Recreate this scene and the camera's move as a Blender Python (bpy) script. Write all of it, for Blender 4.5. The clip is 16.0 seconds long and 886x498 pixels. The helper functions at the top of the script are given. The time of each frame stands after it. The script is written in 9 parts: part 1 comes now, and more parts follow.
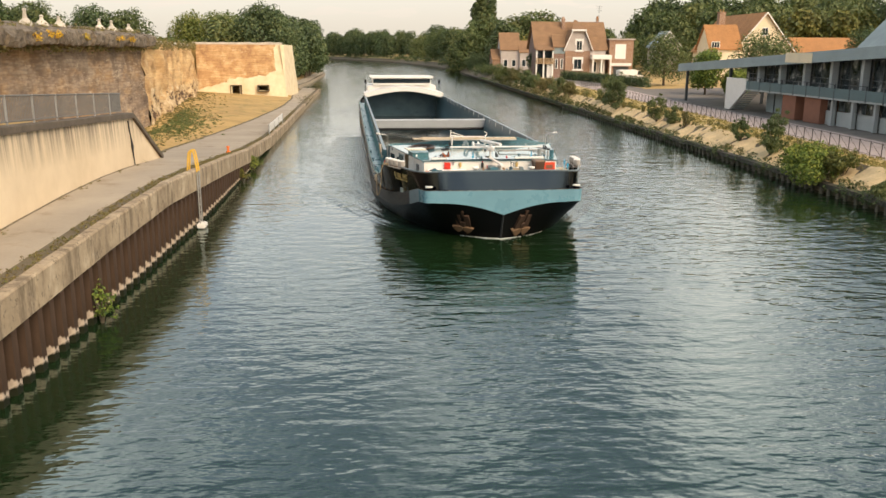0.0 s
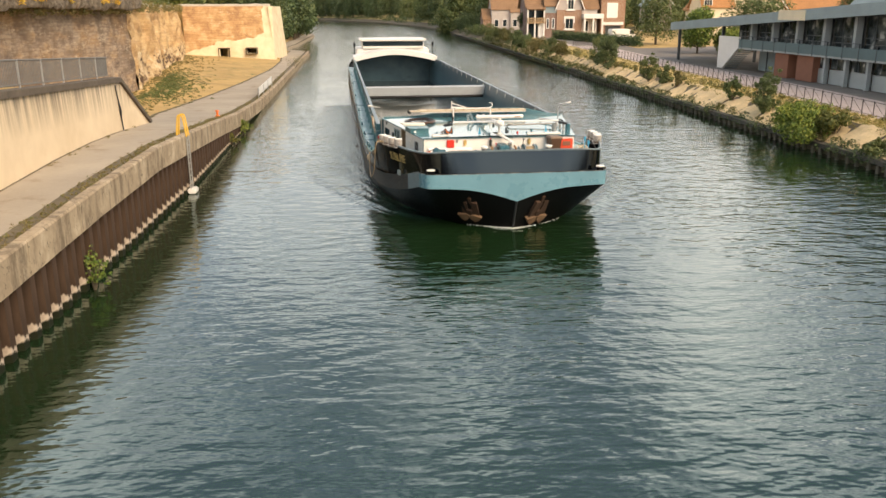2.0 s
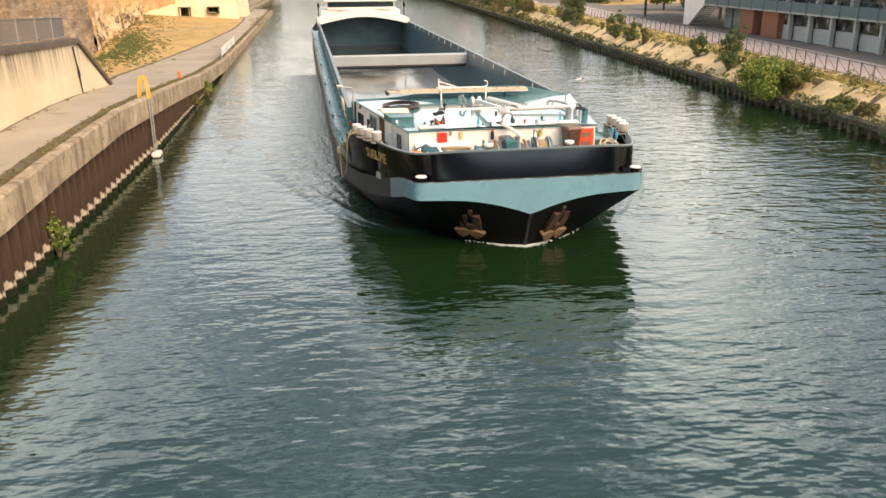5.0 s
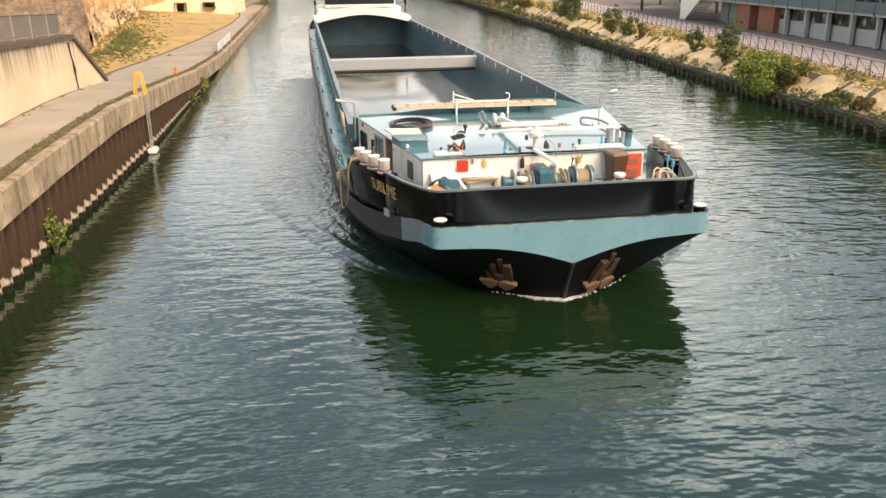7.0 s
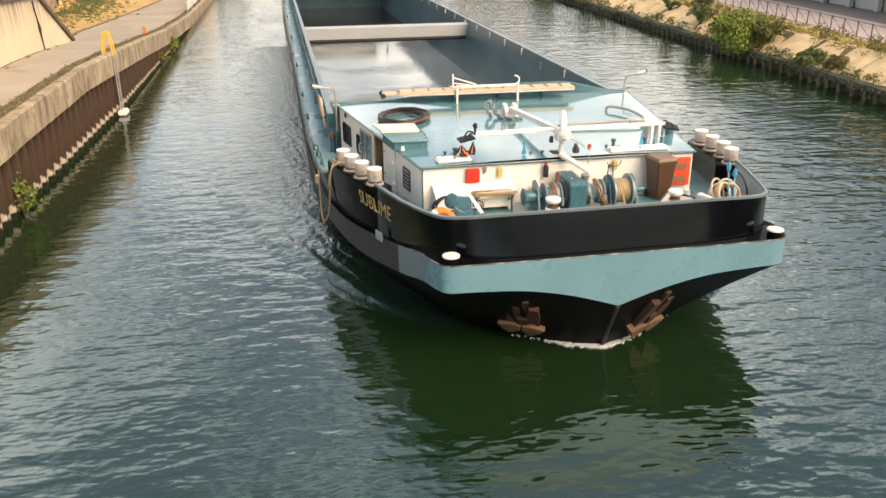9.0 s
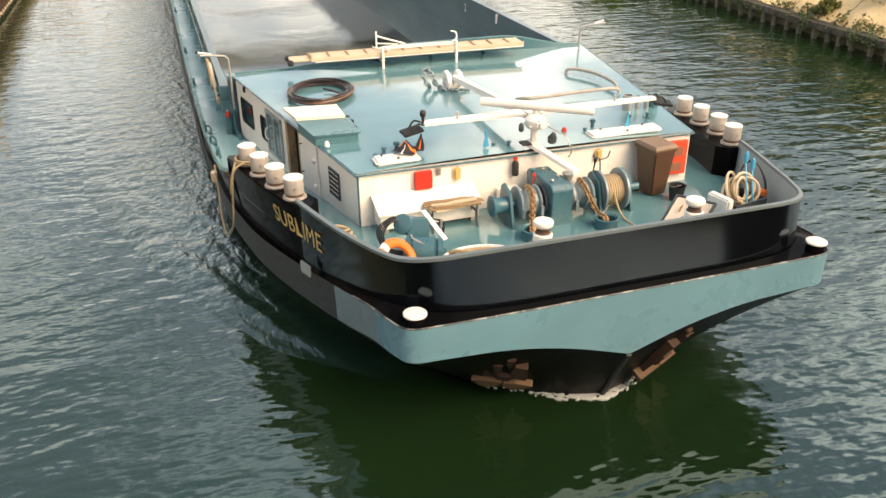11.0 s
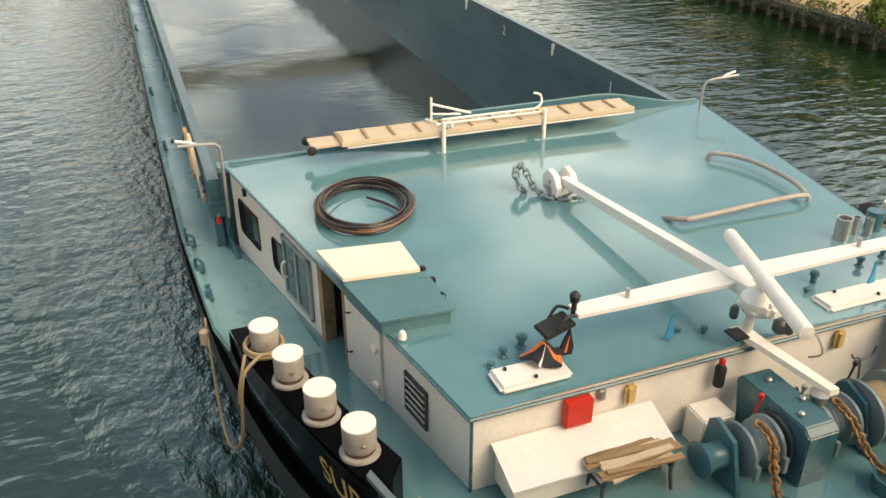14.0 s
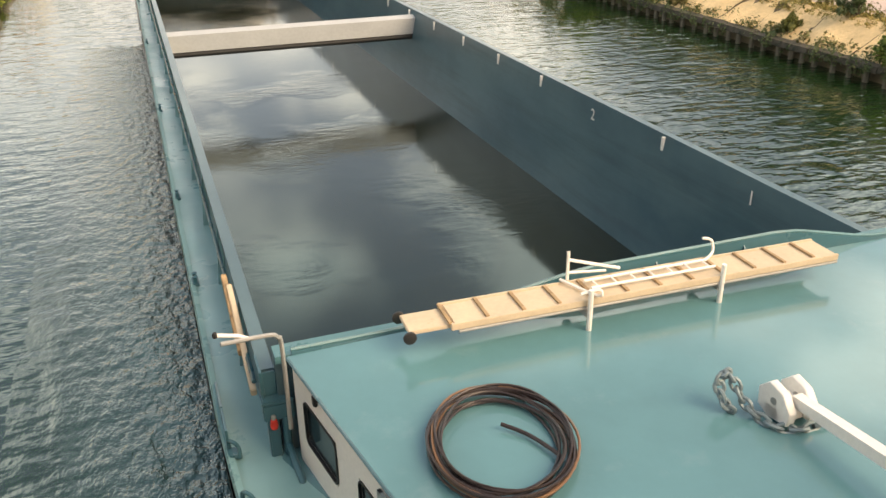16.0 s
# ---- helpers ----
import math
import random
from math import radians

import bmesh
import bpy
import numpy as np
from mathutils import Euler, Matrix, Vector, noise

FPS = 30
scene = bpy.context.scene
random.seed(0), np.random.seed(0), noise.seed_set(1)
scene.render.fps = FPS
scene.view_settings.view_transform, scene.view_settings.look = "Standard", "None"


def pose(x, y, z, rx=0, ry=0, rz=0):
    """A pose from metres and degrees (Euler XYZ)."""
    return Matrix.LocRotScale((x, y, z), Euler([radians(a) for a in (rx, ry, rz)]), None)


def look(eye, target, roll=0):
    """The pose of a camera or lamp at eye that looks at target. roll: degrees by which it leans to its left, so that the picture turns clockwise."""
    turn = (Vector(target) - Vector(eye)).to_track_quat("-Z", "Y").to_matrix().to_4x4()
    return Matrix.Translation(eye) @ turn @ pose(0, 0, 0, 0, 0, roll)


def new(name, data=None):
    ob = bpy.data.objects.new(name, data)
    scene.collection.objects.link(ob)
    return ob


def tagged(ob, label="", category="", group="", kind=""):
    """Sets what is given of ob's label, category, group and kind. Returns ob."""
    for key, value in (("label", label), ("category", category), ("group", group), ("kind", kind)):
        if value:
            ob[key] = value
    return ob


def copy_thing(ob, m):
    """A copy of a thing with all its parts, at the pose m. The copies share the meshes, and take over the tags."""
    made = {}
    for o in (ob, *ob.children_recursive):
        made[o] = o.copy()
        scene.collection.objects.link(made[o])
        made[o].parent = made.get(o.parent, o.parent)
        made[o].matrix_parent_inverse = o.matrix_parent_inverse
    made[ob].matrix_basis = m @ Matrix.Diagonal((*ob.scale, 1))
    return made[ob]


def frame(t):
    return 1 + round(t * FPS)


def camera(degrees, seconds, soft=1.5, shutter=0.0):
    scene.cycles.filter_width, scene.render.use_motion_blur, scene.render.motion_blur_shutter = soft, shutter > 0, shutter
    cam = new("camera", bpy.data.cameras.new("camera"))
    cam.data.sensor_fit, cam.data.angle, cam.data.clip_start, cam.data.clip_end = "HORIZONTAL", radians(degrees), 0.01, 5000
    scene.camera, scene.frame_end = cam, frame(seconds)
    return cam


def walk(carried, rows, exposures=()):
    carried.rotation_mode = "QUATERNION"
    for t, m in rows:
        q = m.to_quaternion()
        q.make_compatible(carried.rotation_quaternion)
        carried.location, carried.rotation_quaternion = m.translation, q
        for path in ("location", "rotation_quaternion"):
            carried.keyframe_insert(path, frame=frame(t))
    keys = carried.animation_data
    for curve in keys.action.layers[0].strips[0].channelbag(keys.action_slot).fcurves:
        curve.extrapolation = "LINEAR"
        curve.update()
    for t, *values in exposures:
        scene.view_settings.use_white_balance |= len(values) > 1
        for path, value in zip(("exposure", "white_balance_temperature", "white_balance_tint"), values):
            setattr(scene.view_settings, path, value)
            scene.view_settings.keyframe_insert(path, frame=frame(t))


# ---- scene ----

# ---------------------------------------------------------------- camera
EYE = 8.7
cam = camera(56.6, 16.0, soft=1.55)
PATH = [
    (0.0, -3.7, -13.58, -0.26), (0.5, -3.66, -14.44, -0.22), (1.0, -3.67, -15.06, -0.1), (1.5, -3.84, -15.53, 0.04),
    (2.0, -4.36, -16.17, 0.2), (2.5, -5.02, -16.83, 0.36), (3.0, -5.66, -17.52, 0.48), (3.5, -6.24, -18.26, 0.47),
    (4.0, -6.46, -18.67, 0.43), (6.5, -6.85, -19.05, 0.47), (7.0, -6.9, -19.23, 0.51), (7.5, -7.03, -19.66, 0.44),
    (8.0, -7.36, -20.31, 0.37), (8.5, -7.86, -20.95, 0.27), (9.0, -8.6, -21.94, 0.39), (9.5, -9.78, -23.25, 0.61),
    (12.0, -18.97, -28.35, 0.01), (12.5, -19.05, -28.45, 0.02), (13.0, -19.06, -28.46, 0.05), (13.5, -19.06, -28.46, 0.06),
    (14.0, -19.05, -28.42, 0.02), (14.5, -19.06, -28.38, 0.08), (15.0, -19.1, -27.81, 0.2), (15.5, -18.99, -26.84, 0.48),
    (16.0, -18.42, -25.57, 0.65)]
walk(cam, [(t, pose(0, 0, EYE, 90 + p, r, y)) for t, y, p, r in PATH],
     exposures=[(0.0, 0.19, 7200, 14), (4.0, 0.46, 7400, 17), (9.0, 0.57, 7500, 18), (12.0, 0.72, 8000, 17), (13.0, 0.70, 7900, 15), (14.5, 0.28, 7700, 12), (16.0, 0.62, 8100, 16)])

# ---------------------------------------------------------------- light
SUN_TO = Vector((0.46, -0.62, 0.62)).normalized()
world = bpy.data.worlds.new("sky")
scene.world = world
world.use_nodes = True
wn = world.node_tree.nodes
sky = wn.new("ShaderNodeTexSky")
sky.sky_type = "NISHITA"
sky.sun_disc = False
sky.sun_elevation = math.asin(SUN_TO.z)
sky.sun_rotation = math.atan2(SUN_TO.x, SUN_TO.y)
sky.air_density, sky.dust_density, sky.ozone_density = 1.0, 1.2, 2.0
wl = world.node_tree.links
gen = wn.new("ShaderNodeTexCoord").outputs["Generated"]
sep = wn.new("ShaderNodeSeparateXYZ")
wl.new(gen, sep.inputs[0])


def sky_math(op, a, b):
    nd = wn.new("ShaderNodeMath")
    nd.operation = op
    for sock, v in zip(nd.inputs, (a, b)):
        if isinstance(v, (int, float)):
            sock.default_value = v
        else:
            wl.new(v, sock)
    return nd.outputs[0]


# broken cloud on a high flat layer, brighter overhead than at the horizon
high = sky_math("MAXIMUM", sep.outputs["Z"], 0.0)
lift = sky_math("ADD", high, 0.16)
flat = wn.new("ShaderNodeCombineXYZ")
wl.new(sky_math("DIVIDE", sep.outputs["X"], lift), flat.inputs["X"])
wl.new(sky_math("DIVIDE", sep.outputs["Y"], lift), flat.inputs["Y"])
cloud = wn.new("ShaderNodeTexNoise")
cloud.inputs["Scale"].default_value, cloud.inputs["Detail"].default_value, cloud.inputs["Roughness"].default_value = 1.9, 6.0, 0.5
wl.new(flat.outputs[0], cloud.inputs["Vector"])
cover = wn.new("ShaderNodeMapRange")
cover.inputs["From Min"].default_value, cover.inputs["From Max"].default_value = 0.44, 0.60
wl.new(cloud.outputs["Fac"], cover.inputs["Value"])
bright = wn.new("ShaderNodeValToRGB")  # cloud brightness by height: hazy horizon, glowing low bank, duller above
for k, (p, v) in enumerate(((0.0, 0.24), (0.06, 0.31), (0.17, 0.78), (0.30, 0.78), (0.50, 0.68), (0.72, 0.70))):
    e = bright.color_ramp.elements[k] if k < 2 else bright.color_ramp.elements.new(p)
    e.position, e.color = p, (v, v, v, 1)
wl.new(high, bright.inputs["Fac"])
white = sky_math("MULTIPLY", bright.outputs["Color"], 20.0)
tone = wn.new("ShaderNodeCombineXYZ")
for name, k in (("X", -0.46), ("Y", -0.16), ("Z", 0.10)):
    # greyer near the horizon, bluer overhead
    wl.new(sky_math("MULTIPLY", white, sky_math("ADD", sky_math("MULTIPLY", high, k), {"X": 1.04, "Y": 1.0, "Z": 0.90}[name])), tone.inputs[name])
blend = wn.new("ShaderNodeMix")
blend.data_type = "RGBA"
veil = sky_math("SUBTRACT", 1.0, sky_math("MULTIPLY", high, 3.4))
gap = wn.new("ShaderNodeMapRange")  # the cloud breaks up overhead
gap.interpolation_type = "SMOOTHSTEP"
for key, v in (("From Min", 0.45), ("From Max", 0.85), ("To Min", 1.0), ("To Max", 0.2)):
    gap.inputs[key].default_value = v
wl.new(high, gap.inputs["Value"])
thin = sky_math("MULTIPLY", sky_math("MAXIMUM", cover.outputs[0], veil), gap.outputs[0])
wl.new(sky_math("MAXIMUM", thin, 0.14), blend.inputs[0])  # a thin veil over the blue gaps
wl.new(sky.outputs["Color"], blend.inputs[6])
wl.new(tone.outputs[0], blend.inputs[7])
wl.new(blend.outputs[2], wn["Background"].inputs["Color"])
wn["Background"].inputs["Strength"].default_value = 0.13
sun_data = bpy.data.lights.new("sun", "SUN")
sun_data.energy, sun_data.angle, sun_data.color = 3.5, radians(50.0), (1.0, 0.84, 0.62)
sun = new("sun", sun_data)
sun.matrix_world = look(SUN_TO * 100, (0, 0, 0))


# ---------------------------------------------------------------- mesh helpers
def part(name, bm, material, parent=None, label="", smooth=35):
    me = bpy.data.meshes.new(name)
    bm.to_mesh(me)
    bm.free()
    me.materials.append(material)
    if smooth:
        me.polygons.foreach_set("use_smooth", [True] * len(me.polygons))
        me.set_sharp_from_angle(angle=radians(smooth))
    ob = new(name, me)
    if parent is not None:
        ob.parent = parent
    if label:
        ob["label"] = label
    return ob


def share(name, me, parent, m):
    """Another object on the same mesh."""
    ob = new(name, me)
    ob.parent = parent
    ob.matrix_basis = m
    return ob


def thing(name, label, category, group="", m=None):
    ob = new(name)
    tagged(ob, label, category, group)
    if m is not None:
        ob.matrix_basis = m
    return ob


def B():
    return bmesh.new()


def box(bm, x0, x1, y0, y1, z0, z1, bevel=0.0, m=None):
    vs = [bm.verts.new((x, y, z)) for z in (z0, z1) for y in (y0, y1) for x in (x0, x1)]
    fs = [bm.faces.new([vs[i] for i in f]) for f in ((0, 2, 3, 1), (4, 5, 7, 6), (0, 1, 5, 4), (2, 6, 7, 3), (0, 4, 6, 2), (1, 3, 7, 5))]
    if bevel:
        es = list({e for f in fs for e in f.edges})
        out = bmesh.ops.bevel(bm, geom=es, offset=bevel, segments=2, affect="EDGES")
        vs = list({v for f in out["faces"] for v in f.verts} | {v for v in vs if v.is_valid})
    if m is not None:
        bmesh.ops.transform(bm, matrix=m, verts=vs)
    return bm


def loft(bm, rings, closed=True, cap0=False, cap1=False):
    rows = [[bm.verts.new(p) for p in ring] for ring in rings]
    n = len(rows[0])
    for a, b in zip(rows, rows[1:]):
        for i in range(n if closed else n - 1):
            j = (i + 1) % n
            bm.faces.new((a[i], a[j], b[j], b[i]))
    if cap0:
        bm.faces.new(rows[0][::-1])
    if cap1:
        bm.faces.new(rows[-1])
    return rows


def tube(bm, pts, r, n=8, r1=None, caps=True):
    pts = [Vector(p) for p in pts]
    rings = []
    up = None
    for i, p in enumerate(pts):
        d = (pts[min(i + 1, len(pts) - 1)] - pts[max(i - 1, 0)]).normalized()
        if up is None:
            up = d.orthogonal().normalized()
        up = (up - d * up.dot(d))
        up = up.normalized() if up.length > 1e-6 else d.orthogonal().normalized()
        side = d.cross(up)
        rr = r if r1 is None else r + (r1 - r) * i / (len(pts) - 1)
        rings.append([p + (up * math.cos(a) + side * math.sin(a)) * rr for a in (2 * math.pi * k / n for k in range(n))])
    loft(bm, rings, True, caps, caps)
    return bm


def lathe(bm, profile, n=20, at=(0, 0, 0), m=None):
    at = Vector(at)
    rings = []
    for r, z in profile:
        ring = [Vector((r * math.cos(2 * math.pi * k / n), r * math.sin(2 * math.pi * k / n), z)) for k in range(n)]
        rings.append([(m @ v if m is not None else v) + at for v in ring])
    loft(bm, rings, True, profile[0][0] > 1e-4, profile[-1][0] > 1e-4)
    return bm


def prism(bm, poly, d0, d1, axis="z"):
    """A polygon pushed from d0 to d1 along an axis; poly holds the other two coordinates in order."""
    def put(p, d):
        return {"z": (p[0], p[1], d), "y": (p[0], d, p[1]), "x": (d, p[0], p[1])}[axis]
    a = [bm.verts.new(put(p, d0)) for p in poly]
    b = [bm.verts.new(put(p, d1)) for p in poly]
    n = len(poly)
    for i in range(n):
        j = (i + 1) % n
        bm.faces.new((a[i], a[j], b[j], b[i]))
    bm.faces.new(a[::-1])
    bm.faces.new(b)
    bmesh.ops.recalc_face_normals(bm, faces=bm.faces)
    return bm


def smooth_line(pts, k=4):
    """Catmull-Rom through the points."""
    P = [np.array(p, float) for p in pts]
    out = []
    for i in range(len(P) - 1):
        p0, p1, p2, p3 = P[max(i - 1, 0)], P[i], P[i + 1], P[min(i + 2, len(P) - 1)]
        for s in range(k):
            u = s / k
            out.append(0.5 * (2 * p1 + (p2 - p0) * u + (2 * p0 - 5 * p1 + 4 * p2 - p3) * u * u + (3 * p1 - p0 - 3 * p2 + p3) * u ** 3))
    out.append(P[-1])
    return [tuple(float(c) for c in p) for p in out]


def clean(bm):
    bmesh.ops.recalc_face_normals(bm, faces=bm.faces)
    return bm


# ---------------------------------------------------------------- materials
class Mat:
    def __init__(self, name):
        self.m = bpy.data.materials.new(name)
        self.m.use_nodes = True
        self.n, self.l = self.m.node_tree.nodes, self.m.node_tree.links
        self.b = self.n["Principled BSDF"]
        self.co = self.n.new("ShaderNodeTexCoord").outputs["Object"]

    def add(self, kind, **sets):
        nd = self.n.new(kind)
        for k, v in sets.items():
            nd.inputs[k].default_value = v
        return nd

    def link(self, a, b):
        self.l.new(a, b)

    def scaled(self, s):
        mp = self.add("ShaderNodeMapping", Scale=s)
        self.link(self.co, mp.inputs["Vector"])
        return mp.outputs["Vector"]

    def noise(self, scale, detail=4.0, rough=0.55, stretch=None):
        nd = self.add("ShaderNodeTexNoise", Scale=scale, Detail=detail, Roughness=rough)
        self.link(self.scaled(stretch) if stretch else self.co, nd.inputs["Vector"])
        return nd.outputs["Fac"]

    def ramp(self, fac, stops):
        nd = self.n.new("ShaderNodeValToRGB")
        while len(nd.color_ramp.elements) < len(stops):
            nd.color_ramp.elements.new(0.5)
        for e, (p, c) in zip(nd.color_ramp.elements, stops):
            e.position, e.color = p, (*c, 1) if len(c) == 3 else c
        self.link(fac, nd.inputs["Fac"])
        return nd.outputs["Color"]

    def mix(self, fac, a, b, blend="MIX"):
        nd = self.n.new("ShaderNodeMix")
        nd.data_type, nd.blend_type = "RGBA", blend
        for sock, v in ((nd.inputs["Factor"], fac), (nd.inputs["A"], a), (nd.inputs["B"], b)):
            pass
        for sock, v in ((nd.inputs[0], fac), (nd.inputs[6], a), (nd.inputs[7], b)):
            if isinstance(v, (int, float)):
                sock.default_value = v
            elif isinstance(v, tuple):
                sock.default_value = (*v, 1) if len(v) == 3 else v
            else:
                self.link(v, sock)
        return nd.outputs[2]

    def bump(self, height, strength, dist, chain=None):
        nd = self.add("ShaderNodeBump", Strength=strength, Distance=dist)
        self.link(height, nd.inputs["Height"])
        if chain is not None:
            self.link(chain, nd.inputs["Normal"])
        return nd.outputs["Normal"]

    def out(self, color=None, rough=None, normal=None, metal=0.0):
        for key, v in (("Base Color", color), ("Roughness", rough), ("Normal", normal)):
            if v is None:
                continue
            if isinstance(v, tuple):
                self.b.inputs[key].default_value = (*v, 1)
            elif isinstance(v, (int, float)):
                self.b.inputs[key].default_value = v
            else:
                self.link(v, self.b.inputs[key])
        self.b.inputs["Metallic"].default_value = metal
        return self.m


def surface(name, c, rough=0.5, var=0.25, big=0.6, fine=18.0, bump=0.15, dist=0.01, metal=0.0, dirt=None, dirt_amount=0.5, stretch=None, spec=None, sheen=None):
    """Colour with variation at two scales, dirt in patches, and fine relief."""
    m = Mat(name)
    lo, hi = tuple(v * (1 - var) for v in c), tuple(min(1, v * (1 + var * 0.6)) for v in c)
    col = m.ramp(m.noise(big, 5.0, 0.6, stretch), [(0.3, lo), (0.7, hi)])
    f = m.noise(fine, 4.0, 0.6, stretch)
    col = m.mix(0.35, col, m.ramp(f, [(0.3, tuple(v * 0.75 for v in c)), (0.7, hi)]))
    if dirt:
        d = m.ramp(m.noise(big * 2.3, 6.0, 0.7, stretch), [(1 - dirt_amount * 0.9, (0, 0, 0)), (1.0 - dirt_amount * 0.9 + 0.18, (1, 1, 1))])
        col = m.mix(d, col, dirt)
    r = m.ramp(f, [(0.2, (rough * 0.8,) * 3), (0.8, (min(1, rough * 1.2),) * 3)])
    if sheen is not None:
        m.b.inputs["Specular Tint"].default_value = (*sheen, 1)
    if spec is not None:
        m.b.inputs["Specular IOR Level"].default_value = spec
    return m.out(col, r, m.bump(f, bump, dist), metal)


def foliage(name, c1, c2, c3):
    m = Mat(name)
    geo = m.n.new("ShaderNodeNewGeometry")
    info = m.n.new("ShaderNodeObjectInfo")
    col = m.ramp(geo.outputs["Random Per Island"], [(0.0, c1), (0.5, c2), (1.0, c3)])
    tint = m.ramp(info.outputs["Random"], [(0.0, (0.75, 0.85, 0.8)), (0.5, (1, 1, 1)), (1.0, (1.14, 1.05, 0.9))])
    col = m.mix(1.0, col, tint, "MULTIPLY")
    big = m.ramp(m.noise(0.5, 3.0), [(0.3, (0.75, 0.78, 0.75)), (0.7, (1.15, 1.12, 1.0))])
    col = m.mix(1.0, col, big, "MULTIPLY")
    m.out(col, 0.6)
    m.b.inputs["Subsurface Weight"].default_value = 0.0
    tr = m.n.new("ShaderNodeBsdfTranslucent")
    m.link(col, tr.inputs["Color"])
    mx = m.n.new("ShaderNodeMixShader")
    mx.inputs[0].default_value = 0.25
    m.link(m.b.outputs[0], mx.inputs[1])
    m.link(tr.outputs[0], mx.inputs[2])
    m.link(mx.outputs[0], m.n["Material Output"].inputs["Surface"])
    return m.m


def water_material(churned=False):
    """Green canal water: a slow swell, wind waves a metre long and fine ripples, in calmer and rougher patches."""
    m = Mat("churned_water" if churned else "canal_water")
    swell = m.noise(0.16, 2.0, 0.5, (0.6, 1.0, 1.0))
    waves = m.ramp(m.noise(0.62, 3.0, 0.55, (0.6, 1.4, 1.0)), [(0.28, (0, 0, 0)), (0.72, (1, 1, 1))])
    ripple = m.ramp(m.noise(1.8, 2.0, 0.5, (0.62, 1.15, 1.0)), [(0.28, (0, 0, 0)), (0.72, (1, 1, 1))])
    fine = m.noise(6.5, 2.0, 0.5, (0.6, 1.1, 1.0))
    sx = m.n.new("ShaderNodeSeparateXYZ")
    m.link(m.co, sx.inputs[0])
    wind = m.add("ShaderNodeMapRange")
    wind.inputs["From Min"].default_value, wind.inputs["From Max"].default_value = (-22, 10) if churned else (-6, 14)
    wind.inputs["To Min"].default_value, wind.inputs["To Max"].default_value = 0.25, 0.95
    m.link(sx.outputs["X"], wind.inputs["Value"])
    breeze = m.add("ShaderNodeMapRange")
    for key, v in (("From Min", -6), ("From Max", 10), ("To Min", 0.6), ("To Max", 1.0)):
        breeze.inputs[key].default_value = v
    m.link(sx.outputs["X"], breeze.inputs["Value"])
    patch = m.ramp(m.noise(0.05, 3.0, 0.5, (1.0, 0.6, 1.0)), [(0.36, (0.35,) * 3), (0.62, (1,) * 3)])
    gust = m.mix(1.0, patch, wind.outputs[0], "MULTIPLY")
    calm = m.mix(1.0, m.ramp(m.noise(0.11, 3.0, 0.5, (1.0, 0.5, 1.0)), [(0.35, (0.45,) * 3), (0.62, (1,) * 3)]), breeze.outputs[0], "MULTIPLY")
    n = m.bump(swell, 0.5, 0.08)
    n = m.bump(m.mix(1.0, waves, gust, "MULTIPLY"), 1.0, 0.07, n)
    n = m.bump(m.mix(1.0, ripple, calm, "MULTIPLY"), 1.0, 0.034, n)
    n = m.bump(fine, 1.0, 0.005, n)
    if churned:  # short steep chop thrown off the plating
        side = m.n.new("ShaderNodeMath")
        side.operation = "ABSOLUTE"
        m.link(sx.outputs["X"], side.inputs[0])
        close = m.add("ShaderNodeMapRange")
        for key, v in (("From Min", 6.0), ("From Max", 8.6), ("To Min", 1.0), ("To Max", 0.12)):
            close.inputs[key].default_value = v
        m.link(side.outputs[0], close.inputs["Value"])
        chop = m.ramp(m.noise(3.4, 4.0, 0.55, (1.3, 0.75, 1.0)), [(0.3, (0, 0, 0)), (0.7, (1, 1, 1))])
        aft = m.add("ShaderNodeMapRange")
        for key, v in (("From Min", 4.0), ("From Max", 14.0), ("To Min", 0.2)):
            aft.inputs[key].default_value = v
        m.link(sx.outputs["Y"], aft.inputs["Value"])
        n = m.bump(m.mix(1.0, m.mix(1.0, chop, close.outputs[0], "MULTIPLY"), aft.outputs[0], "MULTIPLY"), 1.0, 0.06, n)
    col = m.ramp(m.noise(0.05, 3.0), [(0.3, (0.007, 0.021, 0.0065)), (0.7, (0.009, 0.025, 0.009))])
    if churned:  # paler blue-green patches close along the hull, fading outward and forward
        near = m.add("ShaderNodeMapRange")
        for key, v in (("From Min", 5.9), ("From Max", 8.2), ("To Min", 1.0), ("To Max", 0.0)):
            near.inputs[key].default_value = v
        m.link(side.outputs[0], near.inputs["Value"])
        hull_patches = m.ramp(m.noise(0.5, 6.0, 0.7, (1.0, 0.3, 1.0)), [(0.30, (0.15,) * 3), (0.60, (1, 1, 1))])
        hull_patches = m.mix(1.0, m.mix(1.0, hull_patches, near.outputs[0], "MULTIPLY"), aft.outputs[0], "MULTIPLY")
        col = m.mix(hull_patches, col, (0.032, 0.085, 0.09))
    m.out(col, 0.07, n)
    m.b.inputs["IOR"].default_value = 1.6
    m.b.inputs["Specular IOR Level"].default_value = 0.88 if churned else 1.0
    m.b.inputs["Specular Tint"].default_value = (0.74, 0.94, 1.0, 1)
    return m.m


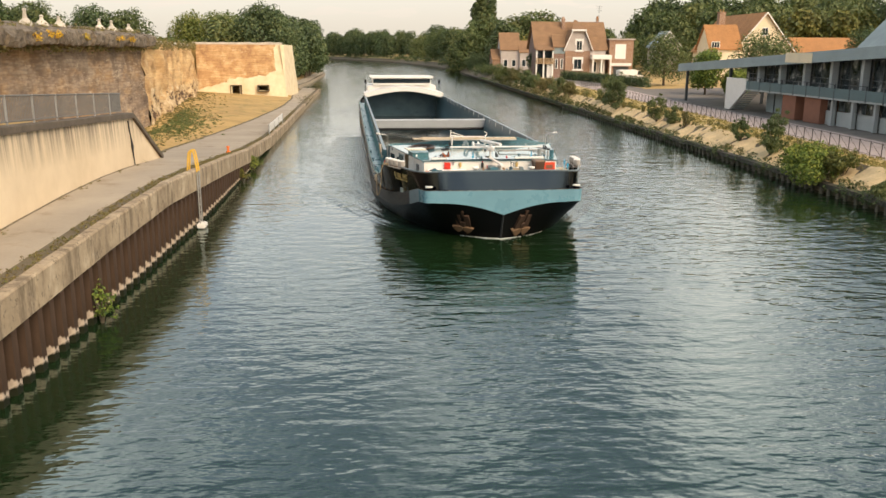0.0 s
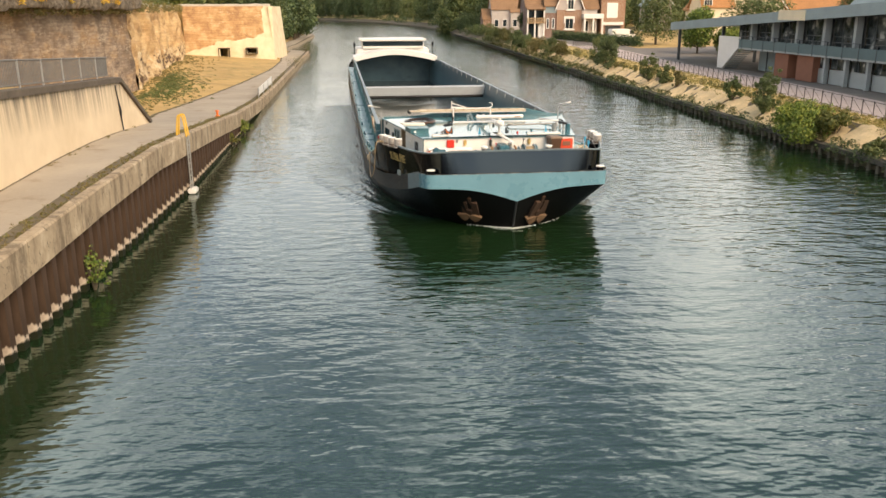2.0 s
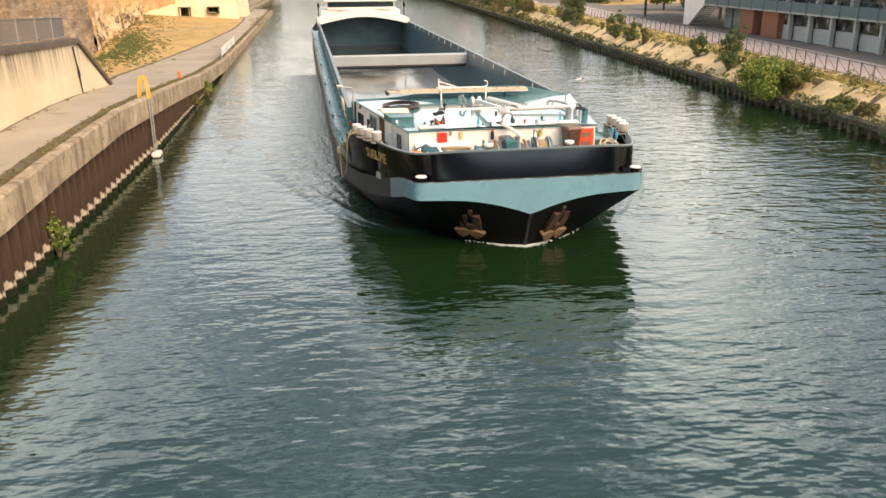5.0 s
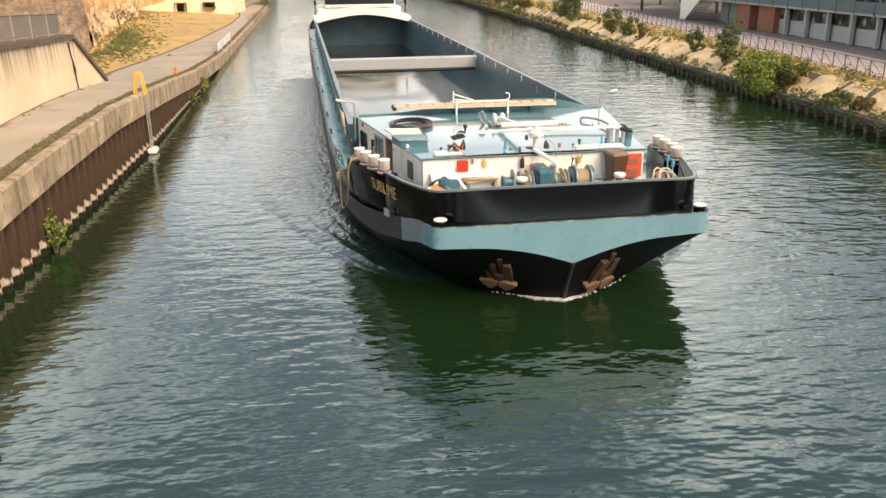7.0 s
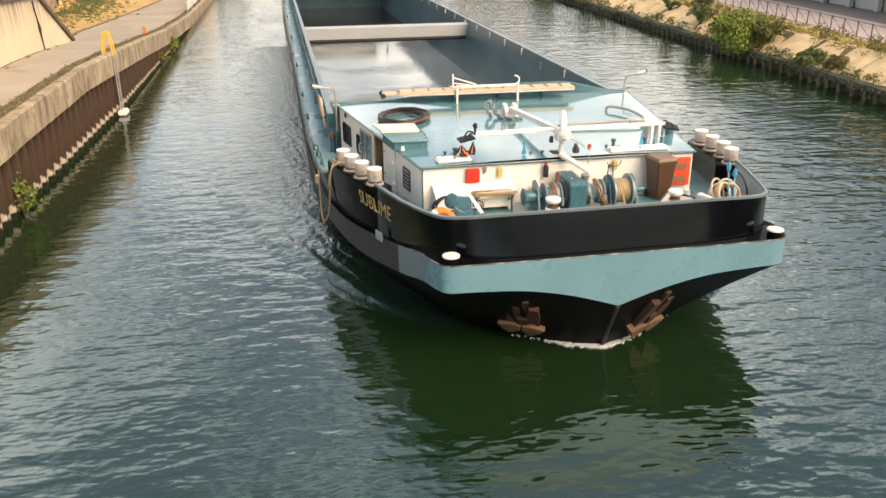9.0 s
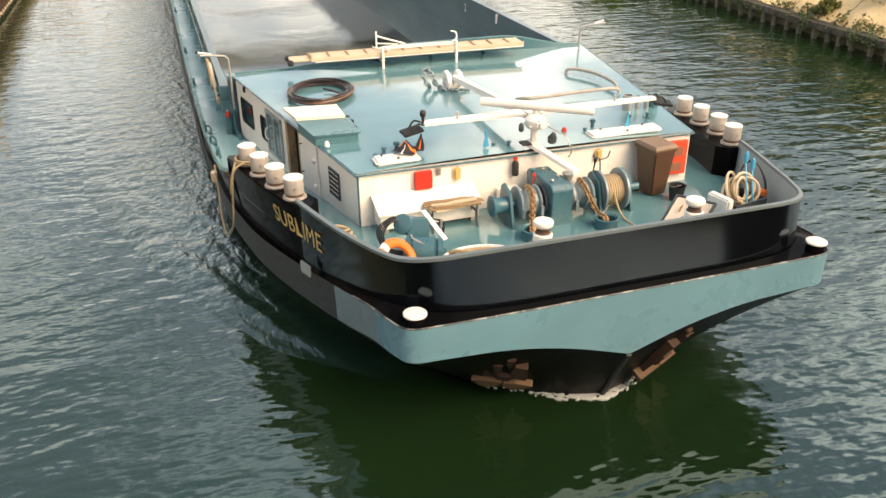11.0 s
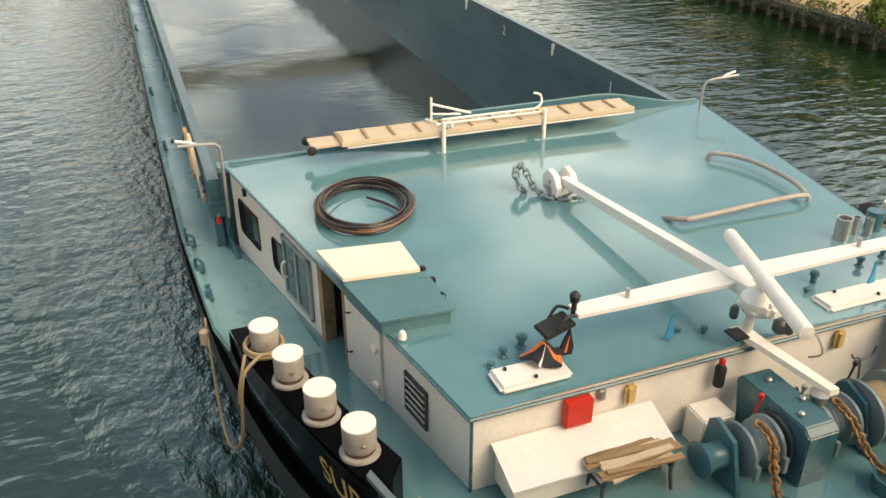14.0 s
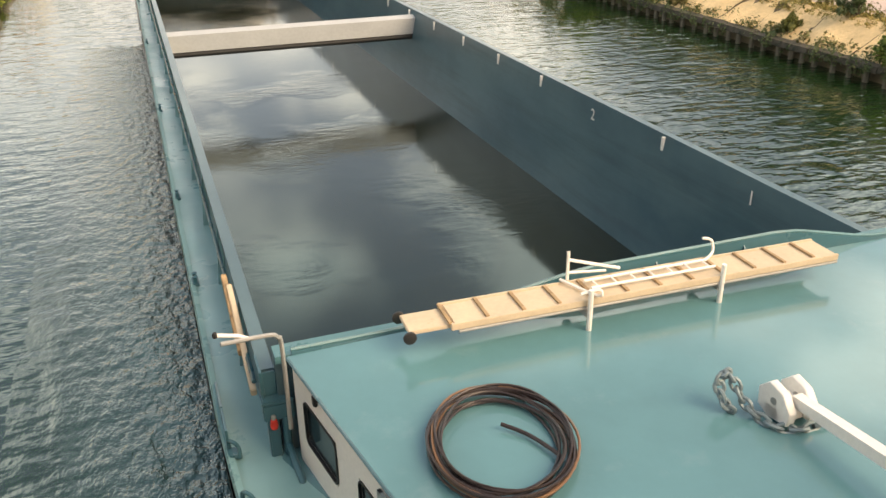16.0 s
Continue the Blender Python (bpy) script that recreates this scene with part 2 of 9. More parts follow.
def hold_water_material():
    """Brown rainwater in the hold, still in places and ruffled in others."""
    m = Mat("hold_water")
    calm = m.ramp(m.noise(0.13, 3.0), [(0.48, (0.015,) * 3), (0.64, (0.8,) * 3)])
    n = m.bump(m.mix(1.0, m.noise(2.6, 4.0, 0.6, (0.7, 1.3, 1)), calm, "MULTIPLY"), 1.0, 0.035)
    col = m.ramp(m.noise(0.5, 3.0), [(0.3, (0.012, 0.011, 0.003)), (0.7, (0.009, 0.010, 0.004))])
    m.out(col, 0.09, n)
    m.b.inputs["IOR"].default_value = 1.42
    m.b.inputs["Specular IOR Level"].default_value = 0.9
    m.b.inputs["Specular Tint"].default_value = (0.36, 0.90, 1.0, 1)
    return m.m


def curtain_material():
    """Grey-brown rubble brick: rain-washed grey, soot runs and bared orange core."""
    m = Mat("curtain_wall_rubble")
    col = m.ramp(m.noise(0.9, 7, 0.7, (1, 0.35, 1)), [(0.27, (0.14, 0.095, 0.07)), (0.48, (0.34, 0.25, 0.175)), (0.72, (0.55, 0.44, 0.32))])
    warm = m.ramp(m.noise(0.35, 5, 0.7, (1, 0.35, 1)), [(0.44, (0, 0, 0)), (0.58, (0.85, 0.85, 0.85))])
    col = m.mix(warm, col, m.ramp(m.noise(1.1, 6, 0.7, (1, 0.35, 1)), [(0.3, (0.30, 0.165, 0.075)), (0.65, (0.60, 0.38, 0.18))]))
    run = m.ramp(m.noise(0.55, 6, 0.7, (1, 0.9, 0.3)), [(0.44, (1, 1, 1)), (0.60, (0.42, 0.38, 0.36))])
    col = m.mix(0.7, col, run, "MULTIPLY")
    vo = m.add("ShaderNodeTexVoronoi", Scale=2.6)
    m.link(m.scaled((1, 0.5, 1.9)), vo.inputs["Vector"])
    col = m.mix(0.2, col, m.ramp(vo.outputs["Distance"], [(0.1, (0.62, 0.52, 0.38)), (0.6, (0.10, 0.07, 0.05))]))
    rows = m.ramp(m.noise(1.6, 4, 0.75, (0.2, 0.12, 3.2)), [(0.36, (0.62, 0.56, 0.52)), (0.6, (1.12, 1.1, 1.08))])
    col = m.mix(0.6, col, rows, "MULTIPLY")
    col = m.mix(m.ramp(m.noise(1.5, 6, 0.75, (1, 0.35, 1)), [(0.58, (0, 0, 0)), (0.68, (0.75, 0.75, 0.75))]), col, (0.66, 0.54, 0.38))
    col = m.mix(m.ramp(m.noise(1.1, 6, 0.75, (1, 0.35, 1)), [(0.60, (0, 0, 0)), (0.70, (0.8, 0.8, 0.8))]), col, (0.09, 0.06, 0.045))
    soot = m.ramp(m.noise(0.28, 6, 0.75, (1, 0.3, 0.9)), [(0.50, (0, 0, 0)), (0.62, (0.7, 0.7, 0.7))])
    col = m.mix(soot, col, (0.11, 0.075, 0.055))
    n = m.bump(m.noise(1.1, 6, 0.65, (1, 0.4, 1)), 0.9, 0.2)
    return m.out(col, 0.92, m.bump(vo.outputs["Distance"], 0.25, 0.08, n))


def coping_material():
    """Old cast concrete: lime-pale, pitted, with dark runs and mossy blotches."""
    m = Mat("pitted_coping")
    col = m.ramp(m.noise(0.8, 6, 0.65), [(0.3, (0.22, 0.16, 0.10)), (0.55, (0.40, 0.31, 0.205)), (0.78, (0.58, 0.48, 0.35))])
    run = m.ramp(m.noise(2.2, 5, 0.7, (0.4, 1.0, 0.22)), [(0.48, (0, 0, 0)), (0.64, (0.8, 0.8, 0.8))])
    col = m.mix(run, col, (0.13, 0.095, 0.06))
    pit = m.ramp(m.noise(5.0, 5, 0.75), [(0.58, (0, 0, 0)), (0.68, (1, 1, 1))])
    col = m.mix(pit, col, (0.10, 0.078, 0.05))
    n = m.bump(m.noise(1.6, 6, 0.7), 0.6, 0.08)
    return m.out(col, 0.92, m.bump(pit, 0.4, -0.02, n))


def stained_wall_material():
    m = Mat("stained_render")
    col = m.ramp(m.noise(0.5, 5, 0.6), [(0.3, (0.60, 0.47, 0.31)), (0.7, (0.72, 0.58, 0.40))])
    streak = m.ramp(m.noise(1.3, 5, 0.7, (1.0, 2.6, 0.09)), [(0.42, (0, 0, 0)), (0.62, (1, 1, 1))])
    gz = m.n.new("ShaderNodeSeparateXYZ")
    m.link(m.co, gz.inputs[0])
    mp = m.add("ShaderNodeMapRange")
    # runs start under the coping, which falls towards the path's end
    mp.inputs["From Min"].default_value, mp.inputs["From Max"].default_value = 5.7, 7.15
    fall = m.n.new("ShaderNodeMath")
    fall.operation = "MULTIPLY_ADD"
    m.link(gz.outputs["Y"], fall.inputs[0])
    fall.inputs[1].default_value = 0.045
    m.link(gz.outputs["Z"], fall.inputs[2])
    m.link(fall.outputs[0], mp.inputs["Value"])
    k = m.n.new("ShaderNodeMath")
    k.operation = "MULTIPLY"
    m.link(streak, k.inputs[0])
    m.link(mp.outputs[0], k.inputs[1])
    col = m.mix(k.outputs[0], col, (0.15, 0.12, 0.09))
    return m.out(col, 0.85, m.bump(m.noise(25, 3), 0.2, 0.01))


def brick_material(name, c1, c2, mortar):
    m = Mat(name)
    br = m.add("ShaderNodeTexBrick", Scale=1.0)
    br.inputs["Brick Width"].default_value, br.inputs["Row Height"].default_value, br.inputs["Mortar Size"].default_value = 0.23, 0.075, 0.008
    br.inputs["Color1"].default_value, br.inputs["Color2"].default_value, br.inputs["Mortar"].default_value = (*c1, 1), (*c2, 1), (*mortar, 1)
    rot = m.add("ShaderNodeMapping", Rotation=(radians(90), 0, 0))
    m.link(m.co, rot.inputs["Vector"])
    m.link(rot.outputs["Vector"], br.inputs["Vector"])
    col = m.mix(0.3, br.outputs["Color"], m.ramp(m.noise(0.6, 5), [(0.3, tuple(v * 0.7 for v in c1)), (0.7, c2)]))
    return m.out(col, 0.85, m.bump(br.outputs["Fac"], 0.3, 0.01))


def tile_material(name, c):
    m = Mat(name)
    w = m.add("ShaderNodeTexWave", Scale=3.0, Distortion=0.6)
    w.bands_direction = "Z"
    m.link(m.co, w.inputs["Vector"])
    col = m.ramp(m.noise(0.7, 6, 0.7), [(0.3, tuple(v * 0.6 for v in c)), (0.7, c)])
    col = m.mix(0.3, col, m.ramp(w.outputs["Fac"], [(0.1, tuple(v * 0.45 for v in c)), (0.6, c)]))
    return m.out(col, 0.8, m.bump(w.outputs["Fac"], 0.5, 0.05))


def hold_paint_material():
    """Blue-grey hold paint with long paler areas, darker streaks and rusty specks."""
    m = Mat("blue_grey_hold_paint")
    col = m.ramp(m.noise(0.5, 6, 0.6), [(0.3, (0.032, 0.076, 0.096)), (0.7, (0.052, 0.108, 0.132))])
    patchy = m.ramp(m.noise(0.22, 5, 0.6, (1, 0.5, 1.3)), [(0.46, (0, 0, 0)), (0.62, (0.65, 0.65, 0.65))])
    col = m.mix(patchy, col, (0.092, 0.158, 0.175))
    streak = m.ramp(m.noise(0.8, 6, 0.7, (1, 0.12, 2.2)), [(0.52, (0, 0, 0)), (0.66, (0.5, 0.5, 0.5))])
    col = m.mix(streak, col, (0.030, 0.060, 0.072))
    speck = m.ramp(m.noise(3.0, 5, 0.7), [(0.68, (0, 0, 0)), (0.74, (0.7, 0.7, 0.7))])
    col = m.mix(speck, col, (0.10, 0.085, 0.07))
    return m.out(col, 0.32, m.bump(m.noise(0.7, 4, 0.6), 0.15, 0.05))


def paint_teal_material(name, c, rough):
    """Glossy deck paint with scuffs and dull, dusty patches."""
    m = Mat(name)
    col = m.ramp(m.noise(0.5, 6, 0.6), [(0.3, tuple(v * 0.86 for v in c)), (0.7, tuple(min(1, v * 1.1) for v in c))])
    pale = tuple(min(1, v * 0.6 + 0.2) for v in c)
    col = m.mix(m.ramp(m.noise(1.1, 7, 0.72), [(0.58, (0, 0, 0)), (0.9, (0.4, 0.4, 0.4))]), col, pale)
    r = m.ramp(m.noise(0.8, 6, 0.65), [(0.3, (rough * 0.6,) * 3), (0.7, (rough * 1.5,) * 3)])
    if rough < 0.2:
        m.b.inputs["Specular IOR Level"].default_value = 0.7
        m.b.inputs["Coat Weight"].default_value, m.b.inputs["Coat Roughness"].default_value = 0.4, 0.10
    return m.out(col, r, m.bump(m.noise(1.5, 3), 0.05, 0.03))


M = dict(
    fort_dark=curtain_material(), coping=coping_material(),
    water=water_material(), churned=water_material(True), hold_water=hold_water_material(), render=stained_wall_material(),
    grass=surface("dry_grass", (0.46, 0.30, 0.11), 0.95, 0.4, 0.25, 6.0, 0.6, 0.06, dirt=(0.09, 0.12, 0.03), dirt_amount=0.5),
    path=surface("path_gravel", (0.37, 0.31, 0.235), 0.92, 0.25, 0.3, 9.0, 0.3, 0.02, dirt=(0.23, 0.17, 0.11), dirt_amount=0.5),
    earth_and_shade=surface("mossy_earth_and_shade", (0.13, 0.10, 0.06), 0.95, 0.4, 0.8, 9.0, 0.5, 0.03, dirt=(0.07, 0.08, 0.025), dirt_amount=0.5),
    concrete=surface("old_concrete", (0.36, 0.29, 0.205), 0.9, 0.3, 0.5, 7.0, 0.4, 0.02, dirt=(0.17, 0.13, 0.09), dirt_amount=0.52),
    rust=surface("rusty_steel", (0.085, 0.048, 0.032), 0.8, 0.4, 0.8, 9.0, 0.4, 0.01, dirt=(0.04, 0.025, 0.02), dirt_amount=0.5, stretch=(1, 1, 0.2)),
    stone=surface("pale_stone", (0.55, 0.49, 0.40), 0.9, 0.3, 0.9, 6.0, 0.6, 0.05, dirt=(0.18, 0.16, 0.13), dirt_amount=0.5),
    capstone=surface("grey_capstone", (0.22, 0.175, 0.125), 0.95, 0.5, 0.9, 3.0, 1.0, 0.25, dirt=(0.07, 0.055, 0.04), dirt_amount=0.6),
    ramp_coping=surface("mossy_dark_coping", (0.115, 0.09, 0.065), 0.95, 0.4, 1.2, 6.0, 0.6, 0.04, dirt=(0.05, 0.045, 0.03), dirt_amount=0.5),
    plaster=surface("cream_plaster", (0.76, 0.64, 0.45), 0.9, 0.14, 0.5, 8.0, 0.3, 0.02, dirt=(0.5, 0.36, 0.22), dirt_amount=0.4),
    slope=surface("bank_earth_slabs", (0.72, 0.52, 0.28), 0.95, 0.3, 0.8, 5.0, 0.8, 0.08, dirt=(0.32, 0.23, 0.10), dirt_amount=0.45),
    verge=surface("yellowed_verge", (0.52, 0.37, 0.14), 0.95, 0.35, 0.5, 7.0, 0.6, 0.05, dirt=(0.27, 0.24, 0.07), dirt_amount=0.52),
    asphalt=surface("worn_shaded_asphalt", (0.19, 0.16, 0.135), 0.9, 0.3, 0.4, 12.0, 0.3, 0.01),
    pave=surface("pink_paving", (0.46, 0.37, 0.33), 0.9, 0.2, 0.5, 8.0, 0.3, 0.01),
    galv=surface("galvanised_steel", (0.42, 0.41, 0.39), 0.45, 0.2, 1.5, 14.0, 0.1, 0.005, metal=0.6),
    yellow=surface("yellow_paint", (0.72, 0.42, 0.05), 0.5, 0.2, 2.0, 20.0, 0.1, 0.003),
    white=surface("white_paint", (0.78, 0.75, 0.70), 0.4, 0.06, 1.5, 18.0, 0.06, 0.003, dirt=(0.6, 0.54, 0.45), dirt_amount=0.32),
    cream=surface("cream_white_paint", (0.82, 0.77, 0.70), 0.4, 0.08, 1.2, 18.0, 0.06, 0.003, dirt=(0.5, 0.42, 0.32), dirt_amount=0.34),
    deck=paint_teal_material("teal_deck_paint", (0.098, 0.232, 0.255), 0.075),
    side_deck=paint_teal_material("teal_side_deck_paint", (0.20, 0.375, 0.38), 0.32),
    teal=paint_teal_material("teal_machine_paint", (0.040, 0.122, 0.150), 0.3),
    bow_blue=paint_teal_material("blue_green_hull_paint", (0.125, 0.268, 0.328), 0.3),
    hold=hold_paint_material(),
    bulwark=surface("glossy_black_bulwark", (0.0025, 0.003, 0.0045), 0.10, 0.4, 0.7, 5.0, 0.04, 0.006, spec=0.7, sheen=(0.66, 0.86, 1.0)),
    black=surface("black_hull_paint", (0.004, 0.004, 0.0045), 0.13, 0.4, 0.9, 10.0, 0.06, 0.01, spec=0.02),
    hull_low=surface("scuffed_black_hull", (0.004, 0.004, 0.004), 0.4, 0.4, 0.6, 8.0, 0.15, 0.01, dirt=(0.016, 0.015, 0.014), dirt_amount=0.42, stretch=(1, 0.35, 1.6), spec=0.15),
    bul_in=paint_teal_material("grey_green_bulwark_inside", (0.30, 0.36, 0.36), 0.45),
    rubber=surface("black_rubber", (0.015, 0.015, 0.015), 0.6, 0.3, 3.0, 30.0, 0.1, 0.003),
    glass=surface("dark_window_glass", (0.02, 0.03, 0.035), 0.06, 0.2, 1.0, 8.0, 0.0, 0.001),
    red=surface("red_paint", (0.62, 0.035, 0.02), 0.4, 0.15, 3.0, 20.0, 0.05, 0.003),
    orange=surface("orange_plastic", (0.80, 0.17, 0.02), 0.45, 0.12, 3.0, 20.0, 0.05, 0.003),
    bin=surface("brown_plastic", (0.085, 0.040, 0.020), 0.5, 0.2, 2.0, 20.0, 0.08, 0.003),
    rope=surface("tan_rope", (0.42, 0.31, 0.18), 0.9, 0.25, 4.0, 60.0, 0.4, 0.006),
    wood=surface("weathered_wood", (0.36, 0.24, 0.13), 0.85, 0.5, 3.0, 22.0, 0.8, 0.012, stretch=(0.15, 1, 1), dirt=(0.09, 0.06, 0.035), dirt_amount=0.5),
    plank=surface("pale_gangway_boards", (0.56, 0.45, 0.32), 0.75, 0.15, 2.0, 18.0, 0.2, 0.003, dirt=(0.36, 0.27, 0.18), dirt_amount=0.4),
    chain=surface("rusty_chain", (0.36, 0.21, 0.10), 0.65, 0.5, 6.0, 40.0, 0.3, 0.003, metal=0.5),
    brass=surface("gilded_letters", (0.55, 0.38, 0.14), 0.4, 0.15, 4.0, 30.0, 0.05, 0.002),
    hose=surface("dark_ribbed_hose", (0.035, 0.024, 0.022), 0.3, 0.3, 3.0, 40.0, 0.2, 0.003),
    hose_tan=surface("copper_striped_hose", (0.20, 0.105, 0.055), 0.4, 0.2, 3.0, 40.0, 0.2, 0.003),
    sky_blue=surface("bright_blue_plastic", (0.03, 0.30, 0.48), 0.45, 0.15, 3.0, 20.0, 0.05, 0.003),
    flag=surface("black_orange_cloth", (0.012, 0.013, 0.018), 0.8, 0.3, 3.0, 20.0, 0.2, 0.005),
    steel=surface("bare_steel", (0.46, 0.45, 0.43), 0.32, 0.2, 2.0, 18.0, 0.1, 0.003, metal=0.8, dirt=(0.20, 0.13, 0.08), dirt_amount=0.34),
    foam=surface("white_foam", (0.52, 0.54, 0.52), 0.8, 0.1, 3.0, 15.0, 0.4, 0.03),
    brick=brick_material("red_brick", (0.27, 0.135, 0.08), (0.34, 0.19, 0.115), (0.45, 0.38, 0.30)),
    brick_dull_shaded=brick_material("dull_and_shaded_brick", (0.19, 0.10, 0.075), (0.25, 0.14, 0.10), (0.36, 0.31, 0.27)),
    tile=tile_material("orange_roof_tile", (0.47, 0.215, 0.075)),
    tile_brown=tile_material("brown_roof_tile", (0.31, 0.175, 0.09)),
    pebble=surface("grey_roughcast", (0.46, 0.40, 0.36), 0.9, 0.2, 0.8, 10.0, 0.3, 0.02),
    school=surface("blue_grey_panel", (0.24, 0.30, 0.31), 0.6, 0.18, 0.5, 8.0, 0.1, 0.005, dirt=(0.14, 0.15, 0.14), dirt_amount=0.4),
    school_pale=surface("pale_grey_panel", (0.34, 0.37, 0.37), 0.6, 0.12, 0.6, 8.0, 0.1, 0.005),
    school_brick=surface("red_brown_wall", (0.24, 0.10, 0.06), 0.85, 0.2, 0.7, 10.0, 0.2, 0.01),
    frame=surface("dark_frame", (0.05, 0.06, 0.065), 0.5, 0.2, 1.0, 10.0, 0.05, 0.003),
    bark=surface("tree_bark", (0.10, 0.075, 0.05), 0.95, 0.35, 2.0, 12.0, 0.6, 0.03),
    leaf=foliage("green_leaves", (0.036, 0.066, 0.028), (0.085, 0.125, 0.048), (0.165, 0.195, 0.08)),
    leaf_mid=foliage("olive_green_leaves", (0.06, 0.09, 0.03), (0.12, 0.155, 0.052), (0.21, 0.225, 0.085)),
    leaf_yellow=foliage("yellowing_leaves", (0.07, 0.085, 0.018), (0.13, 0.14, 0.03), (0.22, 0.19, 0.045)),
    leaf_bright=foliage("fresh_green_leaves", (0.05, 0.09, 0.014), (0.155, 0.225, 0.035), (0.33, 0.36, 0.075)),
    verge_grass=foliage("short_verge_grass", (0.19, 0.16, 0.05), (0.36, 0.29, 0.10), (0.25, 0.25, 0.075)),
    leaf_dry=foliage("dry_weeds", (0.16, 0.13, 0.05), (0.26, 0.20, 0.08), (0.12, 0.14, 0.04)),
    leaf_lit=foliage("sunlit_green_leaves", (0.06, 0.09, 0.022), (0.13, 0.17, 0.04), (0.24, 0.26, 0.07)),
    flower=foliage("yellow_flowers", (0.62, 0.36, 0.03), (0.75, 0.48, 0.05), (0.45, 0.30, 0.04)),
)

# ---------------------------------------------------------------- the lie of the land
def lerp(y, ys, vs):
    return float(np.interp(y, ys, vs))


def quay_x(y):
    return lerp(y, [42, 178, 186, 212, 300, 400, 520, 700, 900, 1100], [-9.6, -14.4, -21, -20, -22, -34, -48, -90, -170, -280])


def quay_z(y):
    return lerp(y, [15, 20, 28, 36, 42, 50, 61, 76, 95, 180], [2.65, 2.75, 3.0, 3.1, 2.85, 2.36, 1.62, 1.0, 0.8, 0.7])


def bank_x(y):
    return lerp(y, [300, 360, 440, 600, 800, 1000, 1100], [27.3, 28, 24, 4, -50, -130, -200])


def path_in(y):
    return lerp(y, [15, 28, 44, 60, 75, 92, 120, 140, 150], [-12.15, -12.6, -13.3, -16.0, -16.6, -16.0, -15.3, -16.2, -17.2]) if y < 150 else quay_x(y) - 4.0


def fort_x(y):
    return lerp(y, [78, 146.4, 146.8, 150, 153, 200], [-22, -32.6, -17.6, -17.6, -26, -30])


def rise(y):
    return lerp(y, [105, 185, 300], [0, 0.9, 1.6])


def left_section(y):
    qx, qz, px = quay_x(y), quay_z(y), path_in(y)
    if y < 47.3:
        rz = ramp_top(y) - 0.35
        zs = [rz, rz, 9.2, 9.4, 12]
        px -= 0.2
    elif y < 150:
        zs = [qz, 1.9, 9.2, 9.4, 12]
    else:
        zs = [qz, 1.6, 1.8, 3.0, 20]
    fx = min(fort_x(y), px - 1.0)
    return [(qx - 0.3, -3), (qx - 0.3, qz), (qx - 0.78, qz + .015), (px + .28, qz + .03), (px, qz + .05), (px - 0.05, zs[0]), (fx - 0.9, zs[1]), (fx - 1.5, zs[2]), (fx - 60, zs[3]), (-1600, zs[4])]


def fence_x(y):
    return lerp(y, [36, 51.6, 65.8, 87.4, 150], [30.4, 31.67, 32.75, 33.9, 34.6])


def right_section(y):
    bx, r = bank_x(y), rise(y)
    if y < 150:
        fx = fence_x(y)
        return [(bx + 0.3, -3), (bx + 0.3, 0.66), (min(bx + 2.3, fx - .8), 1.87 + r * 0.4), (fx - .35, 2.0 + r * 0.6), (fx - .05, 2.0 + r), (fx + 5.4, 2.0 + r), (fx + 9.5, 2.0 + r),
                (bx + 34, 2.3 + r), (bx + 90, 4.0 + r * 2), (1600, 30)]
    return [(bx + 0.3, -3), (bx + 0.3, 0.66), (bx + 3.1, 1.85 + r * 0.4), (bx + 5.7, 2.0 + r * 0.6), (bx + 6.9, 2.0 + r), (bx + 8.2, 2.0 + r), (bx + 14.5, 2.0 + r),
            (bx + 34, 2.3 + r), (bx + 90, 4.0 + r * 2), (1600, 30)]


def ramp_top(y):
    return lerp(y, [15, 28.2, 44.7, 50.2], [6.75, 6.18, 5.44, 2.55]) if y > 44.7 else lerp(y, [15, 28.2, 44.7], [6.75, 6.18, 5.44])


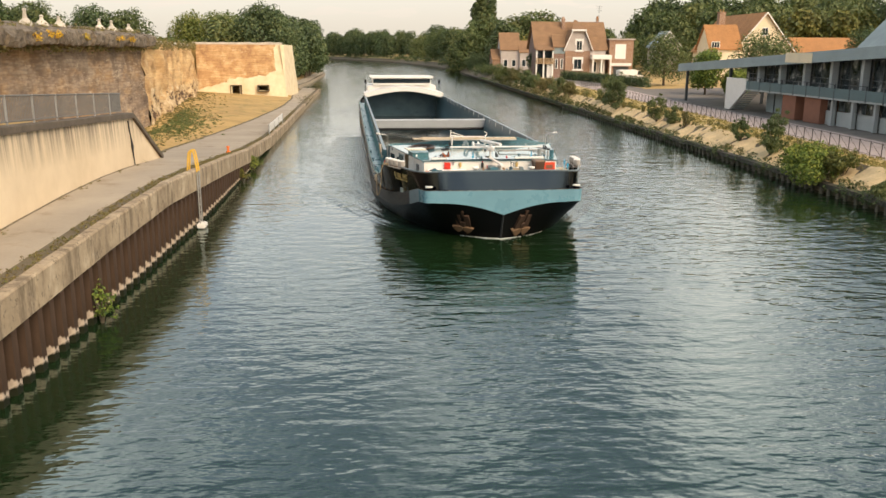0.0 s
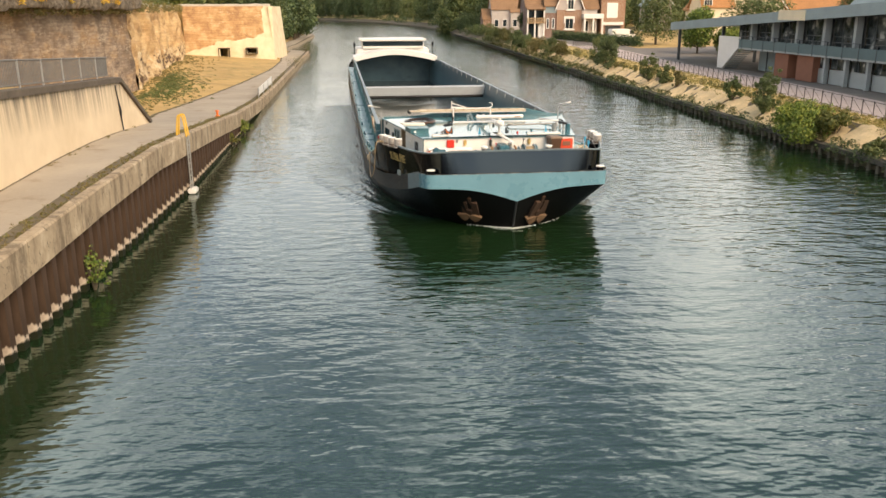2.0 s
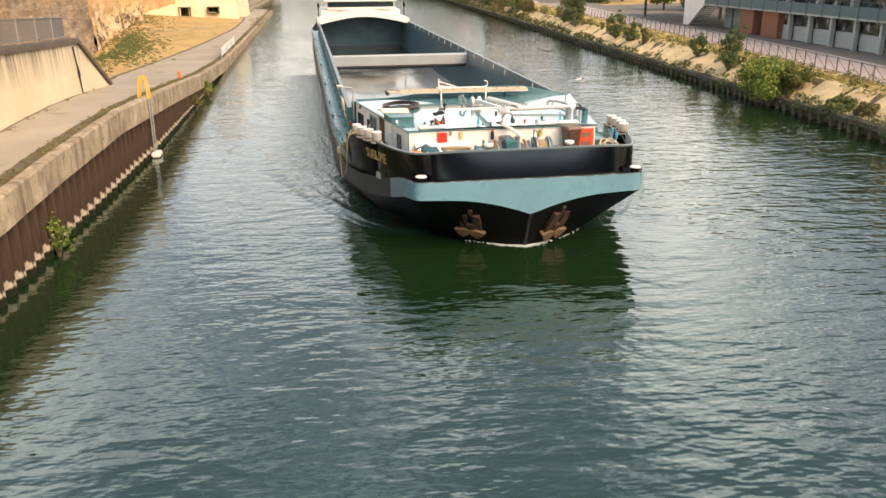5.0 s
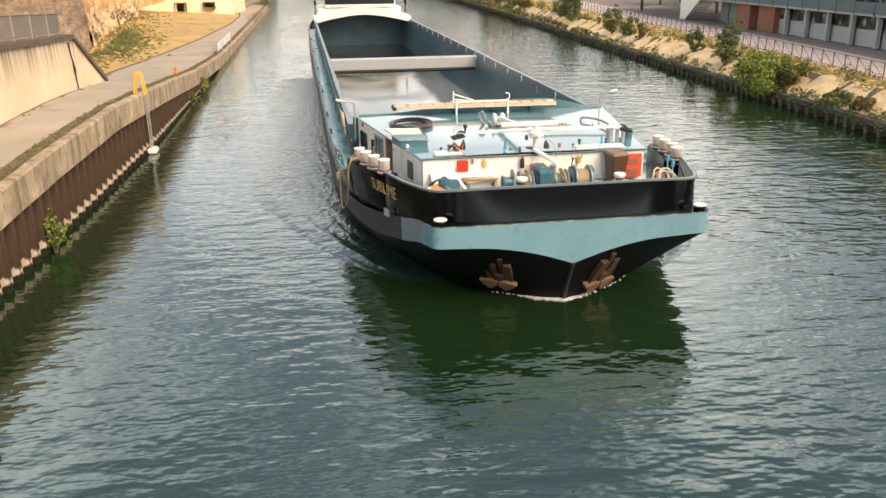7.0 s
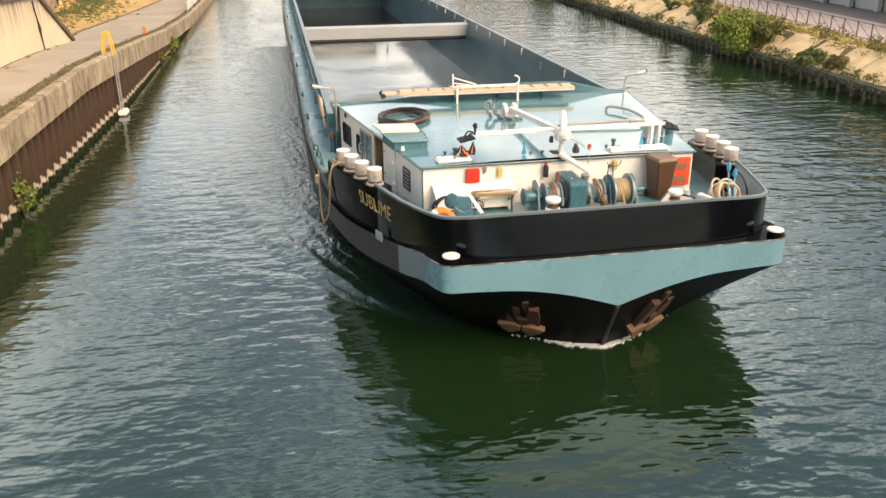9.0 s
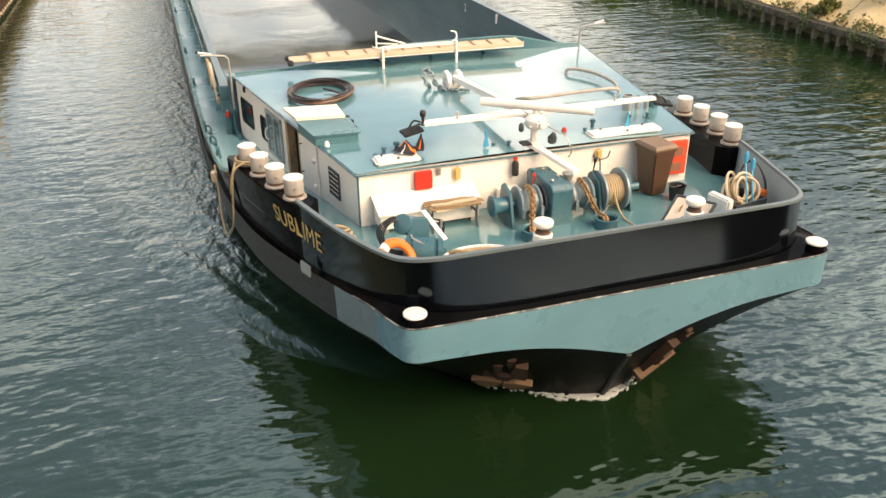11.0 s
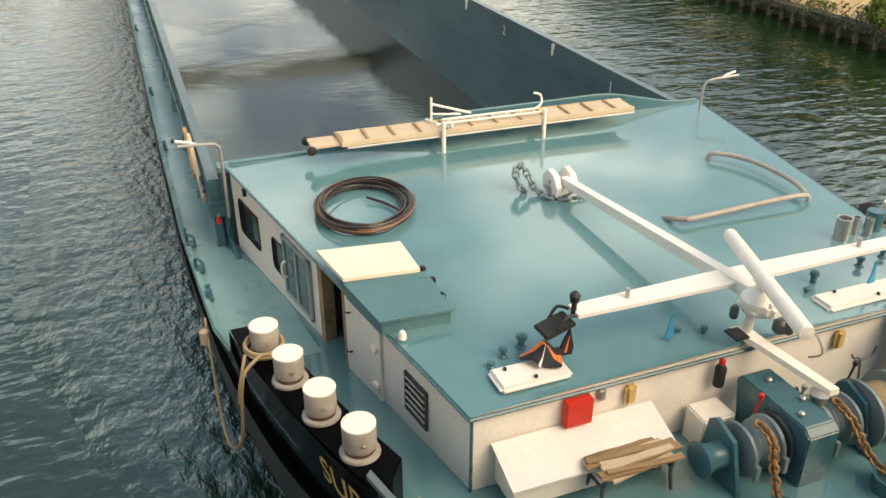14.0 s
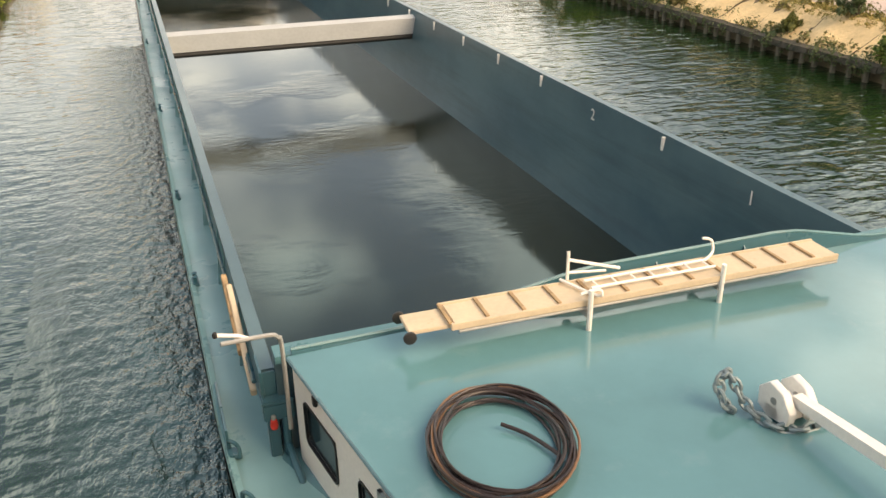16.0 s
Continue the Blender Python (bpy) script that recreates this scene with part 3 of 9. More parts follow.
def build_ground():
    ys = [-130, -90, -30, 0, 12, 18, 23, 28, 33, 38, 42, 45, 47.2, 47.4, 50, 55, 60, 66, 72, 78, 85, 95, 105, 115, 125, 135, 141, 146.3, 146.9, 149.9, 150.3, 156,
          165, 175, 178, 186, 200, 215, 240, 270, 300, 330, 360, 400, 440, 480, 520, 560, 600, 650, 700, 760, 820, 900, 1000, 1100]
    bm = B()
    rows = []
    for y in ys:
        L, R = left_section(y), right_section(y)
        rows.append([bm.verts.new((x, y, z)) for x, z in (L[::-1] + R)])
    # strips: far land, fort top, wall foot, grass, path step, path, quay wall, bed, bank wall, slope, grass, fence strip, pavement, road, yard, fields
    # asphalt strip beside the school carries the building's shade in its darker colour
    kind = [0, 0, 0, 0, 6, 6, 1, 6, 3, 2, 6, 6, 7, 7, 4, 5, 0, 0, 0]
    for a, b in zip(rows, rows[1:]):
        for i in range(len(a) - 1):
            f = bm.faces.new((a[i], a[i + 1], b[i + 1], b[i]))
            f.material_index = 5 if (i == 16 and a[0].co.y < 140) else kind[i]
    last = [bm.verts.new((x, 1101 if k == 0 else 2600, z)) for k in (0, 1) for x, z in ((-1600, 14), (-300, 2), (100, 2), (1600, 30))]
    for i in range(3):
        bm.faces.new((last[i], last[i + 1], last[i + 5], last[i + 4]))
    ob = part("ground", clean(bm), M["grass"], smooth=0)
    for k in ("path", "slope", "concrete", "pave", "asphalt", "earth_and_shade", "verge"):
        ob.data.materials.append(M[k])
    tagged(ob, "dry grass banks and pale paths along the canal", "ground", kind="structure")
    bm = B()
    vs = [bm.verts.new(p) for p in ((-1600, -130, 0), (1600, -130, 0), (1600, 2600, 0), (-1600, 2600, 0))]
    bm.faces.new(vs)
    wa = part("water", bm, M["water"], smooth=0)
    tagged(wa, "grey-green rippled canal water", "water", kind="structure")
    return wa


# ---------------------------------------------------------------- leaves, bushes, trees
def leaf_cloud(bm, blobs, count, size, rng, flat=0.7):
    """Small bent leaves scattered over the shells of blobs (x, y, z, radius)."""
    total = sum(b[3] ** 2 for b in blobs)
    for bx, by, bz, br in blobs:
        for _ in range(max(3, int(count * br * br / total))):
            d = Vector((rng.gauss(0, 1), rng.gauss(0, 1), rng.gauss(0, 1))).normalized()
            p = Vector((bx, by, bz)) + Vector((d.x, d.y, d.z * flat)) * br * rng.uniform(0.55, 1.08)
            nrm = (d + Vector((rng.gauss(0, .5), rng.gauss(0, .5), rng.gauss(0, .5) + 0.3))).normalized()
            u = nrm.orthogonal().normalized()
            u.rotate(Matrix.Rotation(rng.uniform(0, 6.28), 3, nrm))
            v = nrm.cross(u)
            s = size * rng.uniform(0.6, 1.35)
            a = bm.verts.new(p - u * s * 0.5)
            b = bm.verts.new(p + v * s * 0.32 + nrm * s * 0.08)
            c = bm.verts.new(p + u * s * 0.55)
            e = bm.verts.new(p - v * s * 0.32 + nrm * s * 0.08)
            bm.faces.new((a, b, c, e))


def tree(name, label, h, w, seed, leaf, count=2600, size=0.5, trunk=0.10, slim=1.0):
    rng = random.Random(seed)
    root = thing(name, label, "tree")
    bm = B()
    tube(bm, [(0, 0, -0.4), (rng.uniform(-.15, .15), rng.uniform(-.15, .15), h * 0.3), (rng.uniform(-.4, .4), rng.uniform(-.4, .4), h * 0.75)], h * 0.028, 8, h * 0.008)
    for k in range(7):
        a = k * 2.4 + rng.uniform(-.4, .4)
        z0 = h * rng.uniform(trunk, 0.6)
        r = w * rng.uniform(0.25, 0.42)
        tube(bm, [(0, 0, z0), (r * 0.5 * math.cos(a), r * 0.5 * math.sin(a), z0 + h * 0.08), (r * math.cos(a), r * math.sin(a), z0 + h * 0.2)], h * 0.011, 6, h * 0.003)
    part("trunk", bm, M["bark"], root)
    blobs = []
    for k in range(30):
        a = k * 2.4 + rng.uniform(-.5, .5)
        f = (k + rng.uniform(0, 1)) / 30
        zz = h * (trunk + 0.12 + (0.98 - trunk - 0.2) * f)
        spread = w * 0.5 * slim * math.sqrt(max(0.05, 1 - (1.75 * f - 0.75) ** 2 * 0.85)) * rng.uniform(0.25, 0.85)
        blobs.append((spread * math.cos(a), spread * math.sin(a), zz, w * rng.uniform(0.15, 0.27)))
    bm = B()
    leaf_cloud(bm, blobs, int(count * 1.25), size * 1.25, rng, 0.85)
    part("crown", bm, leaf, root, smooth=0)
    return root


def bush(name, label, w, h, seed, leaf, count=900, size=0.2, category="bush"):
    rng = random.Random(seed)
    root = thing(name, label, category)
    bm = B()
    for k in range(6):
        a = k * 1.05 + rng.uniform(-.3, .3)
        r = w * 0.28
        tube(bm, [(0, 0, -0.15), (r * .5 * math.cos(a), r * .5 * math.sin(a), h * .4), (r * math.cos(a), r * math.sin(a), h * .75)], 0.03, 5, 0.008)
    part("stems", bm, M["bark"], root)
    blobs = []
    for k in range(24):
        a, f = rng.uniform(0, 6.28), rng.uniform(0.12, 0.95)
        q = rng.uniform(0.05, 0.46) * w * math.sqrt(max(.12, 1 - (1.5 * f - .55) ** 2))
        blobs.append((q * math.cos(a), q * math.sin(a), h * f, w * rng.uniform(0.08, 0.17)))
        if k % 3 == 0:  # a shoot that stands out of the crown
            blobs.append((q * 1.25 * math.cos(a), q * 1.25 * math.sin(a), h * min(1.12, f + .22), w * .06))
    bm = B()
    leaf_cloud(bm, blobs, count, size, rng, 0.9)
    part("leaves", bm, leaf, root, smooth=0)
    return root


def build_woods():
    kinds = [tree("tree", "tall dark green broadleaf tree in full leaf", 15, 10, 3, M["leaf"], 2500, 0.62, 0.03),
             tree("tree", "rounded olive green broadleaf tree beside the canal", 12, 10, 7, M["leaf_mid"], 2500, 0.6, 0.03),
             tree("tree", "yellowing broadleaf tree with a loose crown", 10, 8, 11, M["leaf_yellow"], 2200, 0.6),
             tree("tree", "slim dark poplar rising above the wood", 21, 5, 17, M["leaf"], 2600, 0.6, 0.1, 1.0),
             tree("tree", "leafy fresh green tree behind the fort", 13, 10, 23, M["leaf_lit"], 6500, 0.36),
             tree("tree", "dark leafy tree behind the fort", 14, 10, 29, M["leaf"], 6500, 0.36)]
    spots = [[], [], [], [], [], []]
    rng = random.Random(5)

    def row(kind, x0, y0, x1, y1, n, jit, s0, s1):
        for i in range(n):
            u = (i + rng.uniform(-.3, .3)) / max(1, n - 1)
            spots[kind].append((x0 + (x1 - x0) * u + rng.uniform(-jit, jit), y0 + (y1 - y0) * u + rng.uniform(-jit, jit), rng.uniform(s0, s1)))
    # beyond the bastion, along the towpath
    row(5, -25, 162, -27, 200, 4, 2.0, 0.95, 1.2)
    row(0, -25, 208, -27, 260, 6, 2.5, 0.85, 1.15)
    row(1, -29, 158, -38, 300, 9, 3, 0.9, 1.25)
    row(0, -27, 270, -42, 420, 9, 4, 0.9, 1.2)
    row(1, -48, 420, -110, 700, 12, 8, 0.9, 1.3)
    # behind and on the old fort
    row(4, -44, 199, -38, 203, 3, 1.5, 1.05, 1.2)
    row(5, -58, 170, -54, 173, 2, 1.0, 0.95, 1.15)
    row(5, -51, 176, -46, 177, 2, 1.0, 0.66, 0.76)
    row(5, -62, 222, -50, 226, 4, 2, 0.6, 0.74)
    row(5, -70, 158, -64, 160, 3, 1.0, 1.0, 1.15)
    row(4, -66, 156, -60, 157, 2, 1, 0.8, 0.9)
    row(0, -52, 70, -62, 140, 8, 4, 0.7, 0.9)
    row(1, -70, 60, -95, 130, 7, 6, 0.7, 1.0)
    # far bend
    row(0, 38, 330, 30, 460, 10, 3, 0.8, 1.15)
    row(1, 44, 330, 18, 600, 14, 4, 0.9, 1.3)
    row(0, 12, 610, -40, 800, 12, 5, 1.0, 1.4)
    row(1, -45, 810, -190, 1090, 14, 8, 1.2, 1.7)
    row(0, 40, 560, -20, 860, 14, 8, 1.1, 1.5)
    row(3, 42, 400, 50, 404, 4, 1.0, 1.35, 1.6)
    row(1, 32, 330, 62, 322, 7, 4, 1.3, 1.65)
    # behind the houses and the school
    row(1, 48, 252, 74, 246, 6, 4, 0.75, 1.0)
    row(1, 78, 250, 150, 240, 11, 6, 1.1, 1.5)
    row(2, 46, 270, 80, 266, 6, 6, 1.0, 1.4)
    row(0, 84, 275, 210, 250, 16, 9, 1.1, 1.5)
    row(2, 80, 232, 160, 205, 9, 5, 0.9, 1.3)
    row(1, 110, 300, 300, 260, 18, 12, 1.3, 1.8)
    row(0, 130, 200, 220, 160, 12, 8, 0.9, 1.3)
    row(1, 55, 225, 70, 222, 4, 3, 0.6, 0.8)
    row(1, 76, 225, 125, 222, 9, 4, 1.0, 1.35)
    row(1, 30, 310, 90, 306, 8, 6, 0.95, 1.25)
    row(0, 100, 300, 130, 300, 5, 6, 1.2, 1.6)
    row(1, 120, 250, 210, 215, 14, 8, 1.3, 1.7)
    row(0, 160, 330, 420, 300, 18, 14, 1.7, 2.3)
    row(2, 100, 205, 175, 180, 9, 5, 1.0, 1.4)
    row(0, 36, 262, 40, 300, 5, 2, 0.7, 1.0)
    row(0, -30, 200, -52, 330, 10, 4, 1.0, 1.3)
    row(0, -10, 700, -60, 860, 10, 5, 1.3, 1.7)
    # scrub that closes the wood's foot on both banks
    bm = B()
    for i in range(1100):
        if i % 2:
            y = rng.uniform(300, 1080)
            x = bank_x(y) + rng.uniform(1.5, 9)
        else:
            y = rng.uniform(200, 1080)
            x = quay_x(y) - rng.uniform(4.5, 11)
        q = rng.uniform(0.8, 2.2)
        leaf_cloud(bm, [(x, y, land_z(x, y) + q * .55, q)], 34, 0.6, rng, 0.9)
    tagged(part("undergrowth", bm, M["leaf"], smooth=0), "dense green scrub at the foot of the wood", "undergrowth", kind="stuff")
    group = "wood along the canal"
    for k, sp in enumerate(spots):
        for i, (x, y, s) in enumerate(sp):
            m = Matrix.Translation((x, y, land_z(x, y) - 0.1)) @ Matrix.Rotation(rng.uniform(0, 6.28), 4, "Z") @ Matrix.Scale(s, 4)
            if i == 0:
                kinds[k].matrix_basis = m
                ob = kinds[k]
            else:
                ob = copy_thing(kinds[k], Matrix.Identity(4))
                ob.matrix_basis = m
            ob["group"] = group


def build_bridge():
    """The road bridge on which the camera stands."""
    br = tagged(new("bridge"), "plain dark steel road bridge over the canal", "bridge", kind="structure")
    for nm, q in (("bridge_deck", (-60, 80, -16.0, -0.5, 5.9, 7.2)), ("abutment", (-13.5, -10.3, -16, -0.5, -1, 5.9)), ("abutment", (28.5, 32, -16, -0.5, -1, 5.9))):
        bm = B()
        box(bm, *q)
        part(nm, bm, M["frame"], br, smooth=0)
    for y in (-0.65, -15.85):
        for z in (7.55, 7.9, 8.2):
            bm = B()
            tube(bm, [(-60, y, z), (80, y, z)], .03, 6)
            part("rail", bm, M["frame"], br)
        bm = B()
        box(bm, -.04, .04, -.04, .04, 7.15, 8.2)
        post = part("rail_post", bm, M["frame"], br, smooth=0)
        post.matrix_basis = Matrix.Translation((-60, y, 0))
        for k in range(1, 57):
            share("rail_post", post.data, br, Matrix.Translation((-60 + 2.5 * k, y, 0)))


def build_closing_wall():
    """An unseen wall, added to close the canal and darken reflections in the bow."""
    bm = B()
    box(bm, -160, 180, -124, -122.5, -2, 11)
    tagged(part("wall_behind", bm, M["stone"], smooth=0), "plain weathered stone wall added out of view to close the canal", "wall", kind="structure")


def land_z(x, y):
    """Height of the ground sheet."""
    sec = (left_section(y)[::-1] + right_section(y)) if y < 1100 else [(-1600, 14), (-300, 2), (100, 2), (1600, 30)]
    return float(np.interp(x, [p[0] for p in sec], [p[1] for p in sec]))


# ---------------------------------------------------------------- quay
def build_quay():
    wall = tagged(new("quay_wall"), "rusty sheet-pile quay with a pale concrete coping", "quay wall", kind="structure")
    # one folded pile, a metre wide
    bm = B()
    plan = [(-0.40, 0.0), (-0.40, 0.24), (0.0, 0.36), (0.0, 0.68), (-0.40, 0.8)]
    lo = [bm.verts.new((x, y, -1.0)) for x, y in plan]
    hi = [bm.verts.new((x, y, 1.9)) for x, y in plan]
    for i in range(4):
        bm.faces.new((lo[i], lo[i + 1], hi[i + 1], hi[i]))
    first = part("sheet_pile", clean(bm), M["pile"], wall, smooth=0)
    y = 8.0
    first.matrix_basis = Matrix.Translation((quay_x(y), y, 0))
    while y < 64:
        y += 0.8
        m = Matrix.Translation((quay_x(y) + random.uniform(-.02, .02), y, 0)) @ Matrix.Diagonal((1, 1, min(1.25, (quay_z(y) - 0.55) / 1.9), 1))
        share("sheet_pile", first.data, wall, m)
    # coping in cast lengths
    y, step = 6.0, 4.0
    while y < 178:
        bm = B()
        y1 = min(178, y + step) - 0.025
        rings = []
        for k in range(5):
            yy = y + (y1 - y) * k / 4
            x, z = quay_x(yy), quay_z(yy)
            d = min(0.98, z + 0.6)
            j = 0.02 * noise.noise((yy * 0.9, 3, 1))
            rings.append([(x - 0.45, yy, z - d), (x + 0.08 + j, yy, z - d), (x + 0.10 + j, yy, z - 0.04), (x + 0.06 + j, yy, z + 0.02), (x - 0.24, yy, z + 0.03 + j)])
        loft(bm, rings, True, True, True)
        part("coping_block", clean(bm), M["coping"], wall, smooth=25)
        y += step


def build_ramp_wall():
    wall = tagged(new("wall_ramp"), "cream rendered ramp wall streaked by rain under a dark coping", "retaining wall", kind="structure")
    ys = [6, 10, 15, 20, 24, 28.2, 32, 36, 40, 44.7, 46.5, 48.3, 50.2]
    bm, bc = B(), B()
    rings, caps = [], []
    for y in ys:
        x, z, zb = path_in(min(y, 44.7)) - (0.0 if y < 44.7 else (y - 44.7) * 0.02), ramp_top(y), quay_z(y) - 0.3
        z = max(z, zb + 0.35)
        rings.append([(x, y, zb), (x - 0.12, y, z - 0.26), (x - 0.6, y, z - 0.26), (x - 0.6, y, zb)])
        caps.append([(x + 0.03, y, z - 0.26), (x + 0.03, y, z - 0.02), (x - 0.01, y, z), (x - 0.62, y, z), (x - 0.62, y, z - 0.26)])
    loft(bm, rings, True, True, True)
    loft(bc, caps, True, True, True)
    part("rendered_face", clean(bm), M["render"], wall, smooth=0)
    part("coping", clean(bc), M["ramp_coping"], wall, "dark mossy coping", smooth=0)
    bm = B()
    x = path_in(44) + .004
    prism(bm, [(43.68, 5.1), (43.74, 5.1), (43.79, 4.6), (43.9, 4.2), (44.02, 3.98), (44.12, 3.72), (43.98, 3.5), (43.97, 3.2), (44.02, 2.7), (43.99, 2.7), (43.93, 3.2), (43.9, 3.5), (43.82, 3.75), (43.88, 3.98), (43.84, 4.3), (43.74, 4.6)], x - .05, x + .0, "x")
    for v in bm.verts:
        v.co.x -= 0.12 * (v.co.z - 2.5) / 2.68 - 0.004
    part("crack", bm, M["rubber"], wall, smooth=0)
    # railing on the ramp
    y = 12.0
    while y < 43.0:
        y1 = min(y + 2.45, 43.4)
        r = thing("railing", "grey galvanised railing panel with thin balusters", "railing", "railing on the ramp wall")
        r.matrix_basis = Matrix.Translation((path_in(y) - 0.34, y, ramp_top(y)))
        dx, dz, L = path_in(y1) - path_in(y), ramp_top(y1) - ramp_top(y), y1 - y
        for nm, h0 in (("top_rail", 1.0), ("bottom_rail", 0.12)):
            bm = B()
            tube(bm, [(0, 0, h0), (dx, L, h0 + dz)], 0.032, 6)
            part(nm, bm, M["dull_rail"], r)
        bm = B()
        box(bm, -0.03, 0.03, -0.03, 0.03, -0.02, 1.03)
        part("post", bm, M["galv"], r)
        for k in range(1, 17):
            u = k / 17
            bm = B()
            box(bm, dx * u - 0.011, dx * u + 0.011, L * u - 0.02, L * u + 0.02, 0.12 + dz * u, 1.0 + dz * u)
            part("baluster", bm, M["dull_rail"], r, smooth=0)
        y = y1 if y1 < 43.4 else 99


# ---------------------------------------------------------------- old fort
def rough_face(bm, path, zb, zt, step, amp, batter, holes=(), seed=0):
    """A weathered wall face along a line of (x, y), uneven, leaning back to its top."""
    pts = [Vector((*p, 0)) for p in path]
    cols = []
    total = sum((b - a).length for a, b in zip(pts, pts[1:]))
    n = max(2, int(total / step))
    for i in range(n + 1):
        d = total * i / n
        for a, b in zip(pts, pts[1:]):
            L = (b - a).length
            if d <= L + 1e-6:
                p, t = a + (b - a) * (d / L), (b - a).normalized()
                break
            d -= L
        cols.append((p, Vector((t.y, -t.x, 0)), total * i / n))
    m = int((zt - zb) / step)
    grid = []
    for p, nrm, d in cols:
        line = []
        for k in range(m + 1):
            u = k / m
            z = zb + (zt - zb) * u
            o = amp * (noise.noise((p.x * .5, p.y * .5, z * .6 + seed)) + 0.6 * noise.noise((p.x * 1.7, p.y * 1.7, z * 1.6 + seed)))
            q = p + nrm * (o - batter * u)
            line.append(bm.verts.new((q.x, q.y, z)))
        grid.append(line)
    for i in range(n):
        dm = (cols[i][2] + cols[i + 1][2]) / 2
        for k in range(m):
            zm = zb + (zt - zb) * (k + .5) / m
            if any(a < dm < b and c < zm < e for a, b, c, e in holes):
                continue
            bm.faces.new((grid[i][k], grid[i + 1][k], grid[i + 1][k + 1], grid[i][k + 1]))
    return grid


def build_fort():
    fort = tagged(new("wall_fort"), "ruined brick bastion with grey capstones and peeling cream plaster", "fort wall", kind="structure")
    bm = B()
    rough_face(bm, [(-22.0, 78.5), (-22.6, 50), (-22.6, 10)][::-1], 1.2, 9.0, 0.45, 0.17, 0.5)
    part("curtain_wall", clean(bm), M["fort_dark"], fort, "darkened weathered brick curtain wall", smooth=60)
    bm = B()
    rough_face(bm, [(-21.8, 78.5), (-24.6, 92), (-24.2, 96), (-26.2, 104), (-26.4, 108), (-28.9, 122), (-28.6, 126), (-31.6, 141.5)], 0.6, 9.2, 0.4, 0.55, 0.9, seed=9)
    part("flank_wall", clean(bm), M["flank"], fort, "eroded ochre brick flank with crumbling foot", smooth=60)
    bm = B()
    holes = [(5.5, 6.8, 1.0, 2.7), (10.0, 11.7, 1.9, 2.7)]
    rough_face(bm, [(-31.9, 142.5), (-17.4, 144.5), (-17.0, 160)], 0.3, 9.5, 0.4, 0.06, 0.9, holes, 4)
    part("bastion", clean(bm), M["bastion"], fort, "brick bastion with cream plaster on its foot and corner", smooth=60)
    for x0, z0, z1 in ((-26.5, 1.0, 2.7), (-22.0, 1.9, 2.7)):
        bm = B()
        box(bm, x0 - 0.15, x0 - 0.02, 143.2, 149.6, z0 - .1, z1 + .1)
        box(bm, x0 + 1.62, x0 + 1.75, 143.2, 149.6, z0 - .1, z1 + .1)
        box(bm, x0 - 0.15, x0 + 1.75, 149.6, 149.9, z0 - .1, z1 + .1)
        box(bm, x0 - 0.15, x0 + 1.75, 143.3, 149.6, z1 + .02, z1 + .15)
        box(bm, x0 - 0.15, x0 + 1.75, 143.3, 149.6, z0 - .15, z0 - .02)
        # dark lining colour stands in for the shade deep inside
        part("embrasure", clean(bm), M["earth_and_shade"], fort, smooth=0)
    rng = random.Random(2)
    y = 30.0
    while y < 77.5:
        L = rng.uniform(1.1, 2.4)
        bm = B()
        f, zb = -21.32 + rng.uniform(-.22, .16), 8.95 + rng.uniform(-.12, .1)
        side = [(-24.2, zb), (-23, zb), (f - .1, zb - .05), (f, zb + .1), (f + .03, zb + .4), (f, 9.72), (f - .3, 9.86), (-22.8, 10.12), (-23.5, 10.3), (-24.2, 10.35)]
        rings = []
        n = 7
        for k in range(n + 1):
            yy = y + (L - .06) * k / n
            rings.append([Vector((a, yy, c)) + Vector((1, .5, .9)) * (0.16 * noise.noise((a * .8, yy * .8, c * .9)) + 0.17 * noise.noise((a * 2.6, yy * 2.6, c * 2.6))) for a, c in side])
        loft(bm, rings, True, True, True)
        part("capstone", clean(bm), M["capstone"], fort, smooth=40)
        y += L
    for a, b, z in (((-21.9, 78.5), (-32.2, 142), 9.2), ((-32.6, 143.2), (-17.9, 145.2), 9.5)):
        bm = B()
        d = Vector((b[0] - a[0], b[1] - a[1], 0))
        nrm = Vector((d.y, -d.x, 0)).normalized() * 0.12
        n = 24
        rings = []
        for k in range(n + 1):
            p = Vector((*a, 0)) + d * k / n - nrm * 5
            j = 0.12 * noise.noise((p.x, p.y, 0))
            rings.append([(p.x + nrm.x, p.y + nrm.y, z), (p.x + nrm.x, p.y + nrm.y, z + .32 + j), (p.x - nrm.x * 7, p.y - nrm.y * 7, z + .36 + j), (p.x - nrm.x * 7, p.y - nrm.y * 7, z)])
        loft(bm, rings, True, True, True)
        part("coping", clean(bm), M["stone"], fort, smooth=0)
    r3 = random.Random(61)
    bm = B()
    for i in range(240):
        y = r3.uniform(30, 78)
        x = -21.85 + r3.uniform(-.1, .15)
        s = r3.uniform(.12, .34)
        leaf_cloud(bm, [(x, y, 8.85 - s * .4, s)] if i % 2 else [(x - .6, y, 9.95 + s * .3, s)], 22, .17, r3, 1.2)
    for i in range(90):
        u = r3.random()
        x, y = -21.7 - 9.9 * u, 78.5 + 63 * u
        s = r3.uniform(.15, .4)
        leaf_cloud(bm, [(x, y, 9.3 + r3.uniform(-.5, .2), s)], 22, .2, r3, 1.2)
    tagged(part("hanging_weeds", bm, M["leaf_dry"], smooth=0), "dry weeds hanging from the fort capstones", "weeds", kind="stuff")
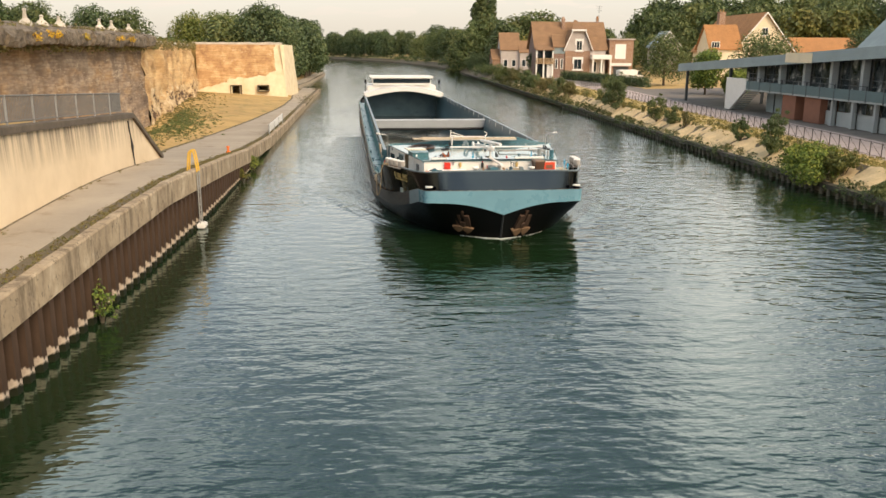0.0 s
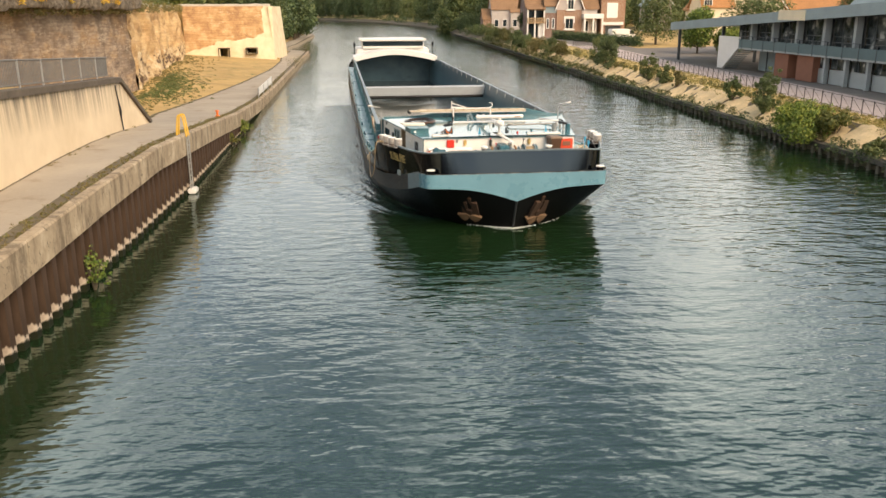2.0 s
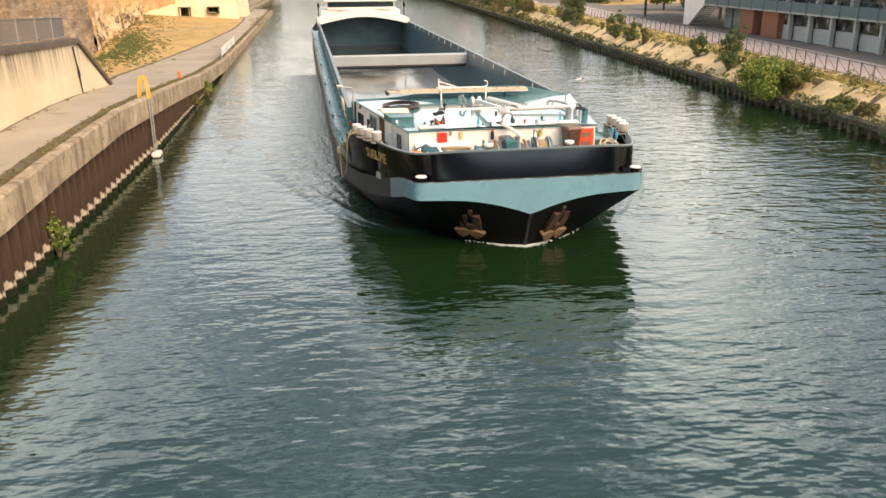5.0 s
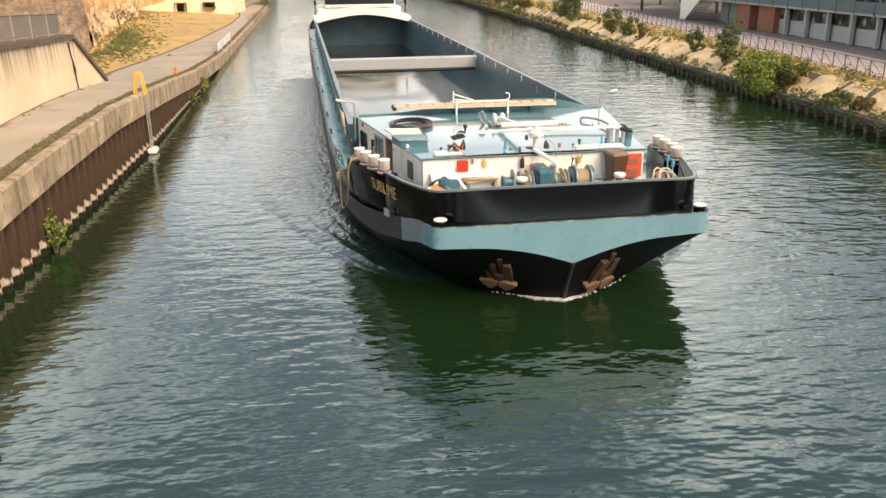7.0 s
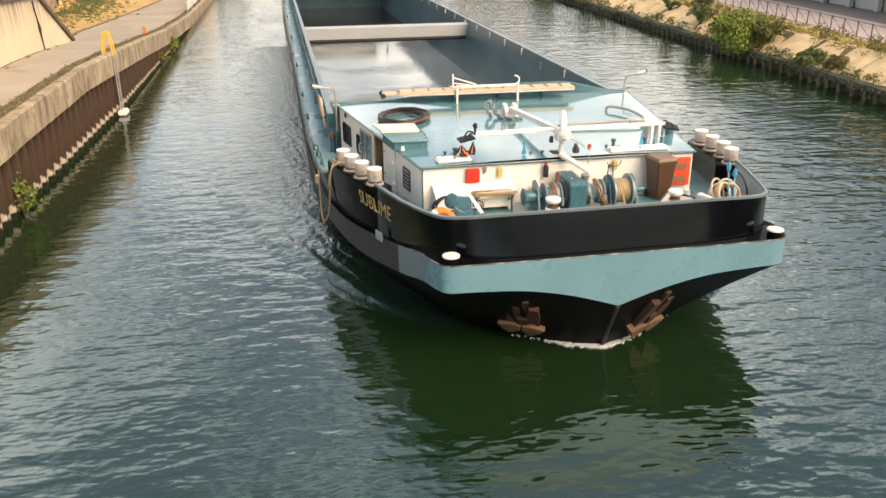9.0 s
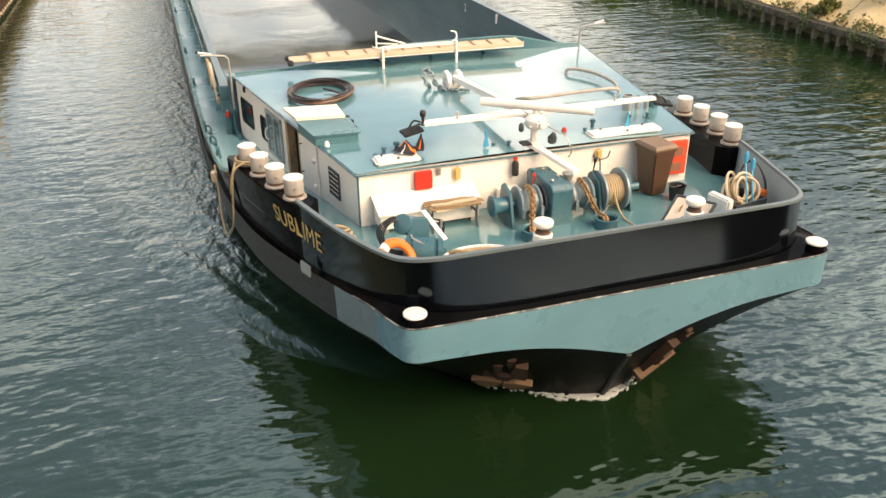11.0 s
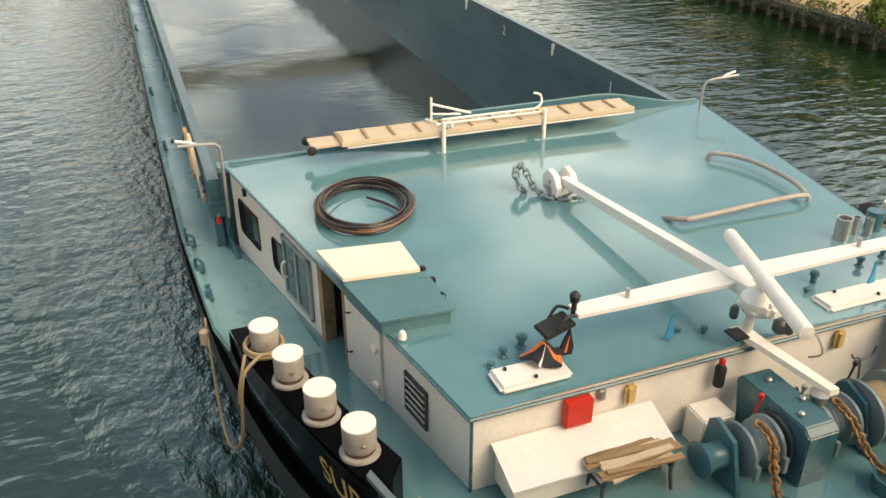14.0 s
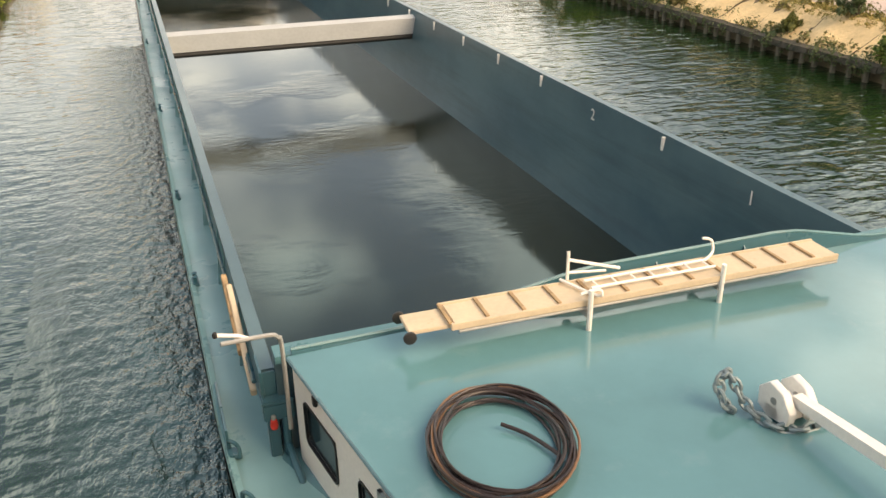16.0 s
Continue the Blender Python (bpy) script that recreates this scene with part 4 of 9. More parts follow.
    for x, y, h in ((-23.2, 56.3, 0.95), (-23.2, 58.9, 0.62), (-23.2, 61.9, 0.66), (-23.2, 70.3, 0.78), (-23.2, 73.3, 0.76), (-23.2, 78.0, 0.6)):
        bm = B()
        lathe(bm, [(0.5, -.4), (0.42, 0.06), (0.3, 0.18), (0.15, 0.3), (0.10, h * 0.75), (0.16, h * 0.88), (0.04, h)], 8, (x, y, 10.28))
        st = part("finial_stone", bm, M["stone"])
        tagged(st, "small pale pointed stone on the fort wall", "stone", "stones on the fort")
    for i, (y, w) in enumerate(((53.0, 0.8), (55.2, 0.7), (56.6, 1.0), (61.4, 0.7), (68.6, 1.1), (71.3, 1.1))):
        r2 = random.Random(50 + i)
        bm = B()
        leaf_cloud(bm, [(r2.uniform(-.5, .5) * w, r2.uniform(-.6, .6) * w, r2.uniform(-.25, .2), 0.28) for _ in range(6)], 240, 0.13, r2)
        f = part("wallflowers", bm, M["flower"], smooth=0)
        f.matrix_basis = Matrix.Translation((-21.5, y, 9.45))
        tagged(f, "yellow flowers growing from the fort capstones", "flowers", "flowers on the fort", "stuff")


def pile_material():
    m = Mat("sheet_pile_rust")
    col = m.ramp(m.noise(1.2, 6, 0.65, (1, 1, 0.25)), [(0.3, (0.022, 0.014, 0.009)), (0.7, (0.085, 0.052, 0.034))])
    z = m.n.new("ShaderNodeSeparateXYZ")
    m.link(m.co, z.inputs[0])
    w = m.n.new("ShaderNodeMath")
    w.operation = "MULTIPLY_ADD"
    m.link(m.noise(4.2, 3, 0.55, (1, 1, 0.25)), w.inputs[0])
    w.inputs[1].default_value = -0.62
    m.link(z.outputs["Z"], w.inputs[2])
    run = m.ramp(m.noise(2.2, 5, 0.7, (1, 1, 0.07)), [(0.60, (0, 0, 0)), (0.70, (0.75, 0.75, 0.75))])
    col = m.mix(run, col, (0.24, 0.17, 0.12))
    crust = m.ramp(w.outputs[0], [(0.0, (1, 1, 1)), (0.06, (0, 0, 0))])
    col = m.mix(crust, col, m.ramp(m.noise(6, 3), [(0.3, (0.34, 0.27, 0.21)), (0.7, (0.52, 0.43, 0.34))]))
    foot_band = m.n.new("ShaderNodeMath")  # black ragged band along the foot
    foot_band.operation = "MULTIPLY_ADD"
    m.link(m.noise(3.0, 3), foot_band.inputs[0])
    foot_band.inputs[1].default_value = -0.3
    m.link(z.outputs["Z"], foot_band.inputs[2])
    col = m.mix(m.ramp(foot_band.outputs[0], [(0.0, (1, 1, 1)), (0.05, (0, 0, 0))]), col, (0.012, 0.014, 0.006))
    m.b.inputs["Specular IOR Level"].default_value = 0.2
    return m.out(col, 0.9, m.bump(m.noise(9, 4), 0.3, 0.01))


def bastion_material():
    """Orange brick with washed-out courses, under cream plaster that is left on the foot and corner."""
    m = Mat("bastion_brick_plaster")
    br = m.ramp(m.noise(0.6, 7, 0.7), [(0.3, (0.30, 0.155, 0.075)), (0.5, (0.52, 0.31, 0.145)), (0.68, (0.66, 0.48, 0.27))])
    rows = m.ramp(m.noise(1.0, 5, 0.75, (0.3, 0.3, 4.0)), [(0.38, (0.62, 0.56, 0.50)), (0.62, (1.12, 1.12, 1.1))])
    br = m.mix(0.6, br, rows, "MULTIPLY")
    br = m.mix(m.ramp(m.noise(0.9, 6, 0.72), [(0.60, (0, 0, 0)), (0.70, (0.8, 0.8, 0.8))]), br, (0.70, 0.56, 0.36))
    br = m.mix(m.ramp(m.noise(1.5, 5, 0.72), [(0.63, (0, 0, 0)), (0.72, (0.8, 0.8, 0.8))]), br, (0.16, 0.085, 0.045))
    xyz = m.n.new("ShaderNodeSeparateXYZ")
    m.link(m.co, xyz.inputs[0])
    nz = m.noise(0.35, 5, 0.6)

    def edge(value, mul, at):
        k = m.n.new("ShaderNodeMath")
        k.operation = "MULTIPLY_ADD"
        m.link(nz, k.inputs[0])
        k.inputs[1].default_value = mul
        m.link(value, k.inputs[2])
        g = m.n.new("ShaderNodeMath")
        g.operation = "GREATER_THAN"
        m.link(k.outputs[0], g.inputs[0])
        g.inputs[1].default_value = at
        return g.outputs[0]
    neg = m.n.new("ShaderNodeMath")
    neg.operation = "MULTIPLY"
    m.link(xyz.outputs["Z"], neg.inputs[0])
    neg.inputs[1].default_value = -1
    # a diagonal tide line: higher towards the outer corner
    dia = m.n.new("ShaderNodeMath")
    dia.operation = "MULTIPLY_ADD"
    m.link(xyz.outputs["X"], dia.inputs[0])
    dia.inputs[1].default_value = 0.225
    m.link(neg.outputs[0], dia.inputs[2])
    low = edge(dia.outputs[0], 2.6, -8.1)
    corner = edge(xyz.outputs["X"], 2.4, -17.9)
    mx = m.n.new("ShaderNodeMath")
    mx.operation = "MAXIMUM"
    m.link(low, mx.inputs[0])
    m.link(corner, mx.inputs[1])
    pl = m.ramp(m.noise(0.8, 6), [(0.3, (0.62, 0.49, 0.30)), (0.7, (0.76, 0.64, 0.44))])
    return m.out(m.mix(mx.outputs[0], br, pl), 0.9, m.bump(m.noise(4, 5), 0.5, 0.05))


def flank_material():
    """Weathered brick crumbled to pale rubble at its foot; shade of hollows painted dark."""
    m = Mat("crumbling_flank")
    col = m.ramp(m.noise(0.6, 7, 0.7, (1, 0.4, 1)), [(0.28, (0.27, 0.15, 0.07)), (0.5, (0.56, 0.35, 0.16)), (0.72, (0.74, 0.54, 0.29))])
    wash = m.ramp(m.noise(0.7, 6, 0.7, (1, 0.4, 0.5)), [(0.52, (0, 0, 0)), (0.66, (0.5, 0.5, 0.5))])
    col = m.mix(wash, col, (0.70, 0.53, 0.31))
    col = m.mix(0.5, col, m.ramp(m.noise(1.5, 4, 0.75, (0.2, 0.12, 3.2)), [(0.36, (0.62, 0.56, 0.52)), (0.6, (1.1, 1.1, 1.08))]), "MULTIPLY")
    z = m.n.new("ShaderNodeSeparateXYZ")
    m.link(m.co, z.inputs[0])
    k = m.n.new("ShaderNodeMath")
    k.operation = "MULTIPLY_ADD"
    m.link(m.noise(0.4, 5, 0.65), k.inputs[0])
    k.inputs[1].default_value = -7.6
    m.link(z.outputs["Z"], k.inputs[2])
    foot = m.ramp(k.outputs[0], [(0.0, (1, 1, 1)), (0.25, (0, 0, 0))])
    patchy = m.ramp(m.noise(1.1, 6, 0.7, (1, 0.45, 1)), [(0.42, (0.10, 0.055, 0.03)), (0.49, (0.52, 0.36, 0.19)), (0.7, (0.80, 0.66, 0.44))])
    col = m.mix(foot, col, patchy)
    n = m.bump(m.noise(0.9, 7, 0.7, (1, 0.4, 1)), 0.7, 0.24)
    return m.out(col, 0.9, m.bump(m.noise(4.0, 5, 0.7), 0.7, 0.12, n))


M["dull_rail"] = surface("dull_grey_rail", (0.15, 0.145, 0.135), 0.6, 0.2, 1.5, 14.0, 0.1, 0.004)
M["flank"] = flank_material()
M["pile"] = pile_material()
M["bastion"] = bastion_material()

# ---------------------------------------------------------------- the barge; its own space has y aft of the bow, x to starboard seen from ahead, z up from the water
def ship_pose(t):
    return pose(5.2469 + 0.08421 * t - 0.0028 * t * t, 37.4886 - 2.56084 * t + 0.00445 * t * t, 0, 0, 0, 2.6525 + 0.05303 * t - 0.00722 * t * t)


ABOARD = []


def aboard(ob, m=None):
    """A loose thing that rides on the barge."""
    m = m if m is not None else Matrix.Identity(4)
    ob.matrix_basis = ship_pose(0) @ m
    ABOARD.append((ob, m))
    return ob


def hull_x(y):
    return lerp(y, [0.3, 0.75, 1.2, 2.0, 2.9, 3.4, 4.0, 5.4, 6.3, 8, 12, 20, 80], [3.2, 3.66, 3.88, 4.14, 4.38, 4.52, 4.74, 5.12, 5.3, 5.5, 5.64, 5.68, 5.68])


def edge_z(y):
    return lerp(y, [6.9, 7.4, 9, 12, 20, 75, 86], [2.45, 2.2, 1.98, 1.8, 1.66, 1.7, 2.2])


def deck_z(y):
    return lerp(y, [0, 1, 2, 3, 4, 8, 12, 20], [2.42, 2.41, 2.38, 2.33, 2.27, 1.95, 1.74, 1.62])


def house_x(y):
    return lerp(y, [3.6, 10.95], [3.38, 4.72])


def roof_z(y):
    return lerp(y, [3.6, 10.85], [3.34, 3.32])


def plinth_z(y):
    return lerp(y, [3.4, 6.95], [2.93, 2.735])


HOLD0, HOLD1, COAM, HOLD_X = 11.3, 71.0, 3.0, 4.9
LINES = {  # half outlines from the stem aft (x, y, z), same number of points in each
    "keel": [(0, 1.2, -1.3), (.5, 1.4, -1.3), (1.2, 1.9, -1.3), (1.9, 2.6, -1.3), (2.5, 3.4, -1.3), (3.0, 4.2, -1.3), (3.6, 5.4, -1.3), (4.2, 7, -1.3), (4.9, 10, -1.3), (5.25, 12.3, -1.3), (5.5, 15, -1.3), (5.6, 22, -1.3), (5.6, 40, -1.3), (5.6, 80, -1.3), (4.6, 85.5, -1.3), (0, 87, -1.3)],
    "water": [(0, .45, 0), (.5, .6, 0), (1.2, .95, 0), (1.9, 1.45, 0), (2.5, 2.1, 0), (3.0, 2.8, 0), (3.6, 3.9, 0), (4.3, 5.6, 0), (5.0, 8.5, 0), (5.38, 11, 0), (5.62, 14, 0), (5.67, 20, 0), (5.68, 40, 0), (5.68, 80, 0), (5.0, 85.5, 0), (0, 87, 0)],
    "low": [(0, -.26, 1.28), (1.0, -.26, 1.6), (2.0, -.26, 1.8), (3.0, -.26, 1.87), (3.55, -.22, 1.88), (3.74, 0.05, 1.87), (3.92, .75, 1.78), (4.2, 2.0, 1.45), (4.75, 4.4, .98), (5.17, 6.4, .82), (5.5, 9.5, .70), (5.66, 16, .63), (5.69, 40, .6), (5.69, 80, .6), (5.0, 85.6, 1.2), (0, 87.1, 1.2)],
    "ledge": [(0, -.26, 2.44), (1.0, -.26, 2.44), (2.0, -.26, 2.44), (3.0, -.26, 2.45), (3.55, -.22, 2.45), (3.76, 0.05, 2.45), (3.95, .75, 2.39), (4.22, 2.0, 2.11), (4.78, 4.4, 1.66), (5.2, 6.4, 1.44), (5.52, 9.5, 1.24), (5.68, 16, 1.06), (5.7, 40, 1.02), (5.7, 80, 1.02), (5.0, 85.7, 1.7), (0, 87.2, 1.7)],
    "foot": [(0, -.07, 2.44), (1.0, -.07, 2.44), (2.0, -.06, 2.44), (2.85, .03, 2.45), (3.3, .25, 2.45), (3.58, .55, 2.45), (3.80, 1.0, 2.34), (4.10, 2.0, 2.11), (4.67, 4.4, 1.66), (5.1, 6.4, 1.44), (5.45, 9.5, 1.24), (5.67, 16, 1.06), (5.69, 40, 1.02), (5.69, 80, 1.02), (5.0, 85.7, 1.7), (0, 87.2, 1.7)],
}


def both(line):
    """A half outline made whole: port side from aft to the stem and back along starboard."""
    return [(-x, y, z) for x, y, z in line[::-1]][:-1] + list(line)


def build_barge():
    ship = thing("cargo_barge", "long motor barge with black hull and teal decks under way", "barge")
    L = {k: both(smooth_line(v, 4)) for k, v in LINES.items()}
    n = len(L["keel"])
    mid = n // 2
    bm = B()
    loft(bm, [L["keel"], L["water"], L["low"]], False)
    part("lower_hull", clean(bm), M["hull_low"], ship, "scuffed black lower hull", 50)
    # painted bow plate and the rest of the belt
    k = 23
    bm = B()
    loft(bm, [L["low"][mid - k:mid + k + 1], L["ledge"][mid - k:mid + k + 1]], False)
    part("bow_plate", clean(bm), M["bow_blue"], ship, "pale blue-green bow plate dipping to the stem", 40)
    for a, b in ((mid - 28, mid - k + 1), (mid + k, mid + 29)):
        bm = B()
        loft(bm, [L["low"][a:b], L["ledge"][a:b]], False)
        part("worn_belt", clean(bm), M["worn_belt"], ship, "blue paint worn through to pale grey", 40)
    for a, b in ((0, mid - 27), (mid + 28, n)):
        bm = B()
        loft(bm, [L["low"][a:b], L["ledge"][a:b]], False)
        part("belt", clean(bm), M["belt"], ship, "scuffed grey belt along the bow", 40)
    bm = B()
    loft(bm, [L["ledge"], L["foot"]], False)
    part("bow_ledge", clean(bm), M["black"], ship, "dark grey ledge under the bulwark", 40)
    bm = B()
    tube(bm, [(x, y + .012, z - .004) for x, y, z in L["ledge"][mid - 26:mid + 27]], .016, 6)
    part("ledge_edge", bm, M["ledge_edge"], ship, "scuffed pale edge of the bow ledge")
    bm = B()
    tube(bm, smooth_line([(0, 1.15, -1.0), (0, .44, 0), (0, .1, .66), (0, -.24, 1.27)], 4), .05, 8)
    part("stem_bar", bm, M["belt"], ship, "worn grey stem bar")
    # side strake up to the deck edge
    top = [(x, y, (3.05 if y < 3.45 else (plinth_z(y) - .01 if y < 6.95 else edge_z(y)))) for x, y, z in [(hull_x(q), q, 0) for q in (3.3, 3.44, 3.46, 4, 5, 6, 6.94, 6.96, 7.4, 8, 9, 10, 12, 16, 20, 40, 60, 78)]] + [(5.0, 85.8, 2.2), (0, 87.3, 2.2)]
    foot_half = smooth_line(LINES["foot"], 4)
    fz, fy = [p[2] for p in foot_half], [p[1] for p in foot_half]
    bot = []
    for x, y, z in top:
        bot.append((float(np.interp(y, fy, [p[0] for p in foot_half])) - .005 if y < 80 else x, y, float(np.interp(y, fy, fz)) - 0.01))
    bm = B()
    for s in (-1, 1):
        loft(bm, [[(s * x, y, z) for x, y, z in bot], [(s * x, y, z) for x, y, z in top]], False)
    part("side_strake", clean(bm), M["black"], ship, "black upper strake", 40)
    # bulwark round the foredeck: outer skin, rolled top, inner skin
    bt = smooth_line([(0, .15), (1.0, .15), (2.0, .15), (2.85, .19), (3.27, .33), (3.56, .58), (3.81, 1.1), (4.12, 2.0), (4.38, 2.9), (4.52, 3.45)], 4)
    rz = [float(np.interp(max(0, p[1] - .15), [0, .04, .18, .43, .95, 1.85, 3.3], [3.29, 3.27, 3.23, 3.19, 3.15, 3.09, 3.05])) for p in bt]
    ft = smooth_line([(0, -.02), (1.0, -.02), (2.0, -.01), (2.85, .07), (3.3, .27), (3.56, .56), (3.80, 1.0), (4.10, 2.0), (4.35, 2.9), (4.46, 3.45)], 4)
    fzz = [float(np.interp(p[1], [0, .55, 1, 2, 4.4], [2.44, 2.44, 2.34, 2.11, 1.66])) for p in ft]
    inn = [(x * 0.993 - 0.008 if x > 0.05 else x, y + 0.04) for x, y in bt]

    def whole(pts):
        return [(-p[0], p[1], p[2]) for p in pts[::-1]][:-1] + pts
    outer0 = whole([(p[0], p[1] - .01, z - .04) for p, z in zip(ft, fzz)])
    outer1 = whole([(p[0], p[1], z) for p, z in zip(bt, rz)])
    bm = B()
    loft(bm, [outer0, outer1], False)
    part("bulwark", clean(bm), M["bulwark"], ship, "glossy black bow bulwark", 50)
    bm = B()
    loft(bm, [whole([(p[0] * 1.004, p[1] - .015, z - .03) for p, z in zip(bt, rz)]), whole([(p[0] * 1.004, p[1] - .015, z + .02) for p, z in zip(bt, rz)]), whole([(p[0], p[1], z + .03) for p, z in zip(inn, rz)]), whole([(p[0], p[1], z - .03) for p, z in zip(inn, rz)])], False)
    part("bulwark_rail", clean(bm), M["rail"], ship, "grey-blue painted rail cap", 50)
    bm = B()
    loft(bm, [whole([(p[0], p[1], z - .03) for p, z in zip(inn, rz)]), whole([(p[0], p[1] + .02, 2.2) for p in inn])], False)
    part("bulwark_lining", clean(bm), M["bul_in"], ship, "grey-green inside of the bulwark", 50)
    # foredeck and gangways
    ys = [0.42, 0.7, 1.0, 1.4, 2, 2.8, 3.4, 4.2, 5.2, 6.2, 7, 8, 9, 10, 11, 12, 16, 20, 30, 40, 55, 71, 78]
    bm = B()
    rows = []
    for y in ys:
        w = {0.42: 2.9, 0.7: 3.35}.get(y, hull_x(y) - 0.1)
        rows.append([(-w, y, deck_z(y)), (-w * .88, y, deck_z(y) + .01), (0, y, deck_z(y) + 0.03), (w * .88, y, deck_z(y) + .01), (w, y, deck_z(y))])
    fore = [r for r, y in zip(rows, ys) if y <= 12]
    loft(bm, fore, False)
    part("foredeck", clean(bm), M["deck"], ship, "glossy teal painted foredeck", 30)
    for s in (-1, 1):
        bm = B()
        rr = []
        for y in [7, 8, 9, 10, 11, 12, 16, 20, 26, 30, 40, 50, 60, 71, 78]:
            o, e, z = hull_x(y), edge_z(y), deck_z(y) + .012
            i = 4.95 if y > 10.9 else house_x(y) + 0.02
            rr.append([(s * i, y, z), (s * (o - .09), y, z), (s * (o - .09), y, e), (s * (o - .01), y, e + .02), (s * (o + .015), y, e - .05)])
        loft(bm, rr, False)
        part("gangway_deck", clean(bm), M["side_deck"], ship, "pale teal side deck with a low lip", 30)
    # plinths that carry the side bollards
    for s in (-1, 1):
        bm = B()
        rr = []
        for y in (3.42, 3.5, 3.7, 4.4, 5.2, 6.0, 6.6, 6.85, 6.93):
            inset = 0.52 * min(1, max(0.25, (y - 3.2) / 0.5)) * min(1, max(0.25, (7.15 - y) / .5))
            o = hull_x(y) - 0.015
            rr.append([(s * (o - .05), y, 2.5), (s * o, y, plinth_z(y)), (s * (o - inset), y, plinth_z(y)), (s * (o - inset), y, 2.0)])
        loft(bm, rr, True, True, True)
        part("bollard_plinth", clean(bm), M["black"], ship, "", 40)
    for s, spots in ((-1, ((5.01, 6.23), (4.86, 5.5), (4.68, 4.7), (4.46, 3.95))), (1, ((4.93, 6.1), (4.82, 5.3), (4.70, 4.5), (4.50, 3.74)))):
        for x, y in spots:
            pz = plinth_z(y) - .003
            bm = B()
            lathe(bm, [(0.168, .10), (0.174, .12), (0.174, .375), (0.166, .388), (0, .39)], 22, (s * x, y, pz))
            bo = part("bollard", bm, M["bollard"], ship, "white-topped steel mooring bollard")
            bm = B()
            lathe(bm, [(0.177, .376), (0.178, .392), (0.168, .4), (0, .404)], 22, (s * x, y, pz))
            part("cap", bm, M["cornerb"], bo, "white painted cap")
            bm = B()
            lathe(bm, [(0.17, .02), (0.159, .05), (0.159, .105)], 22, (s * x, y, pz))
            part("waist", bm, M["rust"], bo, "rope-worn rusty waist")
            bm = B()
            lathe(bm, [(0.212, 0), (0.215, .02), (0.205, .045), (0.165, .05)], 22, (s * x, y, pz))
            part("foot_ring", bm, M["bollard"], bo)
            bm = B()
            box(bm, s * x - .02, s * x + .02, y - 0.205, y - 0.16, pz + .215, pz + .245, 0.008)
            part("pin", bm, M["steel"], bo)
    for s in (-1, 1):
        bm = B()
        lathe(bm, [(0.15, 0), (0.15, .08), (0.12, .14), (0.155, .15)], 20, (s * 3.46, -0.06, 2.44))
        cb = part("corner_bollard", bm, M["black"], ship, "low black mushroom bollard")
        bm = B()
        lathe(bm, [(0.155, .145), (0.174, .155), (0.174, .175), (0.158, .188), (0, .192)], 20, (s * 3.46, -0.06, 2.44))
        part("cap", bm, M["cornerb"], cb, "white painted cap")
    # hold: linings, coamings, floor with bilge water
    for s in (-1, 1):
        bm = B()
        x0, x1 = HOLD_X, HOLD_X + 0.12
        prism(bm, [(s * 4.48, 0.0), (s * x1, 0.0), (s * x1, COAM - .1), (s * (x1 + .06), COAM - .1), (s * (x1 + .06), COAM), (s * x0, COAM)], HOLD0, HOLD1 + 4.2, "y")
        part("coaming", clean(bm), M["hold"], ship, "blue-grey steel hold side and coaming", 30)
        bm = B()
        tube(bm, [(s * (x1 + .12), HOLD0 + .2, COAM - .28), (s * (x1 + .12), HOLD1, COAM - .28)], 0.035, 6)
        part("coaming_pipe", bm, M["teal"], ship)
        for y in np.arange(13.5, 70, 2.9):
            bm = B()
            prism(bm, [(s * x1, 1.66), (s * (x1 + .16), 1.66), (s * (x1 + .05), 2.85), (s * x1, 2.9)], float(y) - .012, float(y) + .012, "y")
            part("coaming_bracket", bm, M["side_deck"], ship, smooth=0)
    for y0, y1 in ((HOLD0 - .12, HOLD0), (HOLD1 + 4.1, HOLD1 + 4.24)):
        bm = B()
        box(bm, -HOLD_X, HOLD_X, y0, y1, -.9, 3.26)
        part("hold_bulkhead", bm, M["hold"], ship, smooth=0)
    bm = B()
    rr = []
    for k in range(49):
        x = -4.7 + 9.4 * k / 48
        arch = float(np.interp(x, [-3.4, -2.6, -1.0, -.6, 2.4, 2.8, 4.0, 4.4], [0, .07, .33, .37, .37, .33, .05, 0]))
        rr.append([(x, 10.98, 3.25), (x, 11.02, 3.345 + arch), (x, 11.09, 3.35 + arch), (x, 11.09, 3.325 + arch), (x, 11.05, 3.32 + arch), (x, 11.05, 3.2)])
    loft(bm, rr, False)
    # darker teal puts the dimness of this upright face into its colour
    fc = part("front_coaming", clean(bm), M["teal"], ship, "raised teal coaming plate at the front of the hold, darkened to show shade", 30)
    bm = B()
    tube(bm, [(r[1][0], 11.055, r[1][2] + .012) for r in rr], .03, 6)
    part("coaming_rim", bm, M["teal_lid"], fc)
    bm = B()
    box(bm, -HOLD_X, HOLD_X, 11.04, 11.32, 3.2, 3.3)
    part("coaming_shelf", bm, M["teal_lid"], ship, smooth=0)
    for x in (-1.1, 0.35, 1.8):
        bm = B()
        prism(bm, [(10.72, 3.35), (11.03, 3.35), (11.03, 3.66)], x - .012, x + .012, "x")
        part("coaming_knee", bm, M["teal"], ship, smooth=0)
    bm = B()
    vs = [bm.verts.new(p) for p in ((-4.6, HOLD0, .05), (4.6, HOLD0, .05), (4.6, HOLD1 + 4.1, .05), (-4.6, HOLD1 + 4.1, .05))]
    bm.faces.new(vs)
